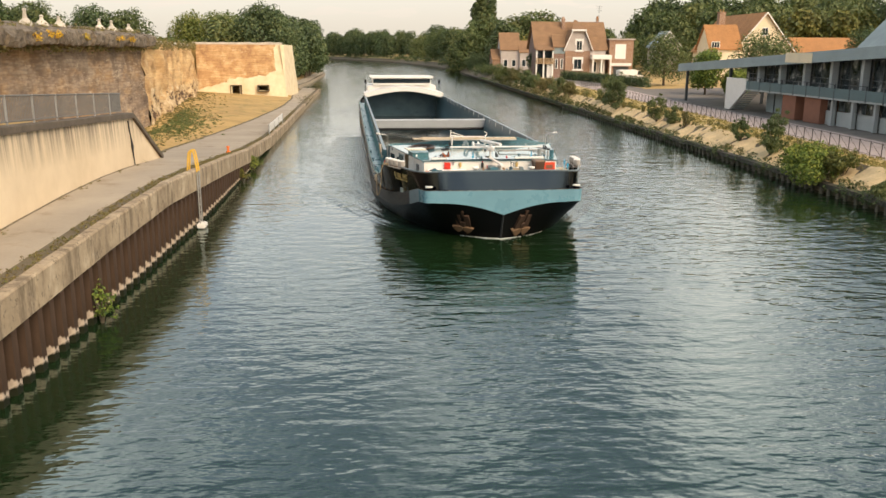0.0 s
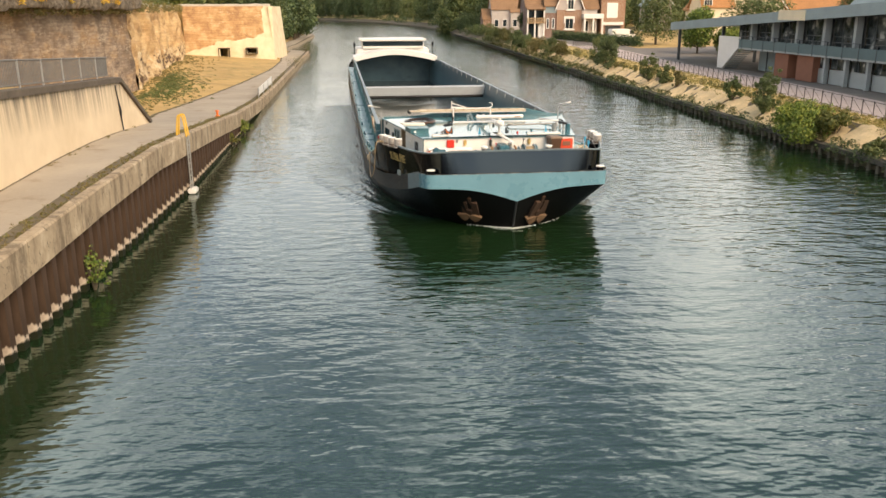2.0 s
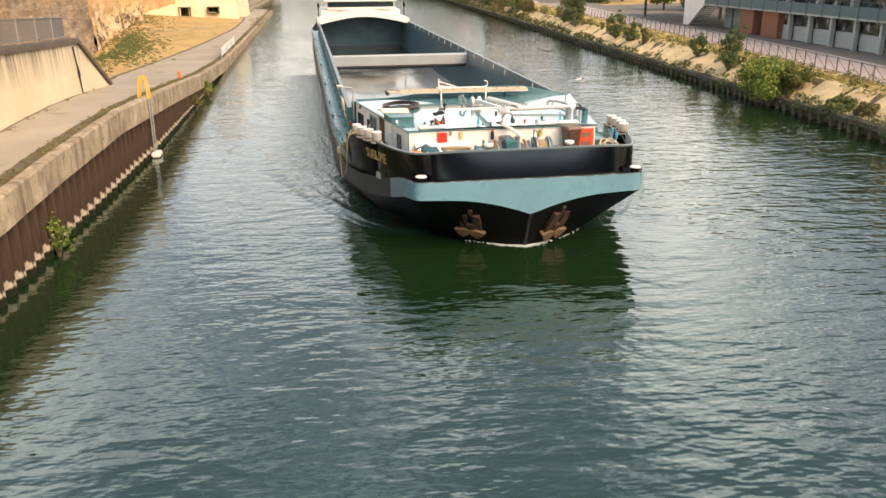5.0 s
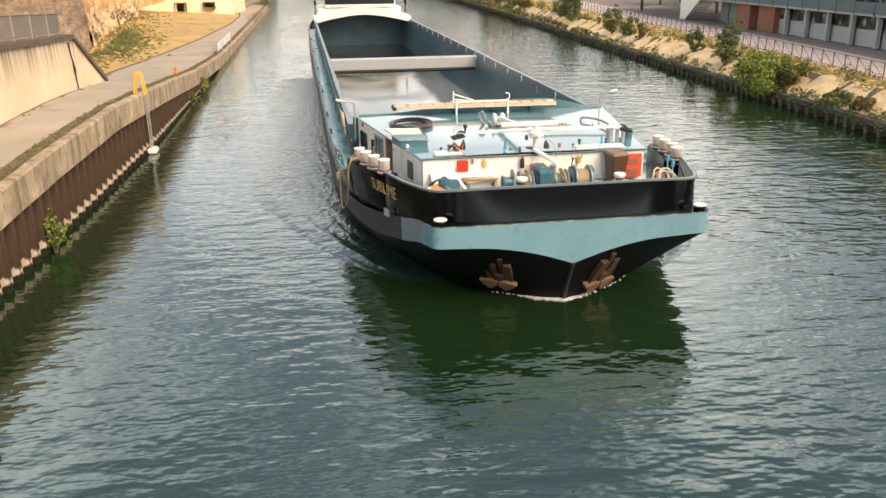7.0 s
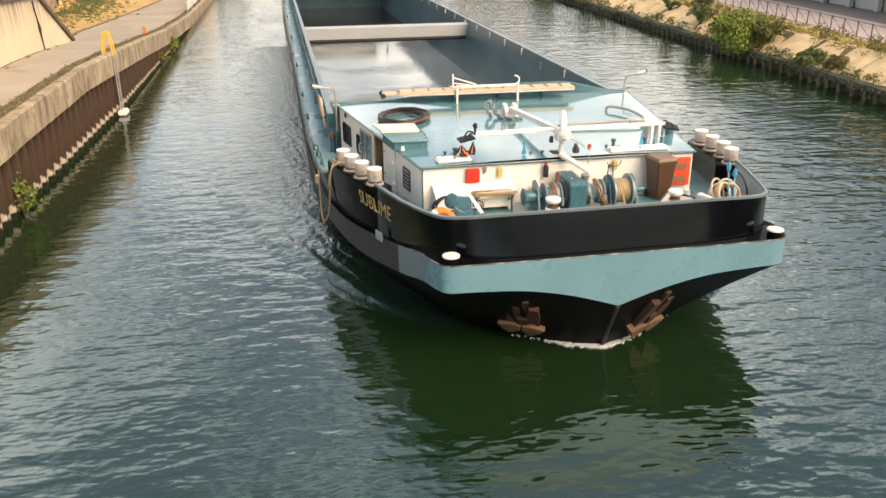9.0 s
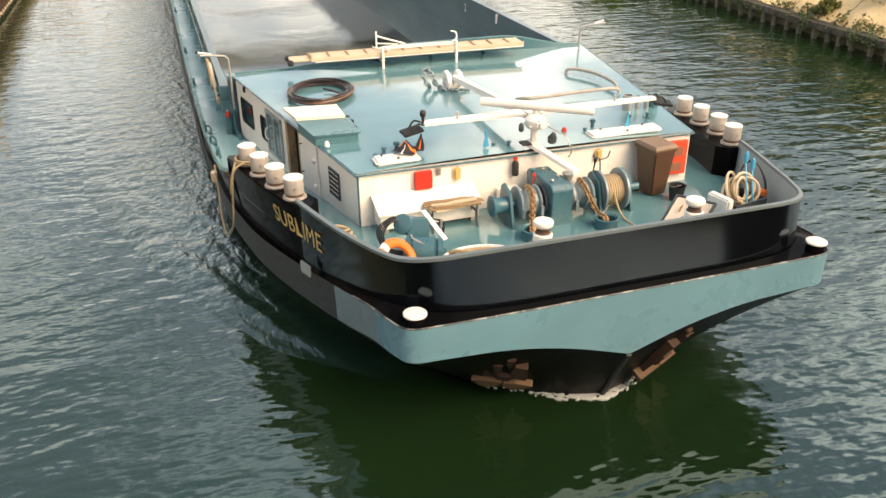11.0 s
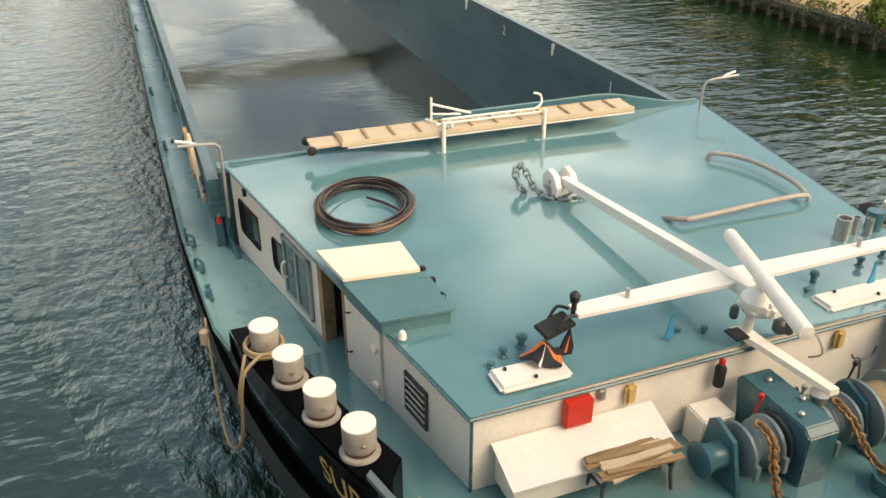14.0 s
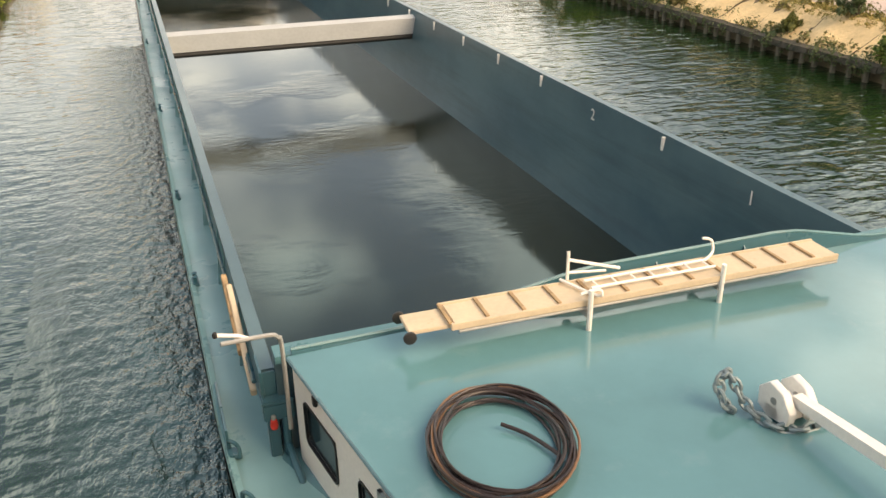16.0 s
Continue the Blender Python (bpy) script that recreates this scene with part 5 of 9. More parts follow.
    part("bilge_water", bm, M["hold_water"], ship, "shallow grey water lying in the empty hold", 0)
    bm = B()
    box(bm, -HOLD_X, HOLD_X, HOLD0, HOLD1 + 4.1, -.35, .02)
    part("hold_floor", bm, M["rust"], ship, smooth=0)
    bm = B()
    prism(bm, [(35.3, 2.08), (35.75, 2.02), (35.95, 2.75), (35.55, 2.82), (35.2, 2.72)], -HOLD_X, HOLD_X, "x")
    part("hold_beam", clean(bm), M["beam"], ship, "pale grey cross beam over the hold", 20)
    bm = B()
    tube(bm, [(-HOLD_X, 35.45, 1.98), (HOLD_X, 35.45, 1.98)], 0.13, 10)
    part("beam_fender", bm, M["rubber"], ship)
    # draught and bay marks on the starboard coaming
    for i, y in enumerate(np.arange(14.4, 66, 3.08)):
        if i in (0, 2):
            cu = bpy.data.curves.new("mark", "FONT")
            cu.body, cu.size, cu.extrude = "1" if i == 0 else "2", 0.42, 0.002
            tx = new("mark", cu)
            me = bpy.data.meshes.new_from_object(tx)
            bpy.data.objects.remove(tx)
            me.materials.append(M["white"])
            share("mark", me, ship, Matrix.Translation((HOLD_X - .085, float(y) + .1, COAM - .5)) @ Euler((radians(90), 0, radians(-90))).to_matrix().to_4x4())
        else:
            bm = B()
            box(bm, HOLD_X - .075, HOLD_X + .01, float(y) - .035, float(y) + .035, COAM - .36, COAM - .05)
            part("mark", bm, M["white"], ship, smooth=0)
    # stern: cabin, arched front, lowered wheelhouse
    bm = B()
    rr = []
    for k in range(17):
        x = -5.1 + 10.2 * k / 16
        z = 3.3 + 0.85 * (1 - (abs(x) / 5.1) ** 1.6)
        rr.append([(x, HOLD1 - .4, z - .6), (x, HOLD1 - .4, z), (x, HOLD1 + 4.3, z + .05), (x, HOLD1 + 4.3, z - .6)])
    loft(bm, rr, True, True, True)
    part("aft_arch", clean(bm), M["white"], ship, "white arched wind break over the aft bulkhead", 30)
    bm = B()
    box(bm, -4.6, 4.6, HOLD1 + 4.35, 83, 1.7, 4.1, .12)
    part("aft_cabin", bm, M["white"], ship)
    bm = B()
    box(bm, -3.9, 3.9, 75, 80, 4.1, 5.05, .1)
    part("wheelhouse", bm, M["white"], ship)
    bm = B()
    box(bm, -3.8, 3.8, 74.96, 74.99, 4.4, 4.95)
    part("wheelhouse_window", bm, M["glass"], ship, smooth=0)
    bm = B()
    box(bm, -4.2, 4.2, 74.5, 80.4, 5.05, 5.3, .06)
    part("wheelhouse_roof", bm, M["white"], ship)
    for x in (-4.9, 4.9):
        bm = B()
        tube(bm, [(x, 74, 3.0), (x, 74, 4.9)], .05, 6)
        box(bm, x - .12, x + .12, 73.9, 74.1, 4.4, 4.9, .03)
        part("stern_light", bm, M["black"], ship)
    build_house(ship)
    return ship


def build_house(ship):
    """The low fore cabin with its glossy roof."""
    zb = 1.6
    fr, rr = 3.6, 10.85
    fx, rx = house_x(fr), house_x(rr)
    for a, b in (((-fx, fr), (fx, fr)), ((fx, fr), (rx, rr))):
        bm = B()
        d = Vector((b[0] - a[0], b[1] - a[1], 0))
        nrm = Vector((d.y, -d.x, 0)).normalized() * .05
        za, zc = roof_z(a[1]), roof_z(b[1])
        p = [(a[0], a[1]), (b[0], b[1]), (b[0] - nrm.x, b[1] - nrm.y), (a[0] - nrm.x, a[1] - nrm.y)]
        lo = [bm.verts.new((x, y, zb)) for x, y in p]
        hi = [bm.verts.new((x, y, z - .02)) for (x, y), z in zip(p, (za, zc, zc, za))]
        for i in range(4):
            j = (i + 1) % 4
            bm.faces.new((lo[i], lo[j], hi[j], hi[i]))
        bm.faces.new(hi)
        part("cabin_wall", clean(bm), M["cream"], ship, "white painted steel cabin wall", 20)
    bm = B()
    rings = []
    for y in np.linspace(3.56, 10.98, 12):
        w, z = house_x(float(y)) + .04, roof_z(float(y))
        rings.append([(-w, y, z - .05), (-w, y, z), (-w * .5, y, z + .045), (0, y, z + .06), (w * .5, y, z + .045), (w, y, z), (w, y, z - .05)])
    loft(bm, rings, False)
    part("cabin_roof", clean(bm), M["deck"], ship, "glossy teal cabin roof reflecting the sky", 30)
    bm = B()
    w = house_x(3.56) + .05
    tube(bm, [(-w, 3.55, 3.31), (w, 3.55, 3.31)], .022, 6)
    for s in (-1, 1):
        tube(bm, [(s * w, 3.55, 3.31), (s * (house_x(10.95) + .05), 10.95, 3.31)], .022, 6)
    part("roof_rim", bm, M["teal"], ship)


M["belt"] = surface("scuffed_grey_belt", (0.030, 0.033, 0.036), 0.45, 0.4, 0.7, 9.0, 0.15, 0.01, dirt=(0.10, 0.105, 0.105), dirt_amount=0.42, stretch=(1, 0.4, 1.6))
M["worn_belt"] = surface("worn_blue_belt", (0.16, 0.225, 0.25), 0.4, 0.3, 0.9, 9.0, 0.12, 0.006, dirt=(0.035, 0.038, 0.04), dirt_amount=0.52)
M["bollard"] = surface("scuffed_bollard", (0.34, 0.31, 0.275), 0.5, 0.35, 3.0, 14.0, 0.2, 0.005, dirt=(0.22, 0.18, 0.14), dirt_amount=0.45)
M["ledge_edge"] = surface("scuffed_edge", (0.03, 0.033, 0.036), 0.5, 0.4, 1.2, 16.0, 0.2, 0.005, dirt=(0.46, 0.46, 0.44), dirt_amount=0.56)
M["cornerb"] = surface("white_cap", (0.80, 0.77, 0.70), 0.45, 0.1, 3.0, 14.0, 0.1, 0.003)
M["beam"] = surface("pale_grey_paint", (0.39, 0.405, 0.41), 0.5, 0.12, 0.7, 9.0, 0.1, 0.005, dirt=(0.34, 0.30, 0.25), dirt_amount=0.35)
M["rail"] = surface("grey_blue_rail_paint", (0.13, 0.165, 0.175), 0.35, 0.2, 1.0, 14.0, 0.08, 0.004)

# ---------------------------------------------------------------- right bank: revetment, fence, bushes
def build_bank():
    rev = tagged(new("bank_wall"), "low concrete capping on short piles at the waterline", "bank wall", kind="structure")
    bm = B()
    prism(bm, [(-0.28, 0.46), (0.32, 0.46), (0.32, 0.74), (-0.24, 0.72)], 0, 3.94, "y")
    cap = part("capping_beam", bm, M["mossy"], rev, smooth=0)
    y, k = 14.0, 0
    while y < 300:
        m = Matrix.Translation((bank_x(y) + random.uniform(-.05, .05), y, random.uniform(-.05, .04))) @ Matrix.Rotation(random.uniform(-.01, .01), 4, "X")
        if k == 0:
            cap.matrix_basis = m
        else:
            share("capping_beam", cap.data, rev, m)
        y += 4.0
        k += 1
    bm = B()
    lathe(bm, [(0.13, -1.0), (0.13, 0.47)], 7)
    pile = part("timber_pile", bm, M["pale_pile"], rev, smooth=40)
    y, k = 14.0, 0
    while y < 130:
        m = Matrix.Translation((bank_x(y) - 0.08 + random.uniform(-.05, .05), y, random.uniform(-.03, .015)))
        if k == 0:
            pile.matrix_basis = m
        else:
            share("timber_pile", pile.data, rev, m)
        y += random.uniform(0.75, 1.15)
        k += 1
    # tilted slabs of the slope
    rng = random.Random(8)
    y = 16.0
    while y < 190:
        L = rng.uniform(2.4, 4.2)
        bm = B()
        x0, z0, x1, z1 = 0.34, 0.60, 2.35 + rng.uniform(-.2, .2), 1.80 + rise(y) * 0.4
        n = 7
        rows = []
        for j in range(n + 1):
            row = []
            for i in range(n + 1):
                u, v = i / n, j / n
                p = Vector((x0 + (x1 - x0) * u, L * 0.97 * v, z0 + (z1 - z0) * u))
                bulge = 0.10 * math.sin(math.pi * min(1, max(0, v))) ** 0.7 * math.sin(math.pi * (0.15 + 0.75 * u)) ** 0.7
                p += Vector((-0.42, 0, 0.9)) * (bulge + 0.16 * noise.noise((p.x * 1.3, (y + p.y) * 1.3, 0)) - 0.06)
                row.append(p)
            rows.append(row)
        loft(bm, rows, False)
        s = part("slope_slab", clean(bm), M["slope"], rev, smooth=60)
        s.matrix_basis = Matrix.Translation((bank_x(y) - .06, y, 0.16))
        y += L * 0.99
    # crossed-bar fence
    fence = thing("fence", "low dark metal fence panel with slanting bars between posts", "fence", "fence along the towpath")
    bm = B()
    box(bm, -0.024, 0.024, -0.024, 0.024, -0.1, 1.0)
    part("post", bm, M["fence"], fence, smooth=0)
    for nm, z in (("top_rail", 0.95), ("bottom_rail", 0.12)):
        bm = B()
        tube(bm, [(0, 0, z), (0, 1.5, z)], 0.018, 6)
        part(nm, bm, M["fence"], fence)
    bm = B()
    tube(bm, [(0, 0, 0.12), (0, 1.5, 0.95)], 0.015, 5)
    part("diagonal", bm, M["fence"], fence)
    y, k = 36.0, 0
    while y < 150:
        x = fence_x(y)
        m = Matrix.Translation((x, y, land_z(x, y))) @ Matrix.Rotation(-math.atan2(fence_x(y + 1.5) - x, 1.5), 4, "Z")
        if k == 0:
            fence.matrix_basis = m
        else:
            copy_thing(fence, m)
        y += 1.5
        k += 1


def build_bushes():
    spots = [  # x, y, width, height, kind
        (27.6, 51.4, 5.0, 2.0, "leaf_bright"), (27.2, 47.0, 4.3, 1.9, "leaf_bright"), (28.4, 49.6, 2.6, 1.5, "leaf_yellow"), (27.9, 54.4, 2.6, 1.6, "leaf_bright"),
        (28.5, 59.9, 2.9, 3.0, "leaf_mid"), (28.9, 66.4, 1.5, 1.8, "leaf_mid"), (28.8, 82.8, 2.0, 2.3, "leaf_mid"), (28.6, 87.3, 2.2, 2.7, "leaf_mid"),
        (28.9, 79.4, 1.1, 1.6, "leaf_dry"), (28.8, 104.0, 3.4, 4.2, "leaf"), (29.2, 107.5, 2.2, 2.8, "leaf_mid"), (30.2, 113.0, 4.0, 3.0, "leaf_mid"),
        (27.8, 44.0, 1.9, 0.9, "leaf_mid"), (27.9, 41.5, 1.5, 0.7, "leaf_dry"), (29.6, 30.2, 1.6, 2.0, "leaf"), (28.0, 26.0, 2.4, 0.9, "leaf_bright"), (28.1, 32.5, 1.3, 0.8, "leaf_yellow"),
        (28.8, 132.0, 3.4, 2.4, "leaf_dry"), (28.6, 140.0, 4.2, 2.8, "leaf_mid"), (29.0, 152.0, 5.0, 2.6, "leaf_dry"), (28.8, 163.0, 5.0, 2.8, "leaf_mid"), (29.2, 176.0, 5.0, 3.0, "leaf_mid"),
        (29.0, 188.0, 6.0, 3.0, "leaf_dry"), (29.0, 203.0, 7.0, 3.0, "leaf_mid"), (29.0, 222.0, 8.0, 3.4, "leaf"), (29.0, 245.0, 8.0, 3.6, "leaf_mid"), (29.5, 275.0, 9.0, 4.4, "leaf"), (31, 300, 10, 5, "leaf")]
    words = {"leaf_bright": "bright green bush hanging over the water's edge", "leaf": "dark green willow shrub on the canal bank", "leaf_mid": "olive green shrub on the overgrown bank",
             "leaf_dry": "dry brownish weeds on the canal bank", "leaf_yellow": "yellowish shrub on the canal bank"}
    for i, (x, y, w, h, kind) in enumerate(spots):
        b = bush("bush", words[kind], w, h, 100 + i, M[kind], int(1100 + 1000 * min(w, 5)), 0.11 + 0.014 * w)
        b.matrix_basis = Matrix.Translation((x, y, land_z(x, y) - 0.05))
        b["group"] = "shrubs on the bank"
    # loose weeds all along the waterline and the slope top
    rng = random.Random(31)
    bm = B()
    for i in range(900):
        y = 18 + 190 * rng.random() ** 1.4
        x = bank_x(y) + (rng.uniform(0.0, 0.7) if i % 3 else rng.uniform(2.0, 4.0))
        z = land_z(x, y) + 0.05
        s = rng.uniform(0.15, 0.42) * (1.8 if y > 110 else 1)
        leaf_cloud(bm, [(x, y, z + s * .5, s), (x + s * .5, y + s, z + s * .3, s * .7)], 34, 0.16 if y < 90 else 0.28, rng, 0.9)
    tagged(part("bank_weeds", bm, M["leaf_dry"], smooth=0), "dry weeds and grass tufts along the bank", "weeds", kind="stuff")
    bm = B()
    for i in range(2600):
        y = 22 + 120 * rng.random() ** 1.2
        x = fence_x(y) - .1 - max(.8, fence_x(y) - bank_x(y) - 1.9) * rng.random()
        s = rng.uniform(.07, .17)
        leaf_cloud(bm, [(x, y, land_z(x, y) + .06 + s * .2, s * 1.6)], 12, .10, rng, .45)
    tagged(part("verge_grass", bm, M["verge_grass"], smooth=0), "short yellow-green grass on the verge below the fence", "grass", kind="stuff")
    bm = B()
    for i in range(430):
        y = 20 + 230 * rng.random() ** 1.3
        x = bank_x(y) + rng.uniform(-0.3, 0.9)
        s = rng.uniform(0.14, 0.46) * (1.6 if y > 100 else 1)
        leaf_cloud(bm, [(x, y, 0.72 + s * .3, s), (x - .1, y + s, 0.55, s * .7)], 36, 0.13, rng, 0.9)
    for i in range(240):
        y = 24 + 130 * rng.random() ** 1.2
        s = rng.uniform(0.15, 0.34)
        leaf_cloud(bm, [(bank_x(y) - rng.uniform(.1, .35), y, rng.uniform(.4, .75), s)], 26, 0.12, rng, 1.3)
    tagged(part("waterline_weeds", bm, M["leaf"], smooth=0), "green weeds hanging over the low bank wall", "weeds", kind="stuff")
    # quay side
    for i, (x, y, z, w, h, kind) in enumerate(((-9.4, 26.2, 0.0, 1.0, 1.3, "leaf_bright"), (-10.1, 61.5, 0.1, 1.6, 0.8, "leaf_bright"), (-10.0, 56.0, 0.2, 1.0, 0.6, "leaf_yellow"),
                                               (-12.6, 128, .5, 4.0, 1.6, "leaf_dry"), (-14.2, 172, .4, 5.0, 1.8, "leaf_dry"))):
        b = bush("bush", "green weeds growing out of the quay wall", w, h, 300 + i, M[kind], 420, 0.12)
        b.matrix_basis = Matrix.Translation((x, y, z))
    bm = B()
    for i in range(260):
        y = 12 + 110 * rng.random()
        x = (path_in(y) + 0.15 + rng.uniform(0, .25)) if i % 2 else quay_x(y) - 0.55 - rng.uniform(0, .15)
        s = rng.uniform(0.05, 0.16)
        leaf_cloud(bm, [(x, y, quay_z(y) + s * .3, s)], 16, 0.07, rng, 0.9)
    for i in range(900):
        y = rng.uniform(50, 140)
        fx = fort_x(y)
        x = fx + rng.uniform(0.2, 6.0) * rng.random()
        s = rng.uniform(0.06, 0.2)
        leaf_cloud(bm, [(x, y, land_z(x, y) + s * .2, s)], 16, 0.13, rng, 0.5)
    for i in range(1300):
        y = 12 + 100 * rng.random() ** 1.3
        s = rng.uniform(0.03, 0.09)
        leaf_cloud(bm, [(quay_x(y) - 0.28 - abs(rng.gauss(0, .22)), y, quay_z(y) + s * .3, s)], 10, 0.06, rng, 0.6)
    tagged(part("quay_weeds", bm, M["leaf_dry"], smooth=0), "dry grass tufts by the path and fort foot", "weeds", kind="stuff")
    bm = B()
    for i in range(1300):
        y = rng.gauss(86, 9)
        x = fort_x(max(78, y)) + 1.0 + abs(rng.gauss(0, 1.7))
        s = rng.uniform(0.08, 0.17)
        leaf_cloud(bm, [(x, y, land_z(x, y) + s * .2, s * 1.6)], 14, 0.12, rng, 0.35)
    tagged(part("grass", bm, M["leaf_mid"], smooth=0), "green grass at the foot of the fort", "grass", kind="stuff")
    bm = B()
    for i in range(260):
        y = rng.uniform(32, 142)
        x = fort_x(y) - rng.uniform(1.2, 5)
        s = rng.uniform(0.3, 0.8)
        leaf_cloud(bm, [(x, y, 9.5 + s * .3, s)], 26, 0.3, rng, 0.8)
    tagged(part("fort_grass", bm, M["leaf_yellow"], smooth=0), "long yellow-green grass on top of the fort", "grass", kind="stuff")


# ---------------------------------------------------------------- quay furniture
def build_quay_things():
    lad = thing("quay_ladder", "galvanised quay ladder with yellow hoop handrails", "ladder")
    y0 = 41.0
    for dy in (-0.22, 0.22):
        bm = B()
        tube(bm, [(0.18, dy, 0.15), (0.18, dy, 2.9)], 0.035, 8)
        part("rail", bm, M["galv"], lad)
        bm = B()
        tube(bm, smooth_line([(0.18, dy, 2.85), (0.12, dy, 3.4), (0.05, dy, 3.82), (-0.06, dy, 3.88), (-0.17, dy, 3.8), (-0.24, dy, 3.3), (-0.28, dy, 2.85)], 4), 0.042, 8)
        part("handrail", bm, M["yellow"], lad, "yellow painted hoop")
    for k in range(9):
        bm = B()
        tube(bm, [(0.18, -0.22, 0.3 + k * 0.3), (0.18, 0.22, 0.3 + k * 0.3)], 0.018, 6)
        part("rung", bm, M["galv"], lad)
    bm = B()
    box(bm, 0.02, 0.42, -0.34, 0.34, 0.02, 0.28, 0.05)
    part("foot", bm, M["white"], lad, "white fender block at the ladder foot")
    lad.matrix_basis = Matrix.Translation((quay_x(y0), y0, 0))
    bd = thing("barrier", "low white barrier board at the quay edge", "barrier")
    for k in range(4):
        bm = B()
        box(bm, -0.05, 0.05, k * 4.6, k * 4.6 + 0.12, -0.1, 0.95)
        part("post", bm, M["galv"], bd)
    bm = B()
    box(bm, -0.03, 0.03, 0, 14, 0.25, 0.98, 0.02)
    part("board", bm, M["white"], bd)
    bd.matrix_basis = Matrix.Translation((quay_x(78) - 0.3, 78, quay_z(82))) @ Matrix.Rotation(0.035, 4, "Z")
    ck = thing("mooring_ring", "small orange mooring marker on the quay", "marker")
    bm = B()
    lathe(bm, [(0.16, 0), (0.16, .08), (0.07, .12), (0.07, .32), (0.13, .36), (0.1, .44), (0, .46)], 12)
    part("head", bm, M["orange"], ck)
    ck.matrix_basis = Matrix.Translation((quay_x(56) - 0.7, 56, quay_z(56)))


# ---------------------------------------------------------------- buildings
def window(parent, m, w, h, mullions=1, arch=None, frame_mat="white"):
    """A window in its wall: pane set back, frame, glazing bars; its space has x along the wall and y into it."""
    bm = B()
    box(bm, -w / 2, w / 2, -0.02, 0.02, 0, h)
    ob = part("window", bm, M["glass"], parent, smooth=0)
    ob.matrix_basis = m
    bm = B()
    t = 0.09
    for a in ((-w / 2 - t, -w / 2 + .03), (w / 2 - .03, w / 2 + t)):
        box(bm, a[0], a[1], -0.09, 0.0, -t, h + t)
    box(bm, -w / 2, w / 2, -0.09, 0.0, -t, 0.04)
    box(bm, -w / 2, w / 2, -0.09, 0.0, h - .04, h + t)
    for k in range(mullions):
        x = -w / 2 + w * (k + 1) / (mullions + 1)
        box(bm, x - .035, x + .035, -0.06, -.021, 0, h)
    part("frame", bm, M[frame_mat], ob, smooth=0)
    if arch:
        bm = B()
        box(bm, -w / 2 - .35, w / 2 + .35, -0.14, -0.02, h + t, h + t + .4)
        box(bm, -w / 2 - .35, w / 2 + .35, -0.18, -0.02, -t - .28, -t)
        for s in (-1, 1):
            box(bm, s * (w / 2 + .22) - .12, s * (w / 2 + .22) + .12, -0.12, -0.02, h * .55, h + t)
        part("surround", bm, M[arch], ob, smooth=0)
    return ob


def gable_block(house, x0, x1, y0, y1, z0, eave, ridge, wall, roof, along="y", upper=None, split=None, over=0.45, trim=None):
    """Walls with two gables and two roof slabs."""
    if along == "y":
        c = (x0 + x1) / 2
        poly = [(x0, z0), (x1, z0), (x1, eave), (c, ridge - .1), (x0, eave)]
        bm = prism(B(), poly, y0, y1, "y")
    else:
        c = (y0 + y1) / 2
        poly = [(y0, z0), (y1, z0), (y1, eave), (c, ridge - .1), (y0, eave)]
        bm = prism(B(), poly, x0, x1, "x")
    part("wall", bm, M[wall], house, smooth=0)
    if upper and along == "y":
        bm = prism(B(), [(x0 - .03, split), (x1 + .03, split), (x1 + .03, eave), (c, ridge - .12), (x0 - .03, eave)], y0 - .04, y0 - .005, "y")
        part("upper_wall", bm, M[upper], house, smooth=0)
    for s in (-1, 1):
        bm = B()
        if along == "y":
            e = c + s * ((x1 - x0) / 2 + over)
            ez = eave - over * (ridge - eave) / ((x1 - x0) / 2)
            prism(bm, [(c, ridge), (e, ez), (e, ez + .16), (c, ridge + .18)], y0 - over, y1 + over, "y")
        else:
            e = c + s * ((y1 - y0) / 2 + over)
            ez = eave - over * (ridge - eave) / ((y1 - y0) / 2)
            prism(bm, [(c, ridge), (e, ez), (e, ez + .16), (c, ridge + .18)], x0 - over, x1 + over, "x")
        part("roof", bm, M[roof], house, smooth=0)
        if trim and along == "y":
            bm = B()
            prism(bm, [(c, ridge - .1), (e, ez - .1), (e, ez + .2), (c, ridge + .24)], y0 - over - .06, y0 - over - .005, "y")
            part("bargeboard", bm, M[trim], house, smooth=0)


def chimney(house, x, y, z0, z1, w=0.7):
    bm = B()
    box(bm, x - w / 2, x + w / 2, y - w / 2, y + w / 2, z0, z1, 0.03)
    box(bm, x - w / 2 - .08, x + w / 2 + .08, y - w / 2 - .08, y + w / 2 + .08, z1, z1 + .2)
    ch = part("chimney", bm, M["brick"], house, smooth=0)
    for k in (-1, 1):
        bm = B()
        lathe(bm, [(0.12, 0), (0.1, .5)], 8, (x + k * w * .22, y, z1 + .2))
        part("chimney_pot", bm, M["tile"], ch)


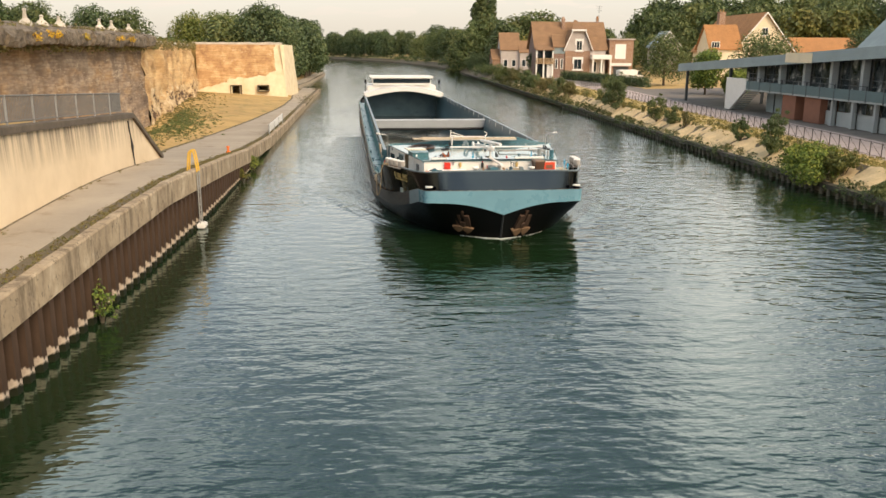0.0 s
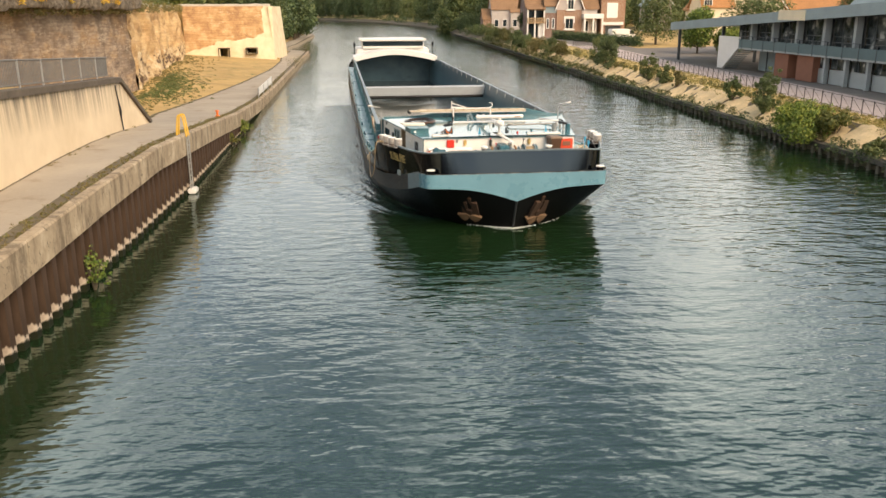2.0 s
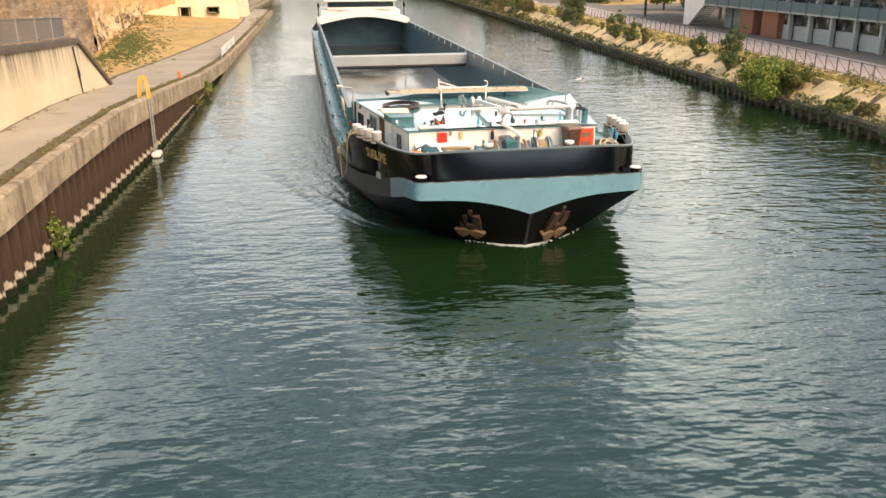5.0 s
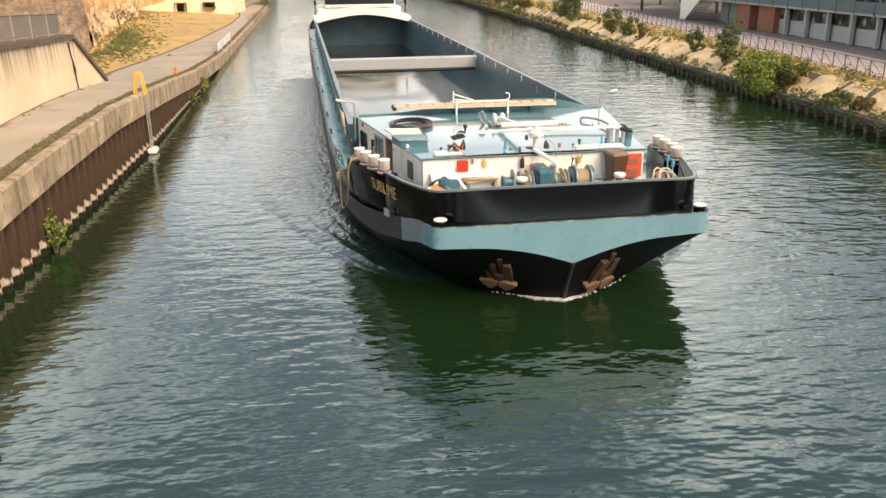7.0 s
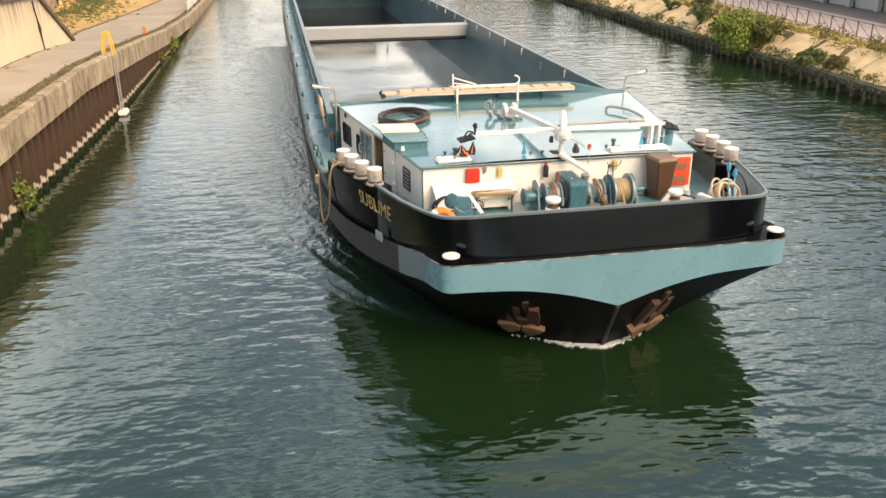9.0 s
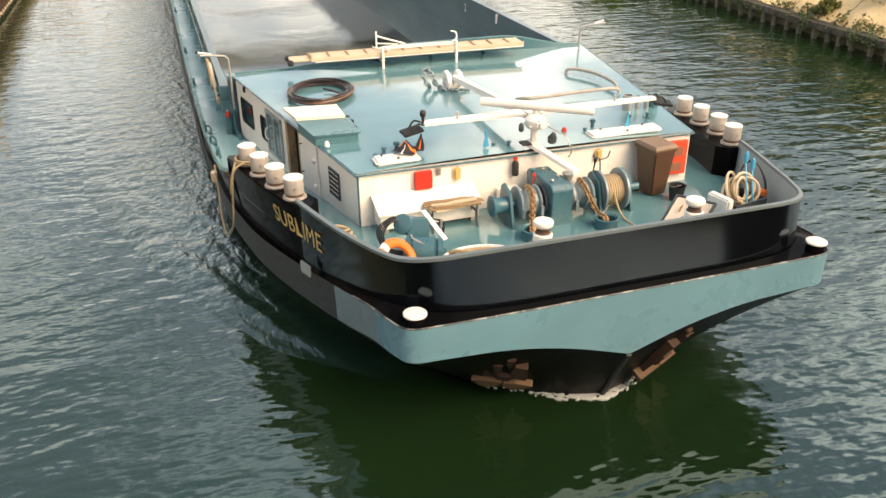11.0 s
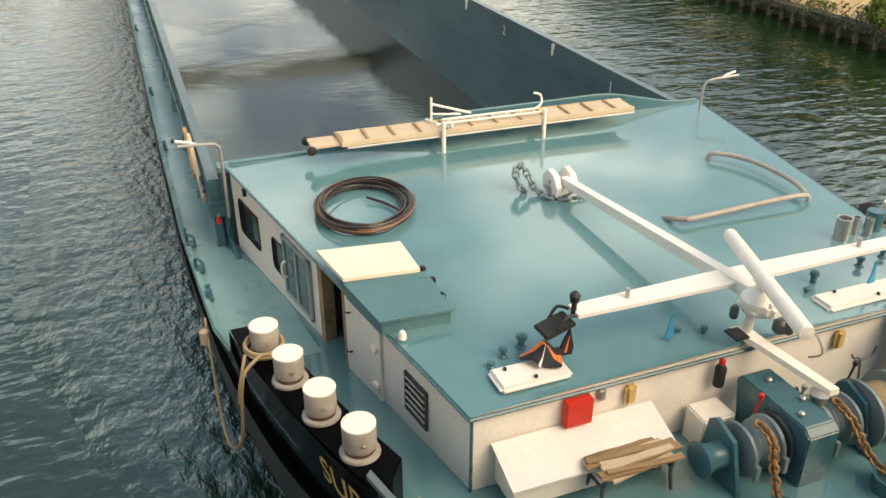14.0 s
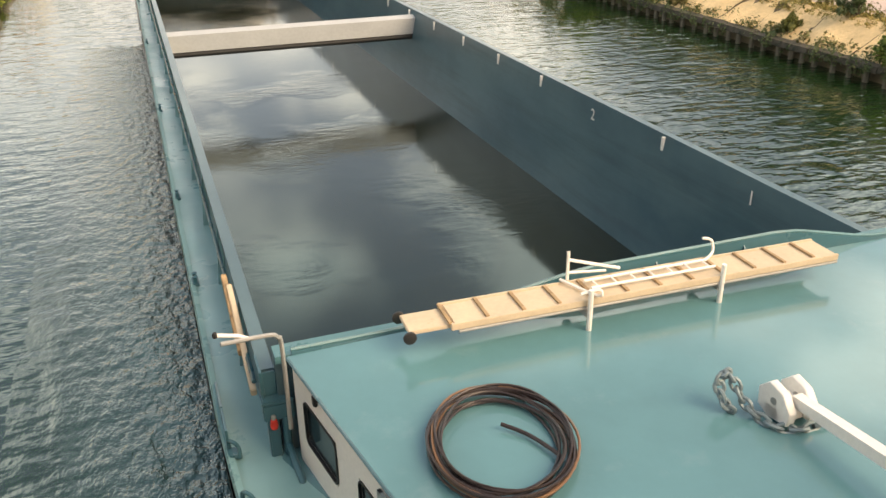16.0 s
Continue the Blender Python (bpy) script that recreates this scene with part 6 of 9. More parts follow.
def build_houses():
    g = 2.9
    h = thing("house", "brick and roughcast house with half-hipped brown tiled gables", "house", "houses beyond the hedge")
    # front gable with a clipped top
    face = [(38.9, g), (44.4, g), (44.4, 9.5), (42.9, 12.9), (40.4, 12.9), (38.9, 9.5)]
    part("wall", prism(B(), face, 184, 192, "y"), M["brick"], h, smooth=0)
    part("upper_wall", prism(B(), [(38.85, 8.7), (44.45, 8.7), (44.45, 9.5), (42.9, 12.88), (40.4, 12.88), (38.85, 9.5)], 183.95, 183.99, "y"), M["pebble"], h, "pale roughcast gable", smooth=0)
    for a, b in (((38.4, 8.6), (40.3, 13.0)), ((44.9, 8.6), (43.0, 13.0))):
        bm = B()
        prism(bm, [a, b, (b[0], b[1] + .2), (a[0], a[1] + .25)], 183.3, 191, "y")
        part("roof", bm, M["tile_brown"], h, smooth=0)
        bm = B()
        prism(bm, [(a[0], a[1] - .12), (b[0], b[1] - .12), (b[0], b[1] + .28), (a[0], a[1] + .3)], 183.2, 183.29, "y")
        part("bargeboard", bm, M["white"], h, smooth=0)
    bm = B()
    loft(bm, [[(40.1, 183.3, 13.0), (43.2, 183.3, 13.0), (43.2, 183.3, 13.2), (40.1, 183.3, 13.2)], [(41.4, 188, 15.2), (41.9, 188, 15.2), (41.9, 188, 15.4), (41.4, 188, 15.4)]], True, True, True)
    part("roof", clean(bm), M["tile_brown"], h, smooth=0)
    bm = B()
    box(bm, 40.0, 43.3, 183.2, 183.29, 12.9, 13.25)
    part("bargeboard", bm, M["white"], h, smooth=0)
    gable_block(h, 32.6, 48.2, 185.5, 195, g, 9.6, 14.9, "brick_dull_shaded", "tile_brown", "x", over=0.5)
    # shaded brick return with a slate band, and a white veranda with a wooden balcony beside it
    bm = B()
    box(bm, 36.4, 38.88, 184.3, 186, g, 8.1)
    # darker brick puts the shade of this recessed side into its colour
    part("return_wall", bm, M["brick_dull_shaded"], h, smooth=0)
    bm = B()
    box(bm, 36.3, 38.88, 184.2, 186, 8.1, 9.7)
    part("slate_band", bm, M["school"], h, smooth=0)
    bm = B()
    prism(bm, [(183.9, 9.4), (186.6, 12.2), (186.6, 12.4), (183.9, 9.6)], 36.1, 38.95, "x")
    part("roof", bm, M["tile_brown"], h, smooth=0)
    for x, z1 in ((32.5, 8.9), (34.1, 8.9), (36.1, 8.6)):
        bm = B()
        box(bm, x - .16, x + .16, 183.7, 184.0, g, z1, .03)
        part("veranda_post", bm, M["white"], h)
    bm = B()
    box(bm, 32.3, 36.3, 183.6, 185.5, 5.9, 6.1)
    for k in range(14):
        box(bm, 32.35 + k * .3, 32.53 + k * .3, 183.6, 183.66, 6.1, 7.0)
    box(bm, 32.3, 36.3, 183.56, 183.72, 7.0, 7.1)
    part("balcony", bm, M["wood"], h, "brown wooden balcony", smooth=0)
    bm = B()
    prism(bm, [(183.3, 8.8), (185.6, 9.7), (185.6, 9.85), (183.3, 8.95)], 32.2, 36.4, "x")
    part("veranda_roof", bm, M["tile_brown"], h, smooth=0)
    bm = B()
    box(bm, 35.0, 36.38, 184.4, 185.4, g, 5.9)
    part("veranda_wall", bm, M["white"], h, smooth=0)
    bm = B()
    box(bm, 32.5, 36.2, 185.36, 185.46, g + .2, 8.6)
    part("veranda_glass", bm, M["glass"], h, smooth=0)
    bm = B()
    tube(bm, [(47.6, 190.5, 14.6), (47.6, 190.5, 18.6)], .04, 5)
    for z in (17.6, 18.1, 18.5):
        tube(bm, [(47.0, 190.5, z), (48.2, 190.5, z)], .03, 5)
    part("aerial", bm, M["frame"], h)
    gable_block(h, 44.6, 48.0, 184.6, 188, g, 9.2, 11.6, "pebble", "tile_brown", "x", over=0.3)
    chimney(h, 39.2, 189.0, 12, 15.4)
    chimney(h, 47.2, 190.2, 13, 15.6, 0.5)
    for x, z, w, hh in ((41.9, 8.9, 1.2, 1.9), (41.7, 4.8, 1.7, 2.1)):
        window(h, Matrix.Translation((x, 183.90, z)), w, hh, 1, "white")
    for x in (37.0, 38.2):
        window(h, Matrix.Translation((x, 184.25, 4.9)), 0.45, 2.0, 0)
    for x in (45.6, 47.2):
        window(h, Matrix.Translation((x, 184.55, 4.2)), 0.9, 2.2, 0)
    bm = B()
    box(bm, 44.4, 48.8, 181.8, 184.55, 6.9, 7.9, .05)
    part("porch", bm, M["white"], h, "white porch parapet")
    for x in (44.5, 46.4, 48.4):
        bm = B()
        box(bm, x, x + .35, 181.9, 182.25, g, 6.9, .03)
        part("porch_post", bm, M["white"], h)
    w = thing("house", "flat-roofed brick annex with a garage door", "house", "houses beyond the hedge")
    bm = B()
    box(bm, 48.9, 54.3, 184.8, 194, g, 11.1)
    part("wall", bm, M["brick"], w, smooth=0)
    bm = B()
    box(bm, 48.7, 54.6, 184.5, 194.2, 11.1, 11.4)
    part("roof", bm, M["pebble"], w, smooth=0)
    bm = B()
    box(bm, 50.0, 53.4, 184.7, 184.78, g, 5.3)
    part("garage_door", bm, M["frame"], w, smooth=0)
    bm = B()
    box(bm, 49.3, 53.8, 184.0, 184.78, 5.5, 6.1)
    part("lintel", bm, M["white"], w, smooth=0)
    bm = B()
    box(bm, 50.2, 52.6, 184.70, 184.78, 7.0, 10.2)
    # plain white panel added in place of the annex's large window
    part("shutter", bm, M["white"], w, "large window shown as a plain white panel", smooth=0)
    s = thing("house", "narrow house with brown tiled roofs and a lean-to", "house", "houses beyond the hedge")
    gable_block(s, 32.8, 38.2, 245, 253, 2.4, 9.1, 13.7, "pebble", "tile_brown", "x", over=0.3)
    gable_block(s, 38.2, 42.6, 244, 250, 2.4, 8.3, 11.4, "pebble", "tile_brown", "x", over=0.25)
    gable_block(s, 30.4, 32.8, 245.5, 252, 2.4, 6.2, 9.0, "brick", "tile_brown", "x", over=0.25)
    for x, y, z in ((34.2, 244.95, 4.2), (36.6, 244.95, 4.2), (39.4, 243.95, 4.2), (41.3, 243.95, 4.2)):
        window(s, Matrix.Translation((x, y, z)), 1.1, 1.9, 0)
    o = thing("house", "house with steep orange tiled roof and white bargeboards", "house", "houses beyond the hedge")
    gable_block(o, 72.0, 84.2, 172, 196, 3.6, 9.2, 16.5, "plaster", "tile", "y", over=0.6, trim="white")
    gable_block(o, 66.2, 72.6, 170.5, 178, 3.6, 9.5, 14.0, "plaster", "tile", "x", over=0.4)
    chimney(o, 70.2, 176, 12, 16.6, 1.3)
    for x, z in ((78.1, 12.0), (75.5, 6.0), (80.2, 6.0)):
        window(o, Matrix.Translation((x, 171.9, z)), 1.2, 1.5, 1)
    window(o, Matrix.Translation((67.2, 170.4, 9.0)), 1.6, 1.6, 2)
    r = thing("house", "brick gabled house with slate-grey roof", "house", "houses beyond the hedge")
    gable_block(r, 84.5, 96.0, 138, 148, 3.0, 9.0, 15.0, "brick_dull_shaded", "school", "y", over=0.5, trim="white")
    chimney(r, 89.0, 140, 12, 15.8, 1.1)
    q = thing("house", "low house with pale orange tiled roof", "house", "houses beyond the hedge")
    gable_block(q, 88, 106, 176, 186, 3.2, 8.4, 11.6, "pebble", "tile", "x", over=0.5)
    t = thing("house", "small grey gabled house among the trees", "house", "houses beyond the hedge")
    gable_block(t, 66.0, 72.0, 205, 212, 3.6, 10.0, 13.4, "pebble", "school", "y", over=0.4, trim="white")
    # hedge, van, garden trees
    hd = thing("hedge", "long clipped dark green garden hedge", "hedge")
    rng = random.Random(77)
    bm = B()
    blobs = []
    a, b = Vector((37.2, 178.0)), Vector((45.4, 145.0))
    for k in range(46):
        p = a + (b - a) * (k / 45)
        for z in (0.4, 0.9, 1.3):
            blobs.append((p.x + rng.uniform(-.2, .2), p.y, land_z(p.x, p.y) + z, 0.7))
    leaf_cloud(bm, blobs, 12000, 0.24, rng, 0.95)
    part("leaves", bm, M["leaf"], hd, smooth=0)
    v = thing("van", "white delivery van parked beside the house", "van")
    bm = B()
    prism(bm, [(0, .35), (4.6, .35), (4.6, 1.0), (4.25, 1.25), (3.7, 1.95), (3.3, 2.1), (.15, 2.1), (0, 1.9)], -0.95, 0.95, "y")
    bmesh.ops.bevel(bm, geom=bm.edges, offset=0.08, segments=2, affect="EDGES")
    part("body", bm, M["white"], v)
    bm = B()
    prism(bm, [(3.72, 1.25), (4.2, 1.28), (3.72, 1.9), (3.4, 1.9), (3.3, 1.25)], -0.97, 0.97, "y")
    part("side_window", bm, M["glass"], v, smooth=0)
    for x in (0.9, 3.7):
        for yy in (-.9, .9):
            bm = B()
            lathe(bm, [(0.36, -.1), (0.36, .1)], 16, (x, yy, .36), Matrix.Rotation(radians(90), 3, "X"))
            part("wheel", bm, M["rubber"], v)
    v.matrix_basis = Matrix.Translation((45.6, 165, land_z(45.6, 165))) @ Matrix.Rotation(0.12, 4, "Z") @ Matrix.Scale(1.12, 4)
    for i, (x, y, hh, ww, kind, lab) in enumerate(((50.0, 150.0, 9.2, 8.4, "leaf_mid", "green and yellowing garden tree beside the road"), (48.2, 125.0, 7.0, 4.8, "leaf_bright", "rounded bright green garden tree"),
                                                   (51.5, 122.0, 3.6, 4.0, "leaf_bright", "round green shrub tree"), (57.0, 125.0, 9.0, 9.5, "leaf_mid", "broad olive-brown tree behind the school"),
                                                   (84.0, 128.0, 7.2, 6.0, "leaf_bright", "bright green tree behind the school"), (92.0, 124.0, 9.0, 8.0, "leaf_yellow", "yellowing tree behind the school"),
                                                   (56.8, 118.0, 3.6, 2.6, "leaf_yellow", "yellow shrub beside the canopy"), (34.5, 192.0, 6.5, 5.0, "leaf", "dark green shrub tree by the house"),
                                                   (96.0, 165.0, 9.0, 9.0, "leaf", "dark tree behind the houses"))):
        tr = tree("tree", lab, hh, ww, 400 + i, M[kind], 5500, 0.27, 0.12)
        tr.matrix_basis = Matrix.Translation((x, y, land_z(x, y) - .1))


def build_school():
    """A two-storey building along the road, with a balcony and a roof that rises towards one end."""
    sc = thing("school_building", "long two-storey building with blue-grey balcony and rising flat roof", "building")
    X, Y0, Y1, g = 40.4, 40.0, 97.5, 2.05

    def rt(y):
        return 7.07 + (113.9 - y) * 2.21 / 48.2
    bm = B()
    prism(bm, [(Y0 - 2, rt(Y0 - 2) - 1.0), (115, rt(115) - 1.02), (115, rt(115)), (Y0 - 2, rt(Y0 - 2))], X - 0.1, X + 0.35, "x")
    part("fascia", bm, M["school"], sc, "blue-grey roof fascia", 0)
    bm = B()
    prism(bm, [(Y0 - 2, rt(Y0 - 2) - .55), (115, rt(115) - .55), (115, rt(115) - .15), (Y0 - 2, rt(Y0 - 2) - .15)], X + 0.35, X + 14, "x")
    part("roof", bm, M["school"], sc, smooth=0)
    bm = B()
    box(bm, X - .14, X - .105, 78.0, 83.4, rt(81) - 0.92, rt(81) + .03)
    part("fascia_panel", bm, M["plaster"], sc, "cream replacement panel in the fascia", 0)
    bm = B()
    box(bm, X + 3.0, X + 13.5, Y0, Y1 - 4, g, 4.5)
    part("ground_floor_core", bm, M["school_pale"], sc, smooth=0)
    bm = B()
    prism(bm, [(Y0, 4.5), (Y1 - .5, 4.5), (Y1 - .5, rt(Y1) - .6), (Y0, rt(Y0) - .6)], X + 1.9, X + 13.5, "x")
    part("upper_floor_core", bm, M["frame"], sc, smooth=0)
    bm = B()
    box(bm, X, X + 3.0, Y0, Y1 - 2, 4.45, 4.72)
    part("balcony_slab", bm, M["school_pale"], sc, smooth=0)
    y = Y0
    while y < 92:
        bm = B()
        box(bm, X - .04, X + .02, y + .03, y + 2.55, 4.62, 5.5)
        part("balcony_panel", bm, M["balcony"], sc, smooth=0)
        bm = B()
        box(bm, X - .07, X + .03, y - .04, y + .03, 4.5, 5.85)
        part("balcony_post", bm, M["frame"], sc, smooth=0)
        y += 2.58
    bm = B()
    tube(bm, [(X, Y0, 5.85), (X, 92, 5.85)], .03, 6)
    part("balcony_rail", bm, M["frame"], sc)
    # columns and glazing bays of the upper floor
    y = Y0
    k = 0
    while y < Y1 - 2:
        top = rt(y) - .95
        bm = B()
        box(bm, X + .9, X + 1.5, y - .22, y + .22, 4.72, top)
        part("column", bm, M["school_pale"], sc, smooth=0)
        for j in range(3):
            w = 5.16 / 3 - .12
            bm = B()
            yy = y + .28 + j * (5.16 - .4) / 3
            box(bm, X + 1.84, X + 1.88, yy, yy + w - .05, 4.9, top - .1)
            pn = part("window", bm, M["pane"], sc, smooth=0)
            bm = B()
            box(bm, X + 1.78, X + 1.84, yy - .05, yy + .03, 4.75, top)
            part("frame", bm, M["frame"], pn, smooth=0)
            bm = B()
            box(bm, X + 1.78, X + 1.84, yy + .03, yy + w, 6.2, 6.28)
            part("glazing_bar", bm, M["frame"], pn, smooth=0)
        y += 5.16
        k += 1
    # ground floor bays
    y = Y0
    while y < 76:
        bm = B()
        box(bm, X + .4, X + .75, y - .16, y + .16, g, 4.5)
        part("column", bm, M["school_pale"], sc, smooth=0)
        bm = B()
        box(bm, X + .9, X + 1.0, y + .16, y + 3.3, g, 3.35)
        part("infill_panel", bm, M["school_pale"], sc, smooth=0)
        bm = B()
        box(bm, X + 1.0, X + 1.04, y + .16, y + 3.3, 3.4, 4.45)
        pn = part("window", bm, M["pane"], sc, smooth=0)
        for f in (0.33, .66):
            bm = B()
            box(bm, X + .96, X + 1.0, y + .16 + 3.1 * f, y + .24 + 3.1 * f, 3.35, 4.45)
            part("glazing_bar", bm, M["frame"], pn, smooth=0)
        y += 3.45
    for y0, y1 in ((76.3, 79.4), (81.2, 84.0)):
        bm = B()
        box(bm, X + .3, X + 2.9, y0, y1, g, 4.45)
        part("brick_pier", bm, M["school_brick"], sc, smooth=0)
    bm = B()
    box(bm, X + 2.6, X + 3.0, 84, 92.5, g, 4.45)
    part("grey_wall", bm, M["school"], sc, smooth=0)
    for y in (86.5, 88.5, 90.5):
        bm = B()
        box(bm, X + 2.5, X + 2.58, y, y + .12, g, 4.45)
        part("grey_wall_post", bm, M["frame"], sc, smooth=0)
    bm = B()
    prism(bm, [(97.9, 2.05), (96.4, 2.05), (92.4, 4.5), (92.4, 5.72), (97.9, 5.72)], X - .1, X + .15, "x")
    part("stair_panel", bm, M["white"], sc, "white stair screen cut to a slant", 0)
    for k in range(10):
        bm = B()
        box(bm, X + .3, X + 1.8, 96.6 - k * .42, 97.0 - k * .42, g + k * .24, g + .08 + k * .24)
        part("step", bm, M["school"], sc, smooth=0)
    for y in (113.2, 98.6):
        bm = B()
        box(bm, X + .5, X + .8, y - .16, y + .16, g - .05, rt(y) - .95)
        part("canopy_column", bm, M["frame"], sc, smooth=0)
    for y in (106.0,):
        bm = B()
        box(bm, X + 8, X + 8.3, y - .16, y + .16, g - .05, rt(y) - .5)
        part("canopy_column", bm, M["frame"], sc, smooth=0)


def pane_material():
    """Window glass with a dim room and pale reflections painted into its colour."""
    m = Mat("window_painted_reflections")
    f = m.noise(0.9, 2.0)
    col = m.ramp(f, [(0.42, (0.02, 0.028, 0.03)), (0.58, (0.10, 0.11, 0.11)), (0.66, (0.42, 0.42, 0.40))])
    return m.out(col, 0.08)


M["mossy"] = surface("mossy_concrete", (0.075, 0.062, 0.045), 0.9, 0.5, 0.9, 8.0, 0.4, 0.02, dirt=(0.02, 0.022, 0.012), dirt_amount=0.6)
M["pane"] = pane_material()
M["balcony"] = surface("dark_teal_panel", (0.075, 0.13, 0.14), 0.5, 0.2, 0.6, 8.0, 0.1, 0.005)
M["fence"] = surface("dark_fence_paint", (0.07, 0.05, 0.045), 0.6, 0.2, 1.0, 10.0, 0.1, 0.005)
M["pale_pile"] = surface("weathered_pile", (0.13, 0.11, 0.08), 0.85, 0.4, 1.5, 10.0, 0.3, 0.01)

# ---------------------------------------------------------------- fittings of the barge
ALONG, OUT = Vector((-0.1794, 0.9838, 0)), Vector((-0.9838, -0.1794, 0))
WALL_L = Matrix(((ALONG.x, OUT.x, 0, -3.38), (ALONG.y, OUT.y, 0, 3.6), (0, 0, 1, 0), (0, 0, 0, 1)))


def wall_left(ship):
    """The port cabin wall with its windows and open doorway; its space has x aft along the wall, y outward."""
    def at(y):
        return (y - 3.6) * 1.0165
    holes = [(at(6.55), at(7.36), 1.95, 3.24), (at(8.68), at(9.14), 2.3, 2.86), (at(9.72), at(10.64), 2.28, 2.9)]
    end = 7.47
    xs = sorted({0, end, *[h[0] for h in holes], *[h[1] for h in holes]})

    def top(x):
        return 3.32 - 0.02 * x / end
    bm = B()
    for a, b in zip(xs, xs[1:]):
        h = [q for q in holes if q[0] <= a + 1e-6 and b <= q[1] + 1e-6]
        for z0, z1a, z1b in ([(1.6, h[0][2], h[0][2]), (h[0][3], top(a), top(b))] if h else [(1.6, top(a), top(b))]):
            prism(bm, [(a, z0), (b, z0), (b, z1b), (a, z1a)], -0.05, 0.0, "y")
    bmesh.ops.remove_doubles(bm, verts=bm.verts, dist=0.0005)
    w = part("cabin_wall", bm, M["cream"], ship, "white painted steel cabin wall", 20)
    w.matrix_basis = WALL_L
    for a, b, z0, z1 in holes[1:]:
        bm = B()
        box(bm, a + .02, b - .02, -0.04, -0.02, z0 + .02, z1 - .02)
        part("window", bm, M["glass"], w, "dark tinted window with rounded corners", 0)
        bm = B()
        r = 0.1
        ring = []
        for cx, cz, a0 in ((b - r, z1 - r, 0), (a + r, z1 - r, 90), (a + r, z0 + r, 180), (b - r, z0 + r, 270)):
            for k in range(5):
                t = radians(a0 + 22.5 * k)
                ring.append((cx + r * math.cos(t), cz + r * math.sin(t)))
        cx, cz = (a + b) / 2, (z0 + z1) / 2
        rings = [[(cx + (x - cx) * u, y, cz + (z - cz) * v) for x, z in ring] for u, v, y in ((1.02, 1.025, .002), (1.02, 1.025, .018), (.965, .96, .018), (.965, .96, -.02))]
        loft(bm, rings, True)
        part("window_frame", clean(bm), M["rubber"], w, smooth=30)
    bm = B()
    box(bm, at(10.2) - .04, at(10.2) + .04, .002, .05, 3.1, 3.24, .01)
    part("window_catch", bm, M["rubber"], w)
    # sliding glazed shutter, folded back on the wall
    a, b = at(7.62), at(8.6)
    bm = B()
    for q in ((a, a + .06), (b - .06, b), ((a + b) / 2 - .03, (a + b) / 2 + .03)):
        box(bm, q[0], q[1], 0.012, 0.05, 2.14, 3.14)
    for q in ((2.14, 2.2), (3.08, 3.14)):
        box(bm, a, b, 0.012, 0.05, *q)
    sh = part("sliding_door", bm, M["bul_in"], w, "grey-green sliding glazed door pushed open", 0)
    bm = B()
    box(bm, a + .05, b - .05, 0.02, 0.03, 2.19, 3.09)
    part("door_glass", bm, M["glass_teal"], sh, smooth=0)
    bm = B()
    tube(bm, smooth_line([(b - .12, .05, 2.46), (b - .12, .11, 2.50), (b - .12, .12, 2.6), (b - .12, .11, 2.70), (b - .12, .05, 2.74)], 3), .02, 7)
    part("handle", bm, M["white"], sh)
    # doorway lining: wooden jambs, dark room behind
    d0, d1 = holes[0][0], holes[0][1]
    bm = B()
    box(bm, d0 - .04, d0 + .04, -.14, 0.02, 1.95, 3.25)
    box(bm, d1 - .12, d1 + .02, -.16, 0.012, 1.95, 3.25)
    part("door_jamb", bm, M["wood"], w, "varnished brown door jambs", 0)
    bm = B()
    box(bm, d0 - .2, d1 + .2, -1.1, -1.05, 1.6, 3.2)
    box(bm, d0 - .2, d0 - .15, -1.1, -.16, 1.6, 3.2)
    box(bm, d1 + .15, d1 + .2, -1.1, -.16, 1.6, 3.2)
    part("companionway", bm, M["frame"], w, smooth=0)
    bm = B()
    box(bm, d0 - .05, d1 + .05, -.02, .03, 1.78, 1.96)
    part("door_sill", bm, M["rubber"], w, smooth=0)
    # white steel door, closed
    a, b = at(5.52), at(6.48)
    bm = B()
    box(bm, a, b, 0.004, 0.035, 2.0, 3.22, 0.012)
    dr = part("steel_door", bm, M["cream"], w, "closed white steel door with round dogs")
    for x, z in ((a + .12, 2.35), (a + .12, 2.9)):
        bm = B()
        lathe(bm, [(0.055, 0), (0.055, .04), (.03, .06), (0, .06)], 12, (x, .035, z), Matrix.Rotation(radians(-90), 3, "X"))
        part("hinge", bm, M["cream"], dr)
    for z in (2.45, 3.05):
        bm = B()
        tube(bm, [(b - .18, .04, z), (b - .18, .075, z), (b - .08, .075, z - .04)], .012, 6)
        part("handle", bm, M["rubber"], dr)
    # louvre
    a, b = at(4.46), at(4.95)
    bm = B()
    for q in ((a, a + .03), (b - .03, b)):
        box(bm, q[0], q[1], 0.003, 0.03, 2.48, 3.02)
    box(bm, a, b, 0.003, .03, 2.48, 2.51)
    box(bm, a, b, 0.003, .03, 2.99, 3.02)
    lv = part("louvre", bm, M["frame"], w, "louvred vent in a dark frame", 0)
    for k in range(5):
        bm = B()
        box(bm, a + .03, b - .03, -.03, .03, -.004, .004, 0, Matrix.Translation((0, 0.014, 2.56 + k * .095)) @ Matrix.Rotation(radians(35), 4, "X"))
        part("slat", bm, M["cream"], lv, smooth=0)
    bm = B()
    box(bm, a + .02, b - .02, -.045, -.03 + .032, 2.5, 3.0)
    part("louvre_back", bm, M["rubber"], lv, smooth=0)


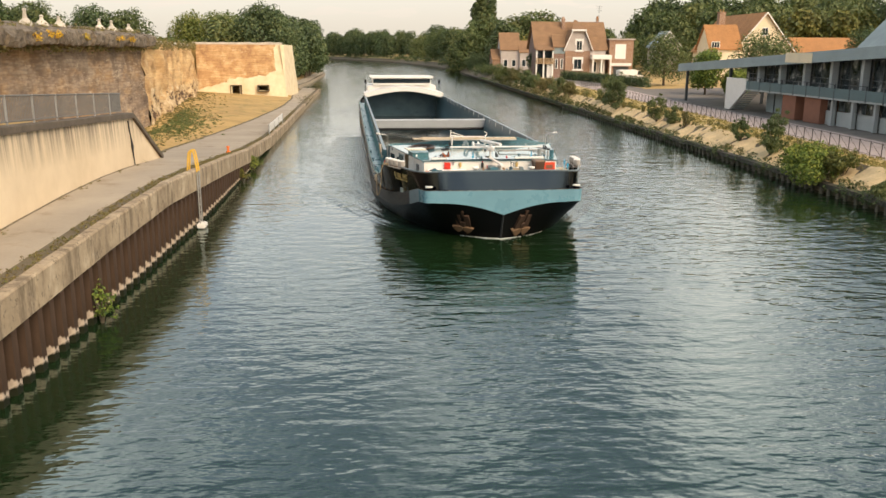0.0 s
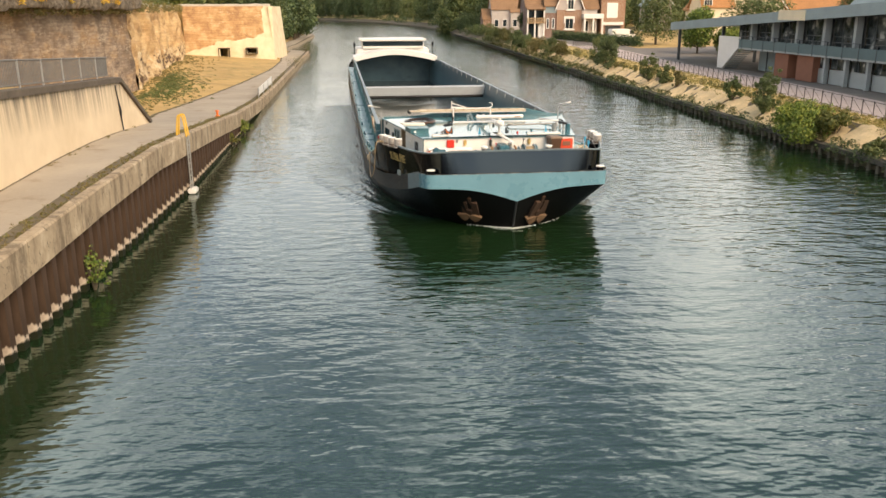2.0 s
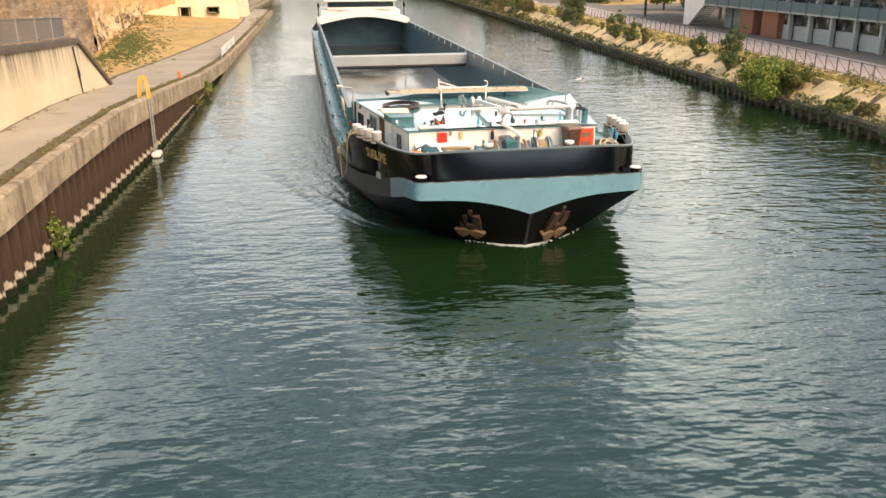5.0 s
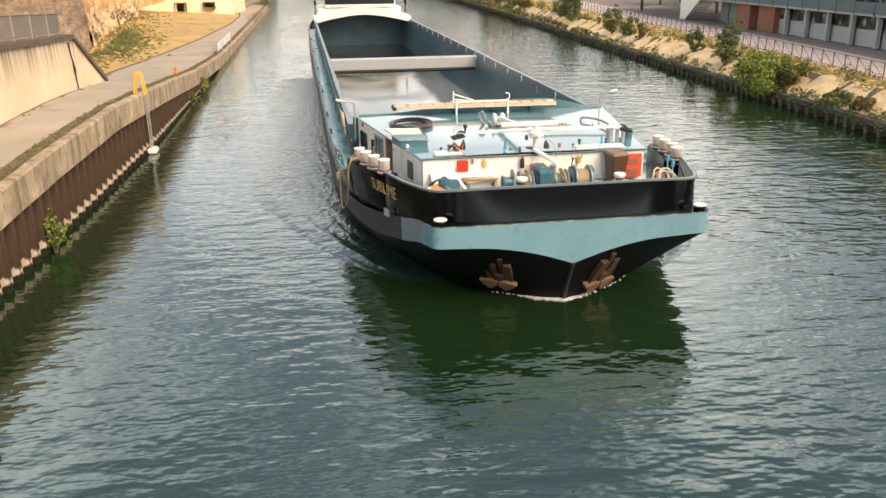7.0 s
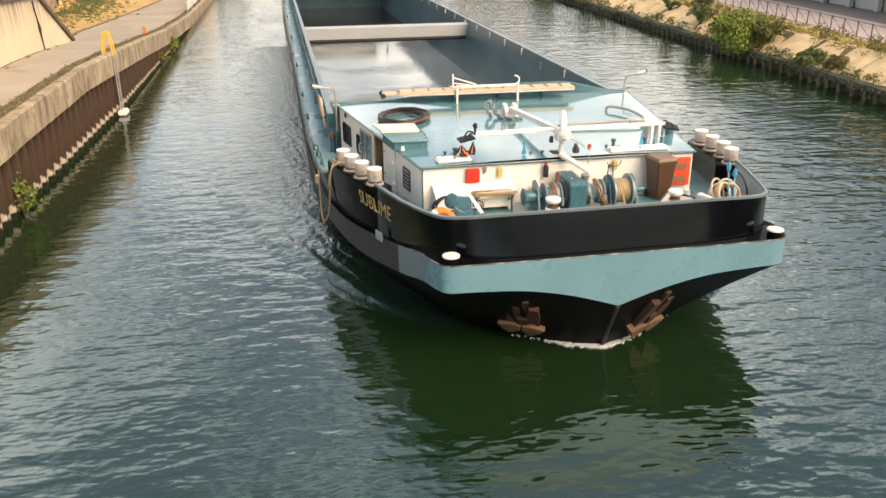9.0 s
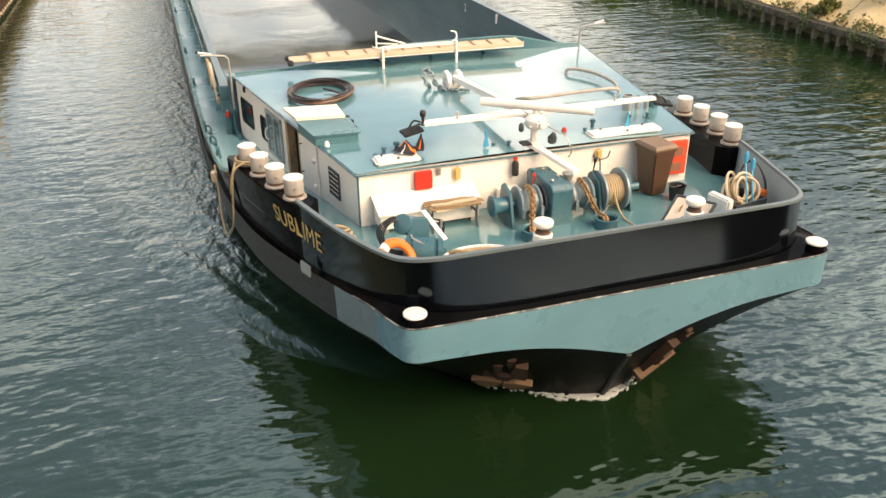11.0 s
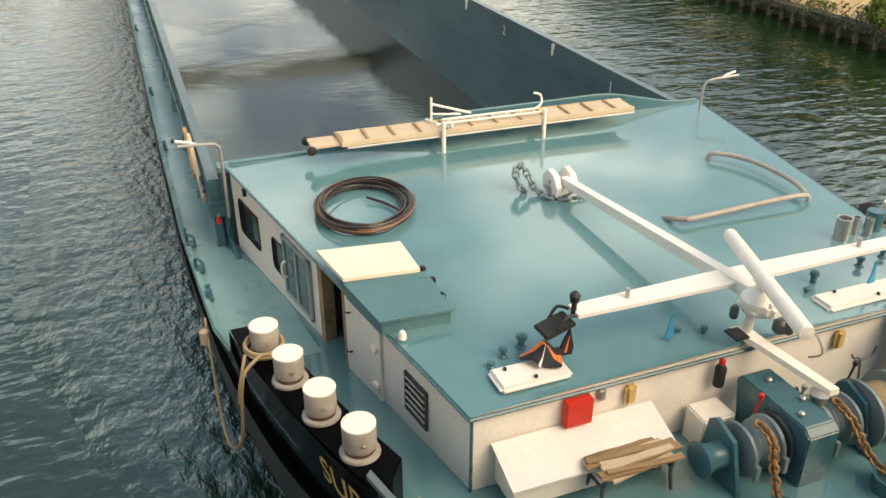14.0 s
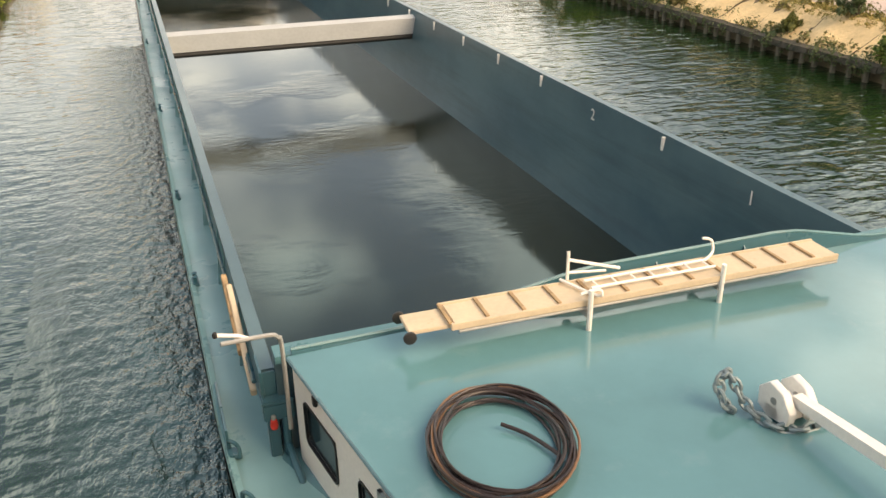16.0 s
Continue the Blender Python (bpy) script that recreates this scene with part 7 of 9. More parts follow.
def front_wall(ship):
    def fr(name, mat, x0, x1, z0, z1, d=0.1, label="", bev=.012):
        bm = B()
        box(bm, x0, x1, 3.6 - d, 3.597, z0, z1, bev)
        return part(name, bm, M[mat], ship, label)
    fr("fire_box", "red", -2.36, -2.04, 2.92, 3.24, .12, "small red fire box")
    fr("wall_socket", "steel", -1.94, -1.86, 3.12, 3.26, .06)
    for x in (-1.55, 1.33):
        fr("bulkhead_lamp", "brass", x - .07, x + .07, 2.98, 3.24, .09, "oblong brass bulkhead lamp", .035)
    bm = B()
    tube(bm, [(-3.385, 3.592, 2.26), (-3.385, 3.592, 3.28)], .018, 6)
    part("downpipe", bm, M["teal"], ship)
    # orange rack; its two openings are red-brown patches painted for the shade inside
    rk = fr("wall_rack", "rack", 2.72, 3.3, 2.5, 3.2, .1, "red-orange equipment rack with two openings")
    for z in (2.58, 2.9):
        bm = B()
        box(bm, 2.84, 3.18, 3.485, 3.499, z, z + .18)
        part("opening", bm, M["school_brick"], rk, smooth=0)


def roof_things(ship):
    # gangway board stowed on two posts
    gw = thing("gangway_board", "pale wooden gangway board with wheels stowed on posts", "gangway")
    L = 6.05
    bm = B()
    box(bm, 0.55, L, -.24, .24, 0.02, 0.07, .008)
    box(bm, 0, .6, -.21, .21, 0.0, .05, .008)
    part("board", bm, M["plank"], gw)
    for s in (-1, 1):
        bm = B()
        box(bm, .5, L, s * .255 - .022, s * .255 + .022, .0, .085, .006)
        part("side_rail", bm, M["plank"], gw)
        bm = B()
        tube(bm, [(.6, s * .25, -.03), (L, s * .25, -.03)], .026, 8)
        part("under_rail", bm, M["galv"], gw, "silver tube under the board")
    k = .5
    while k < L:
        bm = B()
        box(bm, k - .02, k + .02, -.235, .235, .071, .1)
        part("cleat", bm, M["wood"], gw, smooth=0)
        k += .47
    for s in (-1, 1):
        bm = B()
        lathe(bm, [(0.07, -.02), (0.08, -.015), (0.08, .015), (0.07, .02)], 14, (-.0, s * .25, -.01), Matrix.Rotation(radians(90), 3, "X"))
        part("wheel", bm, M["rubber"], gw)
    bm = B()
    tube(bm, [(2.25, .27, .1), (2.25, .27, .5), (2.26, .27, .38), (3.0, .27, .14)], .022, 6)
    tube(bm, [(2.26, .27, .2), (2.8, .27, .14)], .018, 6)
    tube(bm, smooth_line([(2.15, .27, .12), (2.4, -.28, .12), (2.4, -.3, .22), (2.15, -.3, .2)], 3), .02, 6)
    part("handrail_frame", bm, M["white"], gw, "bent white handrail tubes")
    bm = B()
    for q in (-.1, .1):
        tube(bm, [(2.4, q, .14), (4.2, q, .14)], .02, 6)
    for j in range(7):
        tube(bm, [(2.5 + j * .27, -.1, .14), (2.5 + j * .27, .1, .14)], .014, 5)
    tube(bm, smooth_line([(4.2, .1, .14), (4.35, .18, .2), (4.35, .24, .34), (4.22, .26, .38)], 3), .02, 6)
    part("short_ladder", bm, M["cream"], gw)
    aboard(gw, Matrix.Translation((-3.42, 10.55, 3.68)) @ Matrix.Rotation(radians(-1.6), 4, "Z"))
    for x in (-1.16, 0.77):
        bm = B()
        tube(bm, [(x, 10.15, 3.34), (x, 10.15, 3.93)], .034, 10)
        po = part("gangway_post", bm, M["white"], ship)
        bm = B()
        box(bm, x - .05, x + .05, 10.15, 10.75, 3.55, 3.63, .01)
        part("bracket", bm, M["galv"], po)
    # hose coil
    hc = thing("hose_coil", "coil of dark and copper striped hose lying on the roof", "hose")
    rng = random.Random(4)
    for k in range(15):
        pts = []
        r = .655 + rng.uniform(-.085, .085)
        ox, oy = rng.uniform(-.04, .04), rng.uniform(-.04, .04)
        for j in range(41):
            a = 2 * math.pi * j / 40
            pts.append((ox + (r + .02 * math.sin(3 * a + k)) * math.cos(a), oy + (r + .03 * math.cos(2 * a + k)) * math.sin(a) * 1.22, .03 + .03 * (k % 4) + .015 * math.sin(2 * a + k)))
        bm = B()
        tube(bm, pts, .015, 7, caps=False)
        part("loop", bm, M["hose_tan" if k in (2, 9) else "hose"], hc)
    bm = B()
    tube(bm, smooth_line([(.05, .28, .05), (.28, .12, .03), (.45, -.12, .04), (.55, -.3, .05)], 5), .022, 7)
    part("free_end", bm, M["hose"], hc)
    aboard(hc, Matrix.Translation((-3.07, 8.5, 3.375)) @ Matrix.Rotation(radians(-14), 4, "Z"))
    # companion hatch: white lid slid back over a teal box
    bm = B()
    prism(bm, [(-3.99, 6.22), (-3.03, 6.12), (-3.03, 6.9), (-4.13, 7.04)], 3.55, 3.60)
    part("hatch_lid", bm, M["hatch_cream"], ship, "cream white hatch lid", 20)
    bm = B()
    prism(bm, [(-3.80, 5.26), (-2.98, 5.20), (-3.0, 6.12), (-3.97, 6.2)], 3.32, 3.52)
    hx = part("hatch_box", bm, M["teal_lid"], ship, "flat teal companion hatch", 20)
    bm = B()
    prism(bm, [(-3.84, 5.22), (-2.94, 5.16), (-2.96, 6.12), (-4.0, 6.2)], 3.522, 3.55)
    part("lid", bm, M["teal_lid"], hx, smooth=20)
    for x, y in ((-2.98, 6.2), (-2.98, 5.5), (-2.96, 5.9)):
        bm = B()
        box(bm, x, x + .06, y, y + .08, 3.47, 3.55, .01)
        part("hatch_clip", bm, M["rubber"], ship)
    # flat white hatch covers
    for cx, cy, w, d, z in ((-2.58, 3.92, .84, .40, 3.40), (2.05, 3.9, 1.55, .36, 3.40)):
        bm = B()
        box(bm, cx - w / 2, cx + w / 2, cy - d / 2, cy + d / 2, z - .05, z + .045, .04)
        wh = part("hatch_cover", bm, M["white"], ship, "flat white deck hatch cover")
        for dx, dy in ((.3, .1), (0, -.13), (-.3, .1)):
            bm = B()
            lathe(bm, [(.02, 0), (.02, .03), (0, .035)], 8, (cx + dx * w, cy + dy, z + .045))
            part("stud", bm, M["rubber"], wh)
    # black and orange cloth dropped on a cover, and a pennant
    ct = thing("folded_flag", "black and orange flag crumpled on a hatch cover", "flag")
    peaks = ((0.0, .05, .30), (.2, -.02, .12), (-.14, 0.0, .14))
    for k, (mt, a0, a1) in enumerate((("flag", 0, 110), ("orange", 110, 150), ("flag", 150, 215), ("white", 215, 232), ("flag", 232, 300), ("orange", 300, 325), ("flag", 325, 360))):
        bm = B()
        rows = []
        for i in range(7):
            u = i / 6
            row = []
            for j in range(7):
                c = radians(a0 + (a1 - a0) * j / 6)
                x, y = .30 * u * math.cos(c) * (1 + .25 * math.sin(3 * c)), .24 * u * math.sin(c) * (1 + .2 * math.cos(5 * c))
                h = max(ph * max(0, 1 - math.hypot(x - px, y - py) / .22) for px, py, ph in peaks)
                row.append((x, y, .045 + h + .03 * (1 - u * .6) * noise.noise((x * 9, y * 9, 2))))
            rows.append(row)
        loft(bm, rows, False)
        part("fold", clean(bm), M[mt], ct, smooth=60)
    bm = B()
    prism(bm, [(.18, .02), (.42, .0), (.44, .12), (.37, .44)], .0, .04, "y")
    part("pennant", bm, M["flag"], ct)
    bm = B()
    prism(bm, [(.29, .06), (.33, .05), (.365, .34)], -.006, -.001, "y")
    part("pennant_stripe", bm, M["orange"], ct)
    aboard(ct, Matrix.Translation((-2.36, 4.02, 3.445)) @ Matrix.Scale(0.78, 4))
    # little vents, lugs and cowls
    for x, y, h, r in ((-2.43, 4.45, .16, .06), (-2.7, 4.35, .12, .045), (-2.9, 4.22, .06, .04), (1.6, 4.36, .18, .055), (1.35, 4.2, .08, .04), (2.5, 4.5, .14, .05), (3.0, 4.6, .1, .045), (-0.4, 3.9, .12, .04), (-.65, 4.05, .06, .04)):
        bm = B()
        lathe(bm, [(r * 1.3, 0), (r * .7, .02), (r * .7, h * .6), (r * 1.15, h * .7), (r, h), (0, h * 1.05)], 12, (x, y, roof_z(y) + .03))
        part("vent_cowl", bm, M["teal"], ship)
    for x, y, c in ((-3.62, 5.07, "white"), (.95, 4.3, "red")):
        bm = B()
        lathe(bm, [(.05, 0), (.05, .05), (.03, .1), (0, .11)], 10, (x, y, roof_z(y) + .03))
        part("signal_lamp", bm, M[c], ship)
    for x, y in ((2.17, 4.02), (-.86, 3.93)):
        bm = B()
        tube(bm, [(x, y, 3.38), (x, y, 3.75)], .012, 6)
        prism(bm, [(x - .05, 3.42), (x + .07, 3.42), (x + .02, 3.72)], y - .01, y + .01, "y")
        part("blue_pennant", bm, M["sky_blue"], ship, "small blue pennant on a pin", 0)
    # exhaust stubs and folded pipe rails
    for x, y, h, r in ((2.87, 5.2, .34, .11), (3.15, 5.25, .28, .06), (3.3, 5.15, .28, .05)):
        bm = B()
        lathe(bm, [(r, 0), (r, h), (r * .8, h), (r * .8, h - .1), (0, h - .1)], 14, (x, y, 3.34))
        part("exhaust_stub", bm, M["steel"], ship)
    for line in ([(.92, 6.6, 3.38), (.94, 6.4, 3.46), (1.04, 6.28, 3.49), (1.28, 6.26, 3.49), (3.08, 6.32, 3.5), (3.3, 6.3, 3.38)], [(3.28, 6.35, 3.48), (3.42, 6.8, 3.49), (3.4, 7.6, 3.49), (3.2, 8.05, 3.49), (3.0, 8.25, 3.47), (2.96, 8.3, 3.36)]):
        bm = B()
        tube(bm, smooth_line(line, 4), .04, 10)
        part("folded_pipe", bm, M["bollard"], ship, "dull pale bent pipe rail")
    bm = B()
    lathe(bm, [(.12, 0), (.12, .3), (.0, .3)], 12, (3.55, 5.3, 3.33))
    part("filler", bm, M["teal"], ship)
    # lowered mast, cross arm and radar
    bm = B()
    a, b = Vector((-.11, 7.78, 3.66)), Vector((0.05, 3.55, 3.95))
    d = (b - a).normalized()
    s = d.cross(Vector((0, 0, 1))).normalized()
    u = s.cross(d)
    loft(bm, [[p + s * (x * w) + u * (z * w) for x, z in ((-1, -1), (1, -1), (1, 1), (-1, 1))] for p, w in ((a, .06), (b, .075))], True, True, True)
    part("mast", clean(bm), M["white"], ship, "white mast lowered along the roof", 0)
    bm = B()
    box(bm, -.30, .08, 7.74, 8.06, 3.37, 3.62, .07)
    cd = part("mast_cradle", bm, M["white"], ship, "white mast hinge block")
    for x in (-.25, .03):
        bm = B()
        prism(bm, [(7.66, 3.44), (7.94, 3.40), (8.10, 3.46), (8.12, 3.66), (7.98, 3.80), (7.78, 3.76), (7.64, 3.60)], x - .05, x + .05, "x")
        bmesh.ops.bevel(bm, geom=bm.edges, offset=.01, segments=1, affect="EDGES")
        part("cheek", bm, M["white"], cd)
        bm = B()
        lathe(bm, [(.0, -.06), (.04, -.06), (.04, .06), (0, .06)], 12, (x, 7.88, 3.62), Matrix.Rotation(radians(90), 3, "Y"))
        part("hinge_pin", bm, M["steel"], cd)
    bm = B()
    path = smooth_line([(.16, 7.62, 3.42), (-.1, 7.60, 3.42), (-.34, 7.70, 3.42), (-.44, 7.92, 3.44), (-.50, 8.10, 3.54), (-.55, 8.22, 3.72), (-.62, 8.28, 3.80), (-.70, 8.26, 3.70), (-.68, 8.18, 3.52), (-.60, 8.10, 3.42)], 2)
    for k, (p, q) in enumerate(zip(path, path[1:])):
        p, q = Vector(p), Vector(q)
        m4 = Matrix.Translation((p + q) / 2) @ (q - p).to_track_quat("X", "Z").to_matrix().to_4x4() @ Matrix.Rotation(radians(90 * (k % 2) + 25), 4, "X")
        L2 = (q - p).length * .72
        tube(bm, [m4 @ Vector((L2 * math.cos(c), .05 * math.sin(c), 0)) for c in (2 * math.pi * j / 10 for j in range(11))], .022, 6, caps=False)
    part("mast_chain", bm, M["winch_grey"], ship, "heavy dark chain at the mast foot")
    bm = B()
    prism(bm, [(-2.02, 3.97), (0.0, 3.93), (2.78, 3.99), (2.78, 4.17), (0.0, 4.25), (-2.02, 4.20)], 3.925, 3.97, "z")
    ar = part("cross_arm", bm, M["white"], ship, "flat white cross arm carrying lamps", 0)
    for x in (-1.35, 1.9):
        bm = B()
        tube(bm, [(x, 4.1, 3.96), (x, 4.1, 4.09)], .026, 8)
        part("stub", bm, M["galv"], ar)
    bm = B()
    tube(bm, [(-2.02, 4.08, 3.92), (-2.02, 4.08, 4.1)], .03, 8)
    lathe(bm, [(.05, 0), (.06, .08), (.03, .12), (0, .12)], 10, (-2.02, 4.08, 4.08))
    part("anchor_light", bm, M["rubber"], ar)
    for x, t in ((-2.26, .5), (2.98, -.5)):
        bm = B()
        e = 1 if x > 0 else -1
        tube(bm, smooth_line([(x - e * .22, 4.0, 3.95), (x - e * .1, 3.97, 3.98), (x, 3.95, 3.86)], 3), .02, 6)
        tube(bm, smooth_line([(x - e * .22, 4.16, 3.95), (x - e * .1, 4.2, 3.98), (x, 4.18, 3.86)], 3), .02, 6)
        box(bm, -.2, .2, -.12, .12, -.03, .02, .015, Matrix.Translation((x - e * .02, 4.07, 3.84)) @ Euler((radians(12), radians(8 * e), t * .4)).to_matrix().to_4x4())
        part("floodlight", bm, M["rubber"], ar, "black floodlight")
    bm = B()
    tube(bm, [(-.02, 3.66, 3.38), (-.02, 3.62, 3.9)], .06, 10)
    box(bm, -.2, .2, 3.42, 3.72, 3.86, 3.90, .01)
    part("radar_column", bm, M["white"], ship, "short white radar post")
    bm = B()
    p0, p1 = Vector((-.10, 3.72, 3.50)), Vector((.42, 2.70, 3.20))
    loft(bm, [[p + Vector((x, z * .2, z)) for x, z in ((-w, -.035), (w, -.035), (w, .035), (-w, .035))] for p, w in ((p0, .10), (p0.lerp(p1, .3), .07), (p1, .06))], True, True, True)
    mt = part("mast_head", clean(bm), M["cream"], ship, "slender cream mast head reaching past the cabin front", 0)
    bm = B()
    lathe(bm, [(.04, 0), (.11, -.03), (.08, -.14), (.05, -.2), (0, -.2)], 14, (.30, 2.78, 3.2))
    part("hanging_lamp", bm, M["galv"], mt, "grey cone lamp")
    bm = B()
    box(bm, -.28, -.1, 3.5, 3.72, 3.50, 3.53, .005)
    part("plate", bm, M["rubber"], mt)
    bm = B()
    lathe(bm, [(.17, -.06), (.2, 0), (.2, .1), (.15, .17), (.07, .2), (.07, .27), (0, .27)], 20, (-.02, 3.56, 3.88))
    box(bm, -.1, .1, 3.28, 3.5, 3.84, 4.02, .05)
    part("radar_motor", bm, M["white"], ship, "rounded white radar motor")
    for x, y, z, r in ((.30, 3.50, 3.5, .085), (-.28, 3.62, 3.75, .05), (.22, 3.3, 3.62, .05)):
        bm = B()
        lathe(bm, [(r * .8, 0), (r, .02), (r, .12), (r * .5, .16), (0, .16)], 12, (x, y, z))
        part("navigation_lamp", bm, M["frame"], ship)
    bm = B()
    tube(bm, smooth_line([(.1, 3.35, 3.9), (.35, 3.1, 3.75), (.45, 3.0, 3.5), (.5, 3.2, 3.3)], 4), .012, 5)
    part("cable", bm, M["galv"], ship)
    bm = B()
    lathe(bm, [(.0, -1.05), (.075, -1.04), (.085, -1.0), (.085, 1.0), (.075, 1.04), (.0, 1.05)], 14, (0, 0, 0), Matrix.Rotation(radians(90), 3, "Y"))
    sc = part("radar_scanner", bm, M["white"], ship, "white rotating radar scanner bar")
    for k in range(3):
        bm = B()
        box(bm, .66 + k * .09, .72 + k * .09, -.088, -.0865, -.03, .03)
        part("maker_mark", bm, M["chain"], sc, smooth=0)
    # corner lamps on bent poles
    for s, x in ((-1, -4.86), (1, 4.46)):
        bm = B()
        y = 10.25
        z0 = 2.6 if s < 0 else 3.32
        tube(bm, smooth_line([(x, y + .3, z0), (x, y + .3, 3.72), (x + s * .04, y + .28, 3.88), (x + s * .15, y + .24, 3.95), (x + s * .66, y + .12, 4.02)], 4), .026, 8)
        lp = part("lamp_pole", bm, M["galv"], ship, "bent galvanised lamp pole")
        bm = B()
        tube(bm, [(x + s * .36, y + .19, 3.985), (x + s * .46, y + .23, 4.02), (x + s * .68, y + .25, 4.06)], .024, 8)
        part("fork", bm, M["cream"], lp)
        bm = B()
        lathe(bm, [(.03, -.03), (.034, 0), (.02, .03), (0, .035)], 8, (x + s * .70, y + .25, 4.07))
        part("lamp_holder", bm, M["rubber"], lp)
    # port after corner: post with machinery and a red lamp, boards laid along the coaming
    bm = B()
    box(bm, -5.06, -4.77, 11.22, 11.25, 2.66, 3.0, .008)
    for x in (-5.1, -4.77):
        box(bm, x, x + .035, 11.17, 11.62, 2.60, 3.04, .008)
    sp = part("coaming_post", bm, M["teal"], ship, "teal box post with a hollow top at the hold corner")
    bm = B()
    box(bm, -5.11, -4.73, 11.08, 11.3, 2.36, 2.60, .015)
    box(bm, -5.12, -4.72, 11.06, 11.28, 2.60, 2.66, .02)
    part("collar", bm, M["teal"], sp)
    bm = B()
    box(bm, -5.07, -4.93, 11.1, 11.3, 1.73, 2.37, .015)
    part("leg", bm, M["teal"], sp)
    bm = B()
    tube(bm, [(-4.84, 11.12, 1.73), (-4.84, 11.12, 2.40)], .055, 10)
    part("pump_body", bm, M["teal"], sp)
    bm = B()
    tube(bm, smooth_line([(-4.84, 11.1, 1.95), (-4.83, 10.95, 1.92), (-4.82, 10.7, 1.88), (-4.80, 10.5, 1.84), (-4.80, 10.44, 1.76)], 3), .045, 8)
    part("drain_pipe", bm, M["teal"], sp)
    bm = B()
    lathe(bm, [(.045, 0), (.052, .03), (.042, .12), (.02, .135), (0, .135)], 12, (-5.0, 11.05, 2.28))
    part("red_lamp", bm, M["red"], sp)
    bm = B()
    lathe(bm, [(.03, 0), (.028, .05), (0, .06)], 10, (-5.0, 11.05, 2.415))
    part("lamp_cap", bm, M["galv"], sp)
    # upright plates on the deck edge where the port bulwark runs out
    for y0, y1, z0, z1 in ((12.98, 12.05, 1.86, 2.06), (12.03, 11.45, 2.06, 2.1)):
        bm = B()
        x = -(hull_x(12) - .085)
        prism(bm, [(y0, 1.72), (y0, z0), (y1, z1), (y1, 1.72)], x - .035, x, "x")
        part("edge_plate", clean(bm), M["teal"], ship, smooth=0)
    for y in (11.3, 10.22):
        bm = B()
        x, z = -(hull_x(y) - .1), edge_z(y)
        tube(bm, smooth_line([(x - .05, y + .1, z), (x - .05, y + .07, z + .14), (x, y, z + .18), (x + .06, y - .06, z + .12), (x + .06, y - .1, z - .02)], 3), .026, 7)
        box(bm, x - .08, x + .09, y - .1, y + .1, z - .03, z + .03, .012)
        part("rope_eye", bm, M["teal"], ship)
    for i, (x, z) in enumerate(((-5.16, 2.55), (-5.2, 2.68))):
        bd = thing("board", "pale weathered board lying along the coaming", "board", "boards by the hold")
        bm = B()
        box(bm, -.04, .04, 0, 2.2 - i * .5, -.06, .06, .012)
        part("plank", bm, M["wood" if i else "plank"], bd)
        aboard(bd, Matrix.Translation((x, 11.5 + i * .8, z)) @ Matrix.Rotation(radians(12), 4, "X"))


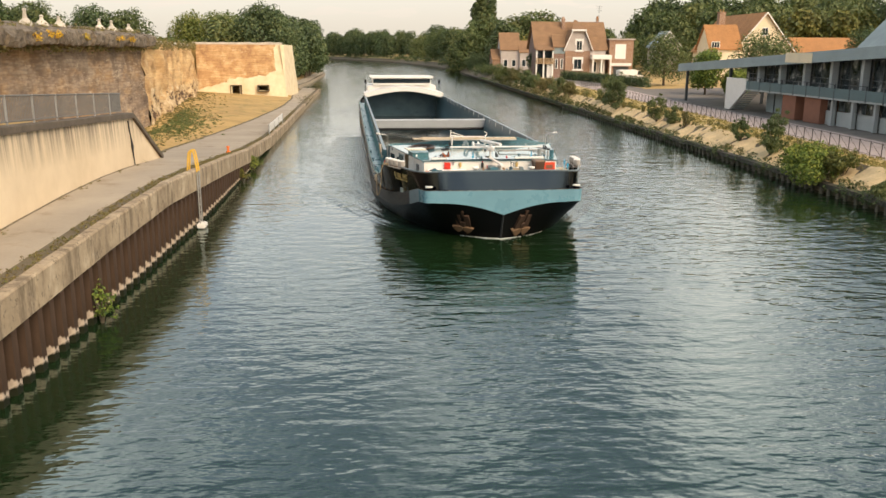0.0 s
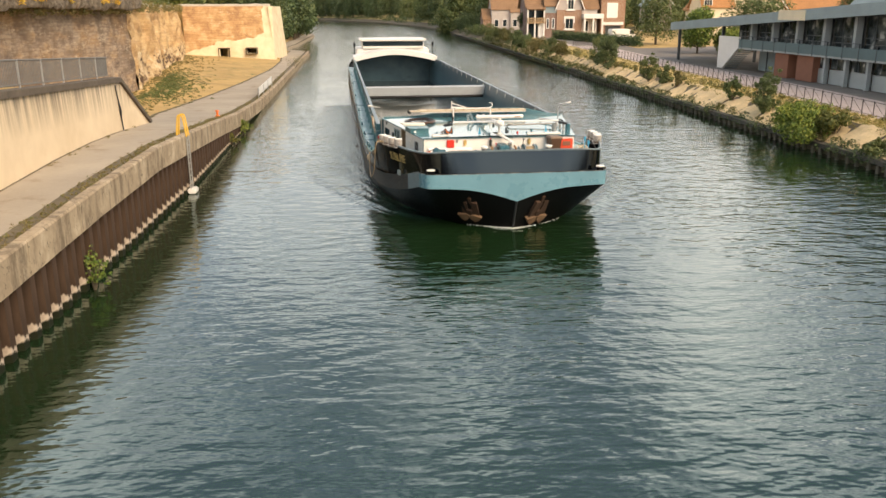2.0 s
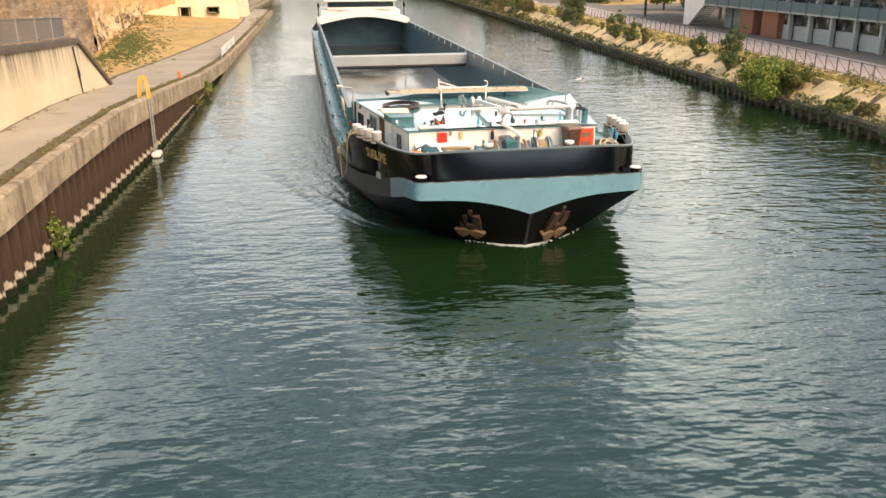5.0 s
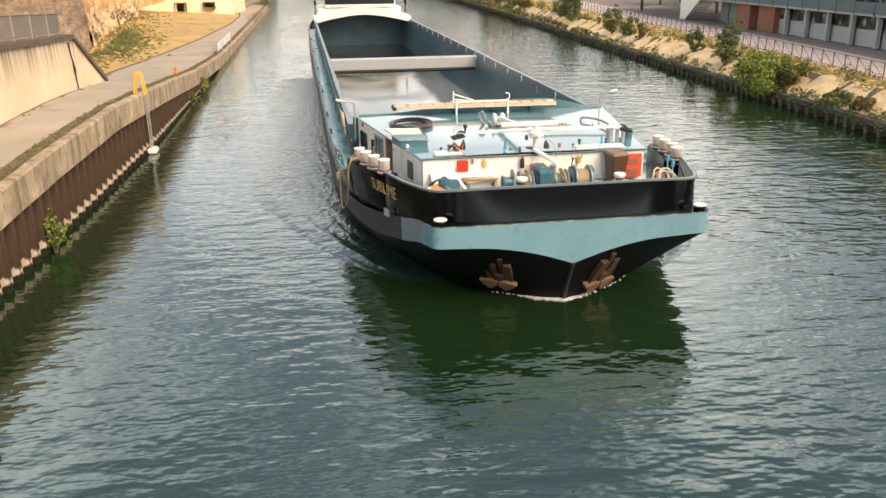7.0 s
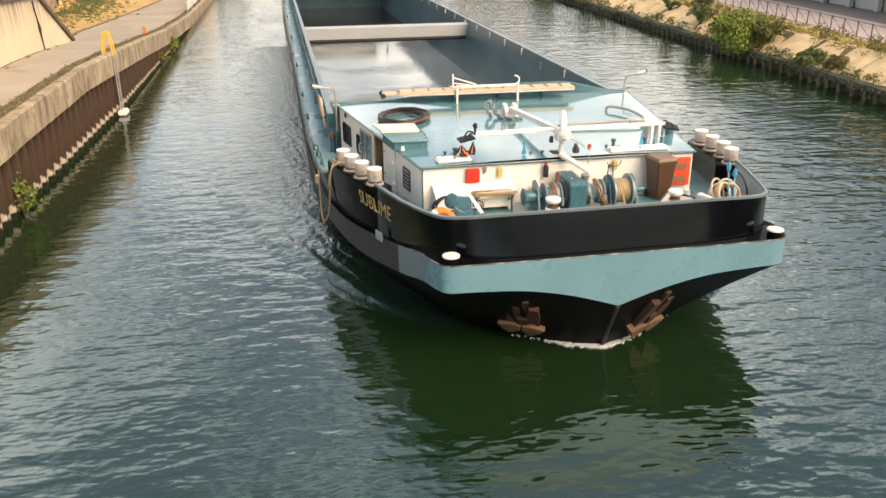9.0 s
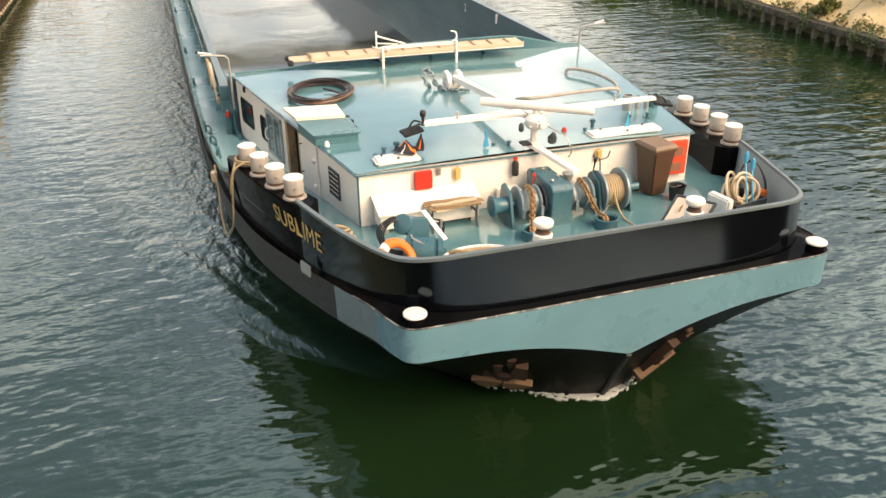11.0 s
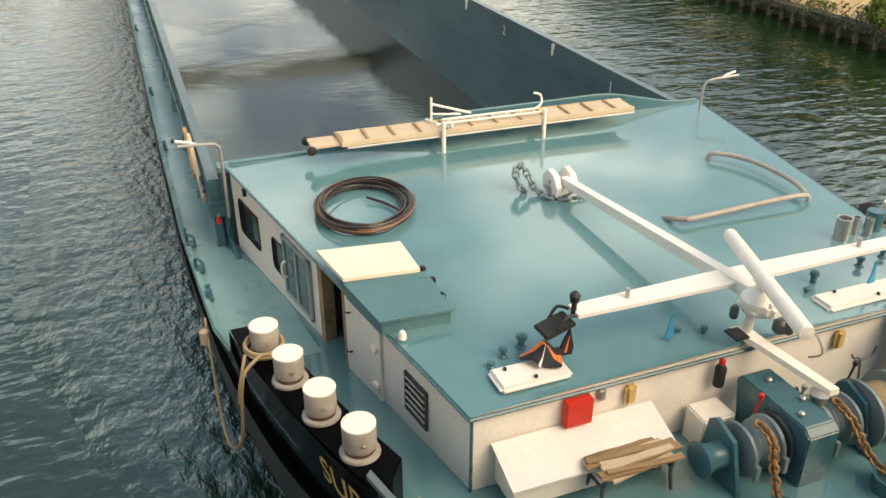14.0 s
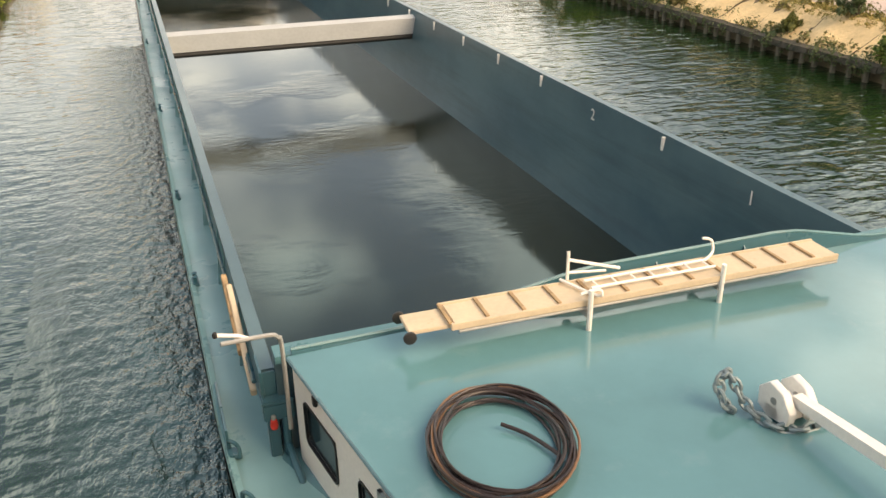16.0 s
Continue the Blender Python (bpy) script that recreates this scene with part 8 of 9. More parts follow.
def winch(ship):
    w = thing("anchor_winch", "teal anchor winch with two chain drums and a rope reel", "winch")
    cy, cz = 2.75, 2.74
    bm = B()
    prism(bm, [(2.33, 2.25), (3.32, 2.25), (3.46, 3.02), (3.4, 3.1), (2.42, 3.12), (2.33, 3.04)], -.21, .19, "x")
    bmesh.ops.bevel(bm, geom=bm.edges, offset=.015, segments=2, affect="EDGES")
    part("gearbox", bm, M["teal"], w)
    bm = B()
    box(bm, -.25, .23, 2.28, 3.37, 2.26, 2.36, .015)
    part("gearbox_foot", bm, M["teal"], w)
    rx = Matrix.Rotation(radians(90), 3, "Y")
    bm = B()
    lathe(bm, [(.07, -1.0), (.07, 1.75)], 12, (0, cy, cz), rx)
    part("shaft", bm, M["teal"], w)
    for x in (-.52, .5):
        bm = B()
        lathe(bm, [(.2, -.22), (.29, -.2), (.29, -.17), (.24, -.14), (.2, -.05), (.17, 0), (.2, .05), (.27, .07), (.27, .09), (.24, .1), (.24, .14), (.29, .17), (.29, .2), (.2, .22)], 24, (x, cy, cz), rx)
        part("chain_drum", bm, M["winch_grey"], w, "grooved chain drum")
    for x in (-.25, .24):
        bm = B()
        lathe(bm, [(.1, -.05), (.30, -.04), (.30, .04), (.1, .05)], 20, (x + .02, cy, cz), rx)
        part("gear_disc", bm, M["frame"], w)
    for x in (-.88, .86, 1.48):
        bm = B()
        prism(bm, [(2.38, 2.26), (3.12, 2.26), (3.02, 3.0), (2.92, 3.08), (2.62, 2.98)], x - .025, x + .025, "x")
        part("side_plate", bm, M["teal"], w, smooth=0)
    bm = B()
    lathe(bm, [(.06, -.19), (.17, -.19), (.20, -.17), (.16, -.1), (.14, .0), (.15, .12)], 20, (-1.02, cy, cz), rx)
    part("warping_head", bm, M["teal"], w)
    for k, (x, r) in enumerate(((-.7, .28), (-.34, .27), (.34, .27), (.69, .28))):
        bm = B()
        tube(bm, [(x, cy + r * math.cos(q), cz + r * math.sin(q)) for q in (radians(-60 + 15 * j) for j in range(20))], .026, 6)
        box(bm, x - .03, x + .03, cy - .34, cy - .28, cz - .18, cz + .02, .008)
        part("brake_band", bm, M["winch_grey"], w, "curved steel brake band")
    for x, y, z in ((-.1, 2.6, 3.13), (.1, 2.8, 3.12), (0, 3.2, 3.11)):
        bm = B()
        lathe(bm, [(.035, 0), (.035, .03), (.02, .045), (0, .045)], 8, (x, y, z))
        part("bolt", bm, M["steel"], w)
    bm = B()
    for y in (2.5, 2.9):
        tube(bm, smooth_line([(.2, y + .1, 2.95), (.32, y + .2, 3.0), (.42, y + .25, 2.8), (.45, y + .3, 2.4)], 4), .014, 5)
    part("hydraulic_hose", bm, M["rubber"], w)
    bm = B()
    lathe(bm, [(.26, -.2), (.26, .2)], 20, (1.14, cy, cz), rx)
    part("rope_wrap", bm, M["rope"], w, "turns of pale rope on the reel")
    for x in (.92, 1.36):
        bm = B()
        lathe(bm, [(.05, -.02), (.39, -.02), (.39, .02), (.05, .02)], 24, (x, cy, cz), rx)
        part("reel_flange", bm, M["winch_grey"], w)
    for k in range(8):
        bm = B()
        r = .265 + .004
        x = .98 + k * .045
        tube(bm, [(x, cy + r * math.cos(q), cz + r * math.sin(q)) for q in (2 * math.pi * j / 16 for j in range(17))], .022, 6, caps=False)
        part("rope_turn", bm, M["rope"], w)
    bm = B()
    tube(bm, smooth_line([(1.1, 2.55, 2.92), (1.12, 2.36, 2.6), (1.14, 2.1, 2.43), (1.2, 1.7, 2.42), (1.3, 1.3, 2.43), (1.36, 1.05, 2.44)], 6), .02, 7)
    part("rope_end", bm, M["rope"], w)
    for x, y, z, c in ((-.3, 3.25, 3.05, "red"), (.35, 3.3, 2.95, "galv"), (.9, 3.2, 3.2, "rubber")):
        bm = B()
        tube(bm, [(x, y - .2, z - .35), (x + .03, y - .25, z + .05)], .014, 6)
        lathe(bm, [(.03, 0), (.03, .05), (0, .06)], 8, (x + .03, y - .25, z + .05))
        part("brake_lever", bm, M[c], w)
    bm = B()
    tube(bm, smooth_line([(1.05, 2.95, 2.95), (1.05, 3.0, 3.25), (.95, 3.0, 3.3), (.9, 3.0, 3.36)], 4), .013, 6)
    tube(bm, smooth_line([(1.05, 3.0, 3.25), (1.2, 3.0, 3.28), (1.25, 3.0, 3.4)], 4), .013, 6)
    part("fairlead_hook", bm, M["frame"], w)
    aboard(w)
    # chains down to their pipes
    for x, px in ((-.52, -.72), (.5, .68)):
        ch = thing("anchor_chain", "rusty anchor chain running into a deck pipe", "chain", "anchor chains")
        path = smooth_line([(x, 2.72, 3.05), (x - .01, 2.48, 3.0), (x + (px - x) * .3, 2.36, 2.8), (x + (px - x) * .7, 2.16, 2.6), (px, 1.99, 2.57), (px, 1.95, 2.45)], 5)
        for k, (p, q) in enumerate(zip(path, path[1:])):
            p, q = Vector(p), Vector(q)
            dd = (q - p)
            m4 = Matrix.Translation((p + q) / 2) @ dd.to_track_quat("X", "Z").to_matrix().to_4x4() @ Matrix.Rotation(radians(90 * (k % 2)), 4, "X")
            bm = B()
            lx = max(.05, dd.length * .72)
            tube(bm, [m4 @ Vector((lx * math.cos(a), .044 * math.sin(a), 0)) for a in (2 * math.pi * j / 10 for j in range(11))], .017, 5, caps=False)
            part("link", bm, M["chain"], ch)
        aboard(ch)
        bm = B()
        lathe(bm, [(.21, 2.3), (.21, 2.57), (.225, 2.60), (.2, 2.61), (.17, 2.57), (.17, 2.42), (0, 2.42)], 22, (px, 1.95, 0))
        part("chain_pipe", bm, M["teal"], ship, "teal collar of the chain pipe")
    # white box behind the winch
    bm = B()
    box(bm, -.78, -.36, 3.2, 3.55, 2.28, 2.75, .02)
    part("battery_box", bm, M["cream"], ship)
    fe = thing("fire_extinguisher", "small red and black extinguisher on the cabin wall", "extinguisher")
    bm = B()
    lathe(bm, [(.06, 0), (.065, .03), (.065, .24), (.03, .3), (0, .3)], 12)
    part("bottle", bm, M["rubber"], fe)
    bm = B()
    box(bm, -.03, .03, -.03, .03, .28, .36, .01)
    part("valve", bm, M["red"], fe)
    aboard(fe, Matrix.Translation((-.42, 3.5, 2.95)))


def deck_things(ship):
    # capstan bollards
    for x, y in ((-1.2, .62), (1.44, .56)):
        bm = B()
        box(bm, x - .16, x + .16, y - .14, y + .18, 2.38, 3.06, .04)
        cb = part("bollard_foot", bm, M["teal"], ship)
        bm = B()
        lathe(bm, [(.155, 3.05), (.15, 3.07), (.15, 3.19), (.13, 3.21)], 20, (x, y, 0))
        lathe(bm, [(.11, 3.30), (.145, 3.33), (.155, 3.35), (.157, 3.39), (.147, 3.41), (0, 3.425)], 20, (x, y, 0))
        mb = part("mushroom_bollard", bm, M["cornerb"], cb, "white mushroom bollard")
        bm = B()
        lathe(bm, [(.132, 3.205), (.10, 3.24), (.10, 3.28), (.115, 3.31)], 20, (x, y, 0))
        part("waist", bm, M["rust"], mb, "rope-worn rusty waist")
    # locker bench
    bm = B()
    prism(bm, [(3.1, 2.42), (3.57, 2.42), (3.57, 2.86), (3.1, 2.72)], -3.12, -1.28, "x")
    be = part("locker", bm, M["cream"], ship, "white locker under the cabin front", 10)
    bm = B()
    prism(bm, [(3.03, 2.7), (3.58, 2.88), (3.58, 2.91), (3.03, 2.73)], -3.17, -1.24, "x")
    part("locker_lid", bm, M["white"], be, smooth=10)
    for x in (-3.02, -1.38):
        bm = B()
        box(bm, x - .05, x + .05, 3.12, 3.22, 2.26, 2.42, .01)
        box(bm, x - .12, x + .12, 3.05, 3.3, 2.26, 2.29)
        part("locker_foot", bm, M["steel"], be)
    bn = thing("bench", "weathered wooden bench with stacked planks and iron legs", "bench")
    rng = random.Random(3)
    for k in range(11):
        bm = B()
        L = rng.uniform(.7, 1.15)
        layer = k // 4
        y0 = -.19 + .095 * (k % 4) + rng.uniform(-.02, .02)
        z0 = .43 + .032 * layer + rng.uniform(0, .01)
        x0, wd = -L / 2 + rng.uniform(-.08, .08), rng.uniform(.05, .1)
        n = 6  # ragged edges along the grain
        rings = []
        for i in range(n + 1):
            x = x0 + L * i / n
            ya, yb = y0 + rng.uniform(-.012, .012), y0 + wd + rng.uniform(-.012, .012)
            zt = z0 + .024 + rng.uniform(-.006, .008)
            rings.append([(x, ya, z0), (x, yb, z0), (x, yb, zt), (x, ya, zt)])
        loft(bm, rings, True, True, True)
        clean(bm)
        bmesh.ops.rotate(bm, verts=bm.verts, matrix=Matrix.Rotation(rng.uniform(-.12, .12), 3, "Z") @ Matrix.Rotation(rng.uniform(-.03, .03), 3, "Y"))
        part("plank", bm, M["wood" if k % 3 else "plank"], bn, smooth=0)
    for x in (-.42, .42):
        bm = B()
        tube(bm, smooth_line([(x, -.18, 0), (x, -.12, .25), (x, -.16, .44)], 3), .022, 6)
        tube(bm, smooth_line([(x, .2, 0), (x, .12, .25), (x, .16, .44)], 3), .022, 6)
        tube(bm, [(x, -.14, .3), (x, .14, .3)], .018, 6)
        part("leg", bm, M["frame"], bn)
    aboard(bn, Matrix.Translation((-1.85, 2.98, 2.335)) @ Matrix.Rotation(radians(2), 4, "Z"))
    # wheeled bin
    bi = thing("wheelie_bin", "brown plastic wheeled rubbish bin beside the cabin", "bin")
    bm = B()
    loft(bm, [[(x * w, y * d + o, z) for x, y in ((-1, -1), (1, -1), (1, 1), (-1, 1))] for w, d, z, o in ((.21, .24, .06, 0), (.29, .33, .92, 0), (.30, .345, .93, 0), (.30, .345, .98, 0))], True, True, True)
    bmesh.ops.bevel(bm, geom=[e for e in bm.edges if abs(e.verts[0].co.z - e.verts[1].co.z) > .1], offset=.03, segments=2, affect="EDGES")
    part("body", bm, M["bin"], bi)
    bm = B()
    loft(bm, [[(x * w, y * d, z) for x, y in ((-1, -1), (1, -1), (1, 1), (-1, 1))] for w, d, z in ((.31, .36, .98), (.31, .36, 1.01), (.27, .31, 1.06))], True, True, True)
    part("lid", bm, M["bin_lid"], bi)
    bm = B()
    tube(bm, [(-.27, .38, .98), (.27, .38, .98)], .02, 6)
    part("handle", bm, M["bin"], bi)
    for x in (-.22, .22):
        bm = B()
        lathe(bm, [(.1, -.025), (.1, .025)], 14, (x, .26, .1), Matrix.Rotation(radians(90), 3, "Y"))
        part("wheel", bm, M["rubber"], bi)
    aboard(bi, Matrix.Translation((2.36, 3.2, 2.32)) @ Matrix.Rotation(radians(8), 4, "Z") @ Matrix.Diagonal((.86, .88, 1.0, 1)))
    bk = thing("bucket", "black rubber bucket on the foredeck", "bucket")
    bm = B()
    lathe(bm, [(.12, 0), (.16, .3), (.175, .31), (.15, .3), (.115, .03), (0, .03)], 18)
    part("pail", bm, M["rubber"], bk)
    bm = B()
    tube(bm, [(.16 * math.cos(a), .05, .29 + .0 * a - .1 * math.sin(a) * .3) for a in (math.pi * j / 10 for j in range(11))], .007, 5)
    part("bail", bm, M["steel"], bk)
    aboard(bk, Matrix.Translation((2.58, 2.68, 2.35)))
    # open deck hatch with white-lined lid
    bm = B()
    for q in ((.08, 1.06, .40, .45), (.08, 1.06, .93, .98), (.08, .13, .45, .93), (1.01, 1.06, .45, .93)):
        box(bm, *q, 2.38, 2.62)
    box(bm, .13, 1.01, .45, .93, 2.43, 2.46)
    oh = part("deck_hatch", bm, M["teal"], ship, "open teal deck hatch", 0)
    m = Matrix.Identity(4)
    ly = Vector((.64, .42, .40)).normalized()
    lx = Vector((.1, -.67, -.12))
    lx = (lx - ly * lx.dot(ly)).normalized()
    m.col[0][:3], m.col[1][:3], m.col[2][:3] = lx, ly, lx.cross(ly)
    m.translation = Vector((1.06, 1.0, 2.68))
    bm = B()
    grid = [[m @ Vector((.04 + .62 * i / 6, .04 + .78 * j / 6, .03 + .012 * noise.noise((i * .8, j * .8, 2)) - (.02 if 0 < i < 6 and 0 < j < 6 else 0))) for i in range(7)] for j in range(7)]
    loft(bm, grid, False)
    box(bm, .02, .68, .02, .84, -.01, .004, 0, m)
    li = part("hatch_lid", bm, M["lid"], oh, "cream-lined hatch lid standing open", 40)
    bm = B()
    for q in ((0, .03, 0, .86), (.67, .70, 0, .86), (.03, .67, .83, .86), (.03, .67, 0, .03)):
        box(bm, *q, -.015, .05, 0, m)
    part("lid_rim", bm, M["frame"], li, "dark steel rim", 0)
    for u in (.2, .5):
        bm = B()
        tube(bm, [m @ Vector((u, .5, .04)), m @ Vector((u + .02, .58, .09)), m @ Vector((u + .01, .64, .05))], .016, 6)
        part("lid_clip", bm, M["chain"], li, "rusty clip")
    # lifebuoy
    lb = thing("lifebuoy", "orange lifebuoy with a white band leaning on the windlass", "lifebuoy")
    bm = B()
    R, r = .30, .075
    rings = []
    for j in range(29):
        a = 2 * math.pi * j / 28
        rings.append([((R + r * math.cos(q)) * math.cos(a), (R + r * math.cos(q)) * math.sin(a), r * .8 * math.sin(q)) for q in (2 * math.pi * k / 10 for k in range(10))])
    loft(bm, rings, True)
    part("ring", clean(bm), M["orange"], lb)
    for a0 in (1.9, 4.3):
        bm = B()
        rr = []
        for j in range(5):
            a = a0 + .3 * j / 4
            rr.append([((R + (r + .006) * math.cos(q)) * math.cos(a), (R + (r + .006) * math.cos(q)) * math.sin(a), (r * .8 + .006) * math.sin(q)) for q in (2 * math.pi * k / 10 for k in range(10))])
        loft(bm, rr, True)
        part("band", clean(bm), M["white"], lb)
    aboard(lb, Matrix.Translation((-3.36, 1.16, 2.81)) @ Euler((radians(58), 0, radians(30))).to_matrix().to_4x4())
    # small mooring windlass on the port bow
    wl = thing("mooring_windlass", "teal motor windlass with covered drum and black hoses", "windlass")
    bm = B()
    box(bm, -.42, .42, -.45, .42, 0, .07, .02)
    part("base", bm, M["teal"], wl)
    bm = B()
    prism(bm, [(-.05, .07), (.40, .07), (.42, .35), (.30, .70), (.12, .72), (-.02, .45)], -.22, .14, "x")
    bmesh.ops.bevel(bm, geom=bm.edges, offset=.025, segments=2, affect="EDGES")
    part("gear_case", bm, M["teal"], wl)
    mr = Euler((radians(62), 0, radians(-35))).to_matrix()
    bm = B()
    lathe(bm, [(.06, -.3), (.13, -.28), (.15, -.24), (.15, -.1), (.165, -.09), (.165, -.06), (.15, -.05), (.15, .1), (.17, .11), (.17, .15), (.1, .18)], 16, (-.22, .22, .58), mr)
    part("motor", bm, M["teal"], wl, "ribbed teal motor")
    for z in (-.22, -.17, -.12, .0, .05):
        bm = B()
        lathe(bm, [(.15, z - .012), (.163, z), (.15, z + .012)], 16, (-.22, .22, .58), mr)
        part("cooling_rib", bm, M["winch_grey"], wl)
    bm = B()
    for x in (-.2, .3):
        lathe(bm, [(.05, -.02), (.25, -.02), (.25, .02), (.05, .02)], 22, (x, -.2, .32), Matrix.Rotation(radians(90), 3, "Y"))
    lathe(bm, [(.2, -.3), (.2, .3)], 18, (.06, -.2, .32), Matrix.Rotation(radians(90), 3, "Y"))
    part("drum", bm, M["teal"], wl)
    bm = B()
    rows = []
    for j in range(9):
        a = radians(5 + 150 * j / 8)
        rows.append([(x, -.2 - r * math.cos(a), .32 + r * math.sin(a)) for x, r in ((-.14, .18), (-.12, .23), (.22, .23), (.25, .18))])
    loft(bm, rows, False)
    part("drum_guard", bm, M["teal"], wl, "rounded teal drum cover", 40)
    bm = B()
    box(bm, -.045, .045, -.32, .32, -.012, .012, .004, Matrix.Translation((.22, .12, .62)) @ Euler((radians(30), 0, radians(-50 + 90))).to_matrix().to_4x4())
    part("brake_bar", bm, M["cream"], wl, "cream painted brake bar")
    bm = B()
    tube(bm, smooth_line([(.05, -.42, .55), (.0, -.5, .62), (-.1, -.46, .66), (-.14, -.36, .68)], 3), .016, 6)
    part("guide_rod", bm, M["galv"], wl)
    bm = B()
    tube(bm, [(.3, .25, .1), (.34, .3, .62)], .018, 6)
    part("guide_rod", bm, M["galv"], wl)
    for k in range(4):
        bm = B()
        q = .06 * k
        tube(bm, smooth_line([(-.3, .05 + q, .08), (-.52 - q * .6, .0 + q, .22), (-.6 - q * .6, .05 + q, .5), (-.46, .12 + q, .68), (-.25, .18, .66)], 5), .015, 6)
        part("hydraulic_hose", bm, M["rubber"], wl)
    for k in range(2):
        bm = B()
        tube(bm, smooth_line([(.2, .4, .6), (.32 + .05 * k, .5, .5), (.36, .46, .25), (.3, .38, .1)], 4), .014, 6)
        part("hydraulic_hose", bm, M["rubber"], wl)
    aboard(wl, Matrix.Translation((-2.80, 1.78, 2.385)) @ Matrix.Rotation(radians(-18), 4, "Z"))
    # coils of mooring rope

    def coil(name, label, x, y, z, r, loops, seed, mat="rope", tail=None):
        rng2 = random.Random(seed)
        c = thing(name, label, "rope", "mooring ropes")
        for k in range(loops):
            rr = r * rng2.uniform(.7, 1.1)
            ox, oy = rng2.uniform(-.06, .06), rng2.uniform(-.06, .06)
            bm = B()
            tube(bm, [(ox + rr * math.cos(a), oy + rr * .75 * math.sin(a), .03 + .045 * k + .02 * math.sin(2 * a + k)) for a in (2 * math.pi * j / 24 for j in range(25))], .026, 6, caps=False)
            part("turn", bm, M[mat], c)
        if tail:
            bm = B()
            tube(bm, smooth_line(tail, 5), .024, 6)
            part("tail", bm, M[mat], c)
        aboard(c, Matrix.Translation((x, y, z)))
    coil("rope_coil", "tan mooring rope flaked on the side of the foredeck", -3.86, 3.1, 2.33, .2, 5, 2, "rope", [(0, .2, .1), (-.1, .5, .05), (.1, -.4, .05), (.3, -1.0, .04), (.4, -1.4, .1)])
    hp = thing("rope_tub", "wide white hoop holding a heap of tan mooring rope", "rope", "mooring ropes")
    bm = B()
    tube(bm, [(.66 * math.cos(a), .5 * math.sin(a), .26) for a in (2 * math.pi * j / 40 for j in range(41))], .028, 8, caps=False)
    part("hoop", bm, M["white"], hp)
    bm = B()
    loft(bm, [[(q * .64 * math.cos(a), q * .48 * math.sin(a), z) for a in (2 * math.pi * j / 40 for j in range(40))] for q, z in ((.86, 0), (1.0, .25), (.97, .25), (.84, .03))], True)
    part("tub", clean(bm), M["rubber"], hp)
    rng3 = random.Random(15)
    for k in range(26):
        u = k / 25
        rr = .56 - .42 * ((k * 7) % 26) / 26
        ox, oy, zz = rng3.uniform(-.05, .05), rng3.uniform(-.04, .04), .06 + .24 * u
        bm = B()
        tube(bm, [(ox + rr * math.cos(a), oy + rr * .74 * math.sin(a), zz + .025 * math.sin(2 * a + k)) for a in (2 * math.pi * j / 24 for j in range(25))], .027, 6, caps=False)
        part("turn", bm, M["rope"], hp)
    bm = B()
    tube(bm, smooth_line([(-.6, .42, .1), (-.42, .32, .3), (-.15, .12, .36), (.1, -.15, .36), (.3, -.3, .33)], 5), .03, 7)
    part("tail", bm, M["rope"], hp)
    aboard(hp, Matrix.Translation((-2.02, 1.02, 2.41)) @ Matrix.Rotation(radians(-6), 4, "Z"))
    # hose reel crate, starboard bow
    cr = thing("hose_crate", "plastic crate heaped with pale hose and blue brush poles", "crate")
    bm = B()
    for q in ((-.4, .4, -.3, -.27), (-.4, .4, .27, .3), (-.4, -.37, -.3, .3), (.37, .4, -.3, .3)):
        box(bm, *q, 0, .34)
    box(bm, -.4, .4, -.3, .3, 0, .03)
    part("tub", bm, M["frame"], cr, smooth=0)
    bm = B()
    box(bm, -.62, -.46, -.3, .2, .02, .5, .03)
    part("fender_board", bm, M["white"], cr)
    rng = random.Random(12)
    for k in range(9):
        bm = B()
        rr, tl = rng.uniform(.2, .3), rng.uniform(-.35, .35)
        m = Matrix.Translation((rng.uniform(-.12, .12), rng.uniform(-.1, .1), .42 + .03 * k * .5)) @ Euler((radians(70) + tl, 0, rng.uniform(-.5, .5))).to_matrix().to_4x4()
        tube(bm, [m @ Vector((rr * math.cos(a), rr * math.sin(a), .02 * k - .1)) for a in (2 * math.pi * j / 22 for j in range(23))], .025, 6, caps=False)
        part("hose_turn", bm, M["plank" if k % 3 else "rope"], cr)
    for a, b in (((-.1, -.35, .05), (.15, .1, .95)), ((.0, -.38, .05), (.3, .05, .8))):
        bm = B()
        tube(bm, [a, b], .018, 6)
        lathe(bm, [(.04, 0), (.05, .12), (.02, .2), (0, .2)], 8, b)
        part("brush_pole", bm, M["sky_blue"], cr, "bright blue pole")
    bm = B()
    lathe(bm, [(.09, 0), (.11, .1), (.09, .34), (0, .36)], 12, (.56, -.05, .02))
    part("fender", bm, M["orange"], cr, "small orange fender")
    bm = B()
    tube(bm, smooth_line([(.2, .3, .3), (.45, .35, .75), (.6, .2, .8), (.66, 0, .5), (.6, -.1, .2)], 5), .022, 6)
    part("black_hose", bm, M["rubber"], cr)
    aboard(cr, Matrix.Translation((3.22, 1.7, 2.39)) @ Matrix.Rotation(radians(12), 4, "Z"))
    # rope made fast on the port bollards, hanging outboard
    rp = thing("mooring_rope", "tan mooring rope looped from a bollard and hanging outboard", "rope", "mooring ropes")
    for k in range(2):
        bm = B()
        tube(bm, [(-5.03 + .23 * math.cos(a), 6.22 + .23 * math.sin(a), 2.86 + .05 * k + .015 * math.sin(a)) for a in (2 * math.pi * j / 20 for j in range(21))], .024, 6, caps=False)
        part("turn", bm, M["rope"], rp)
    bm = B()
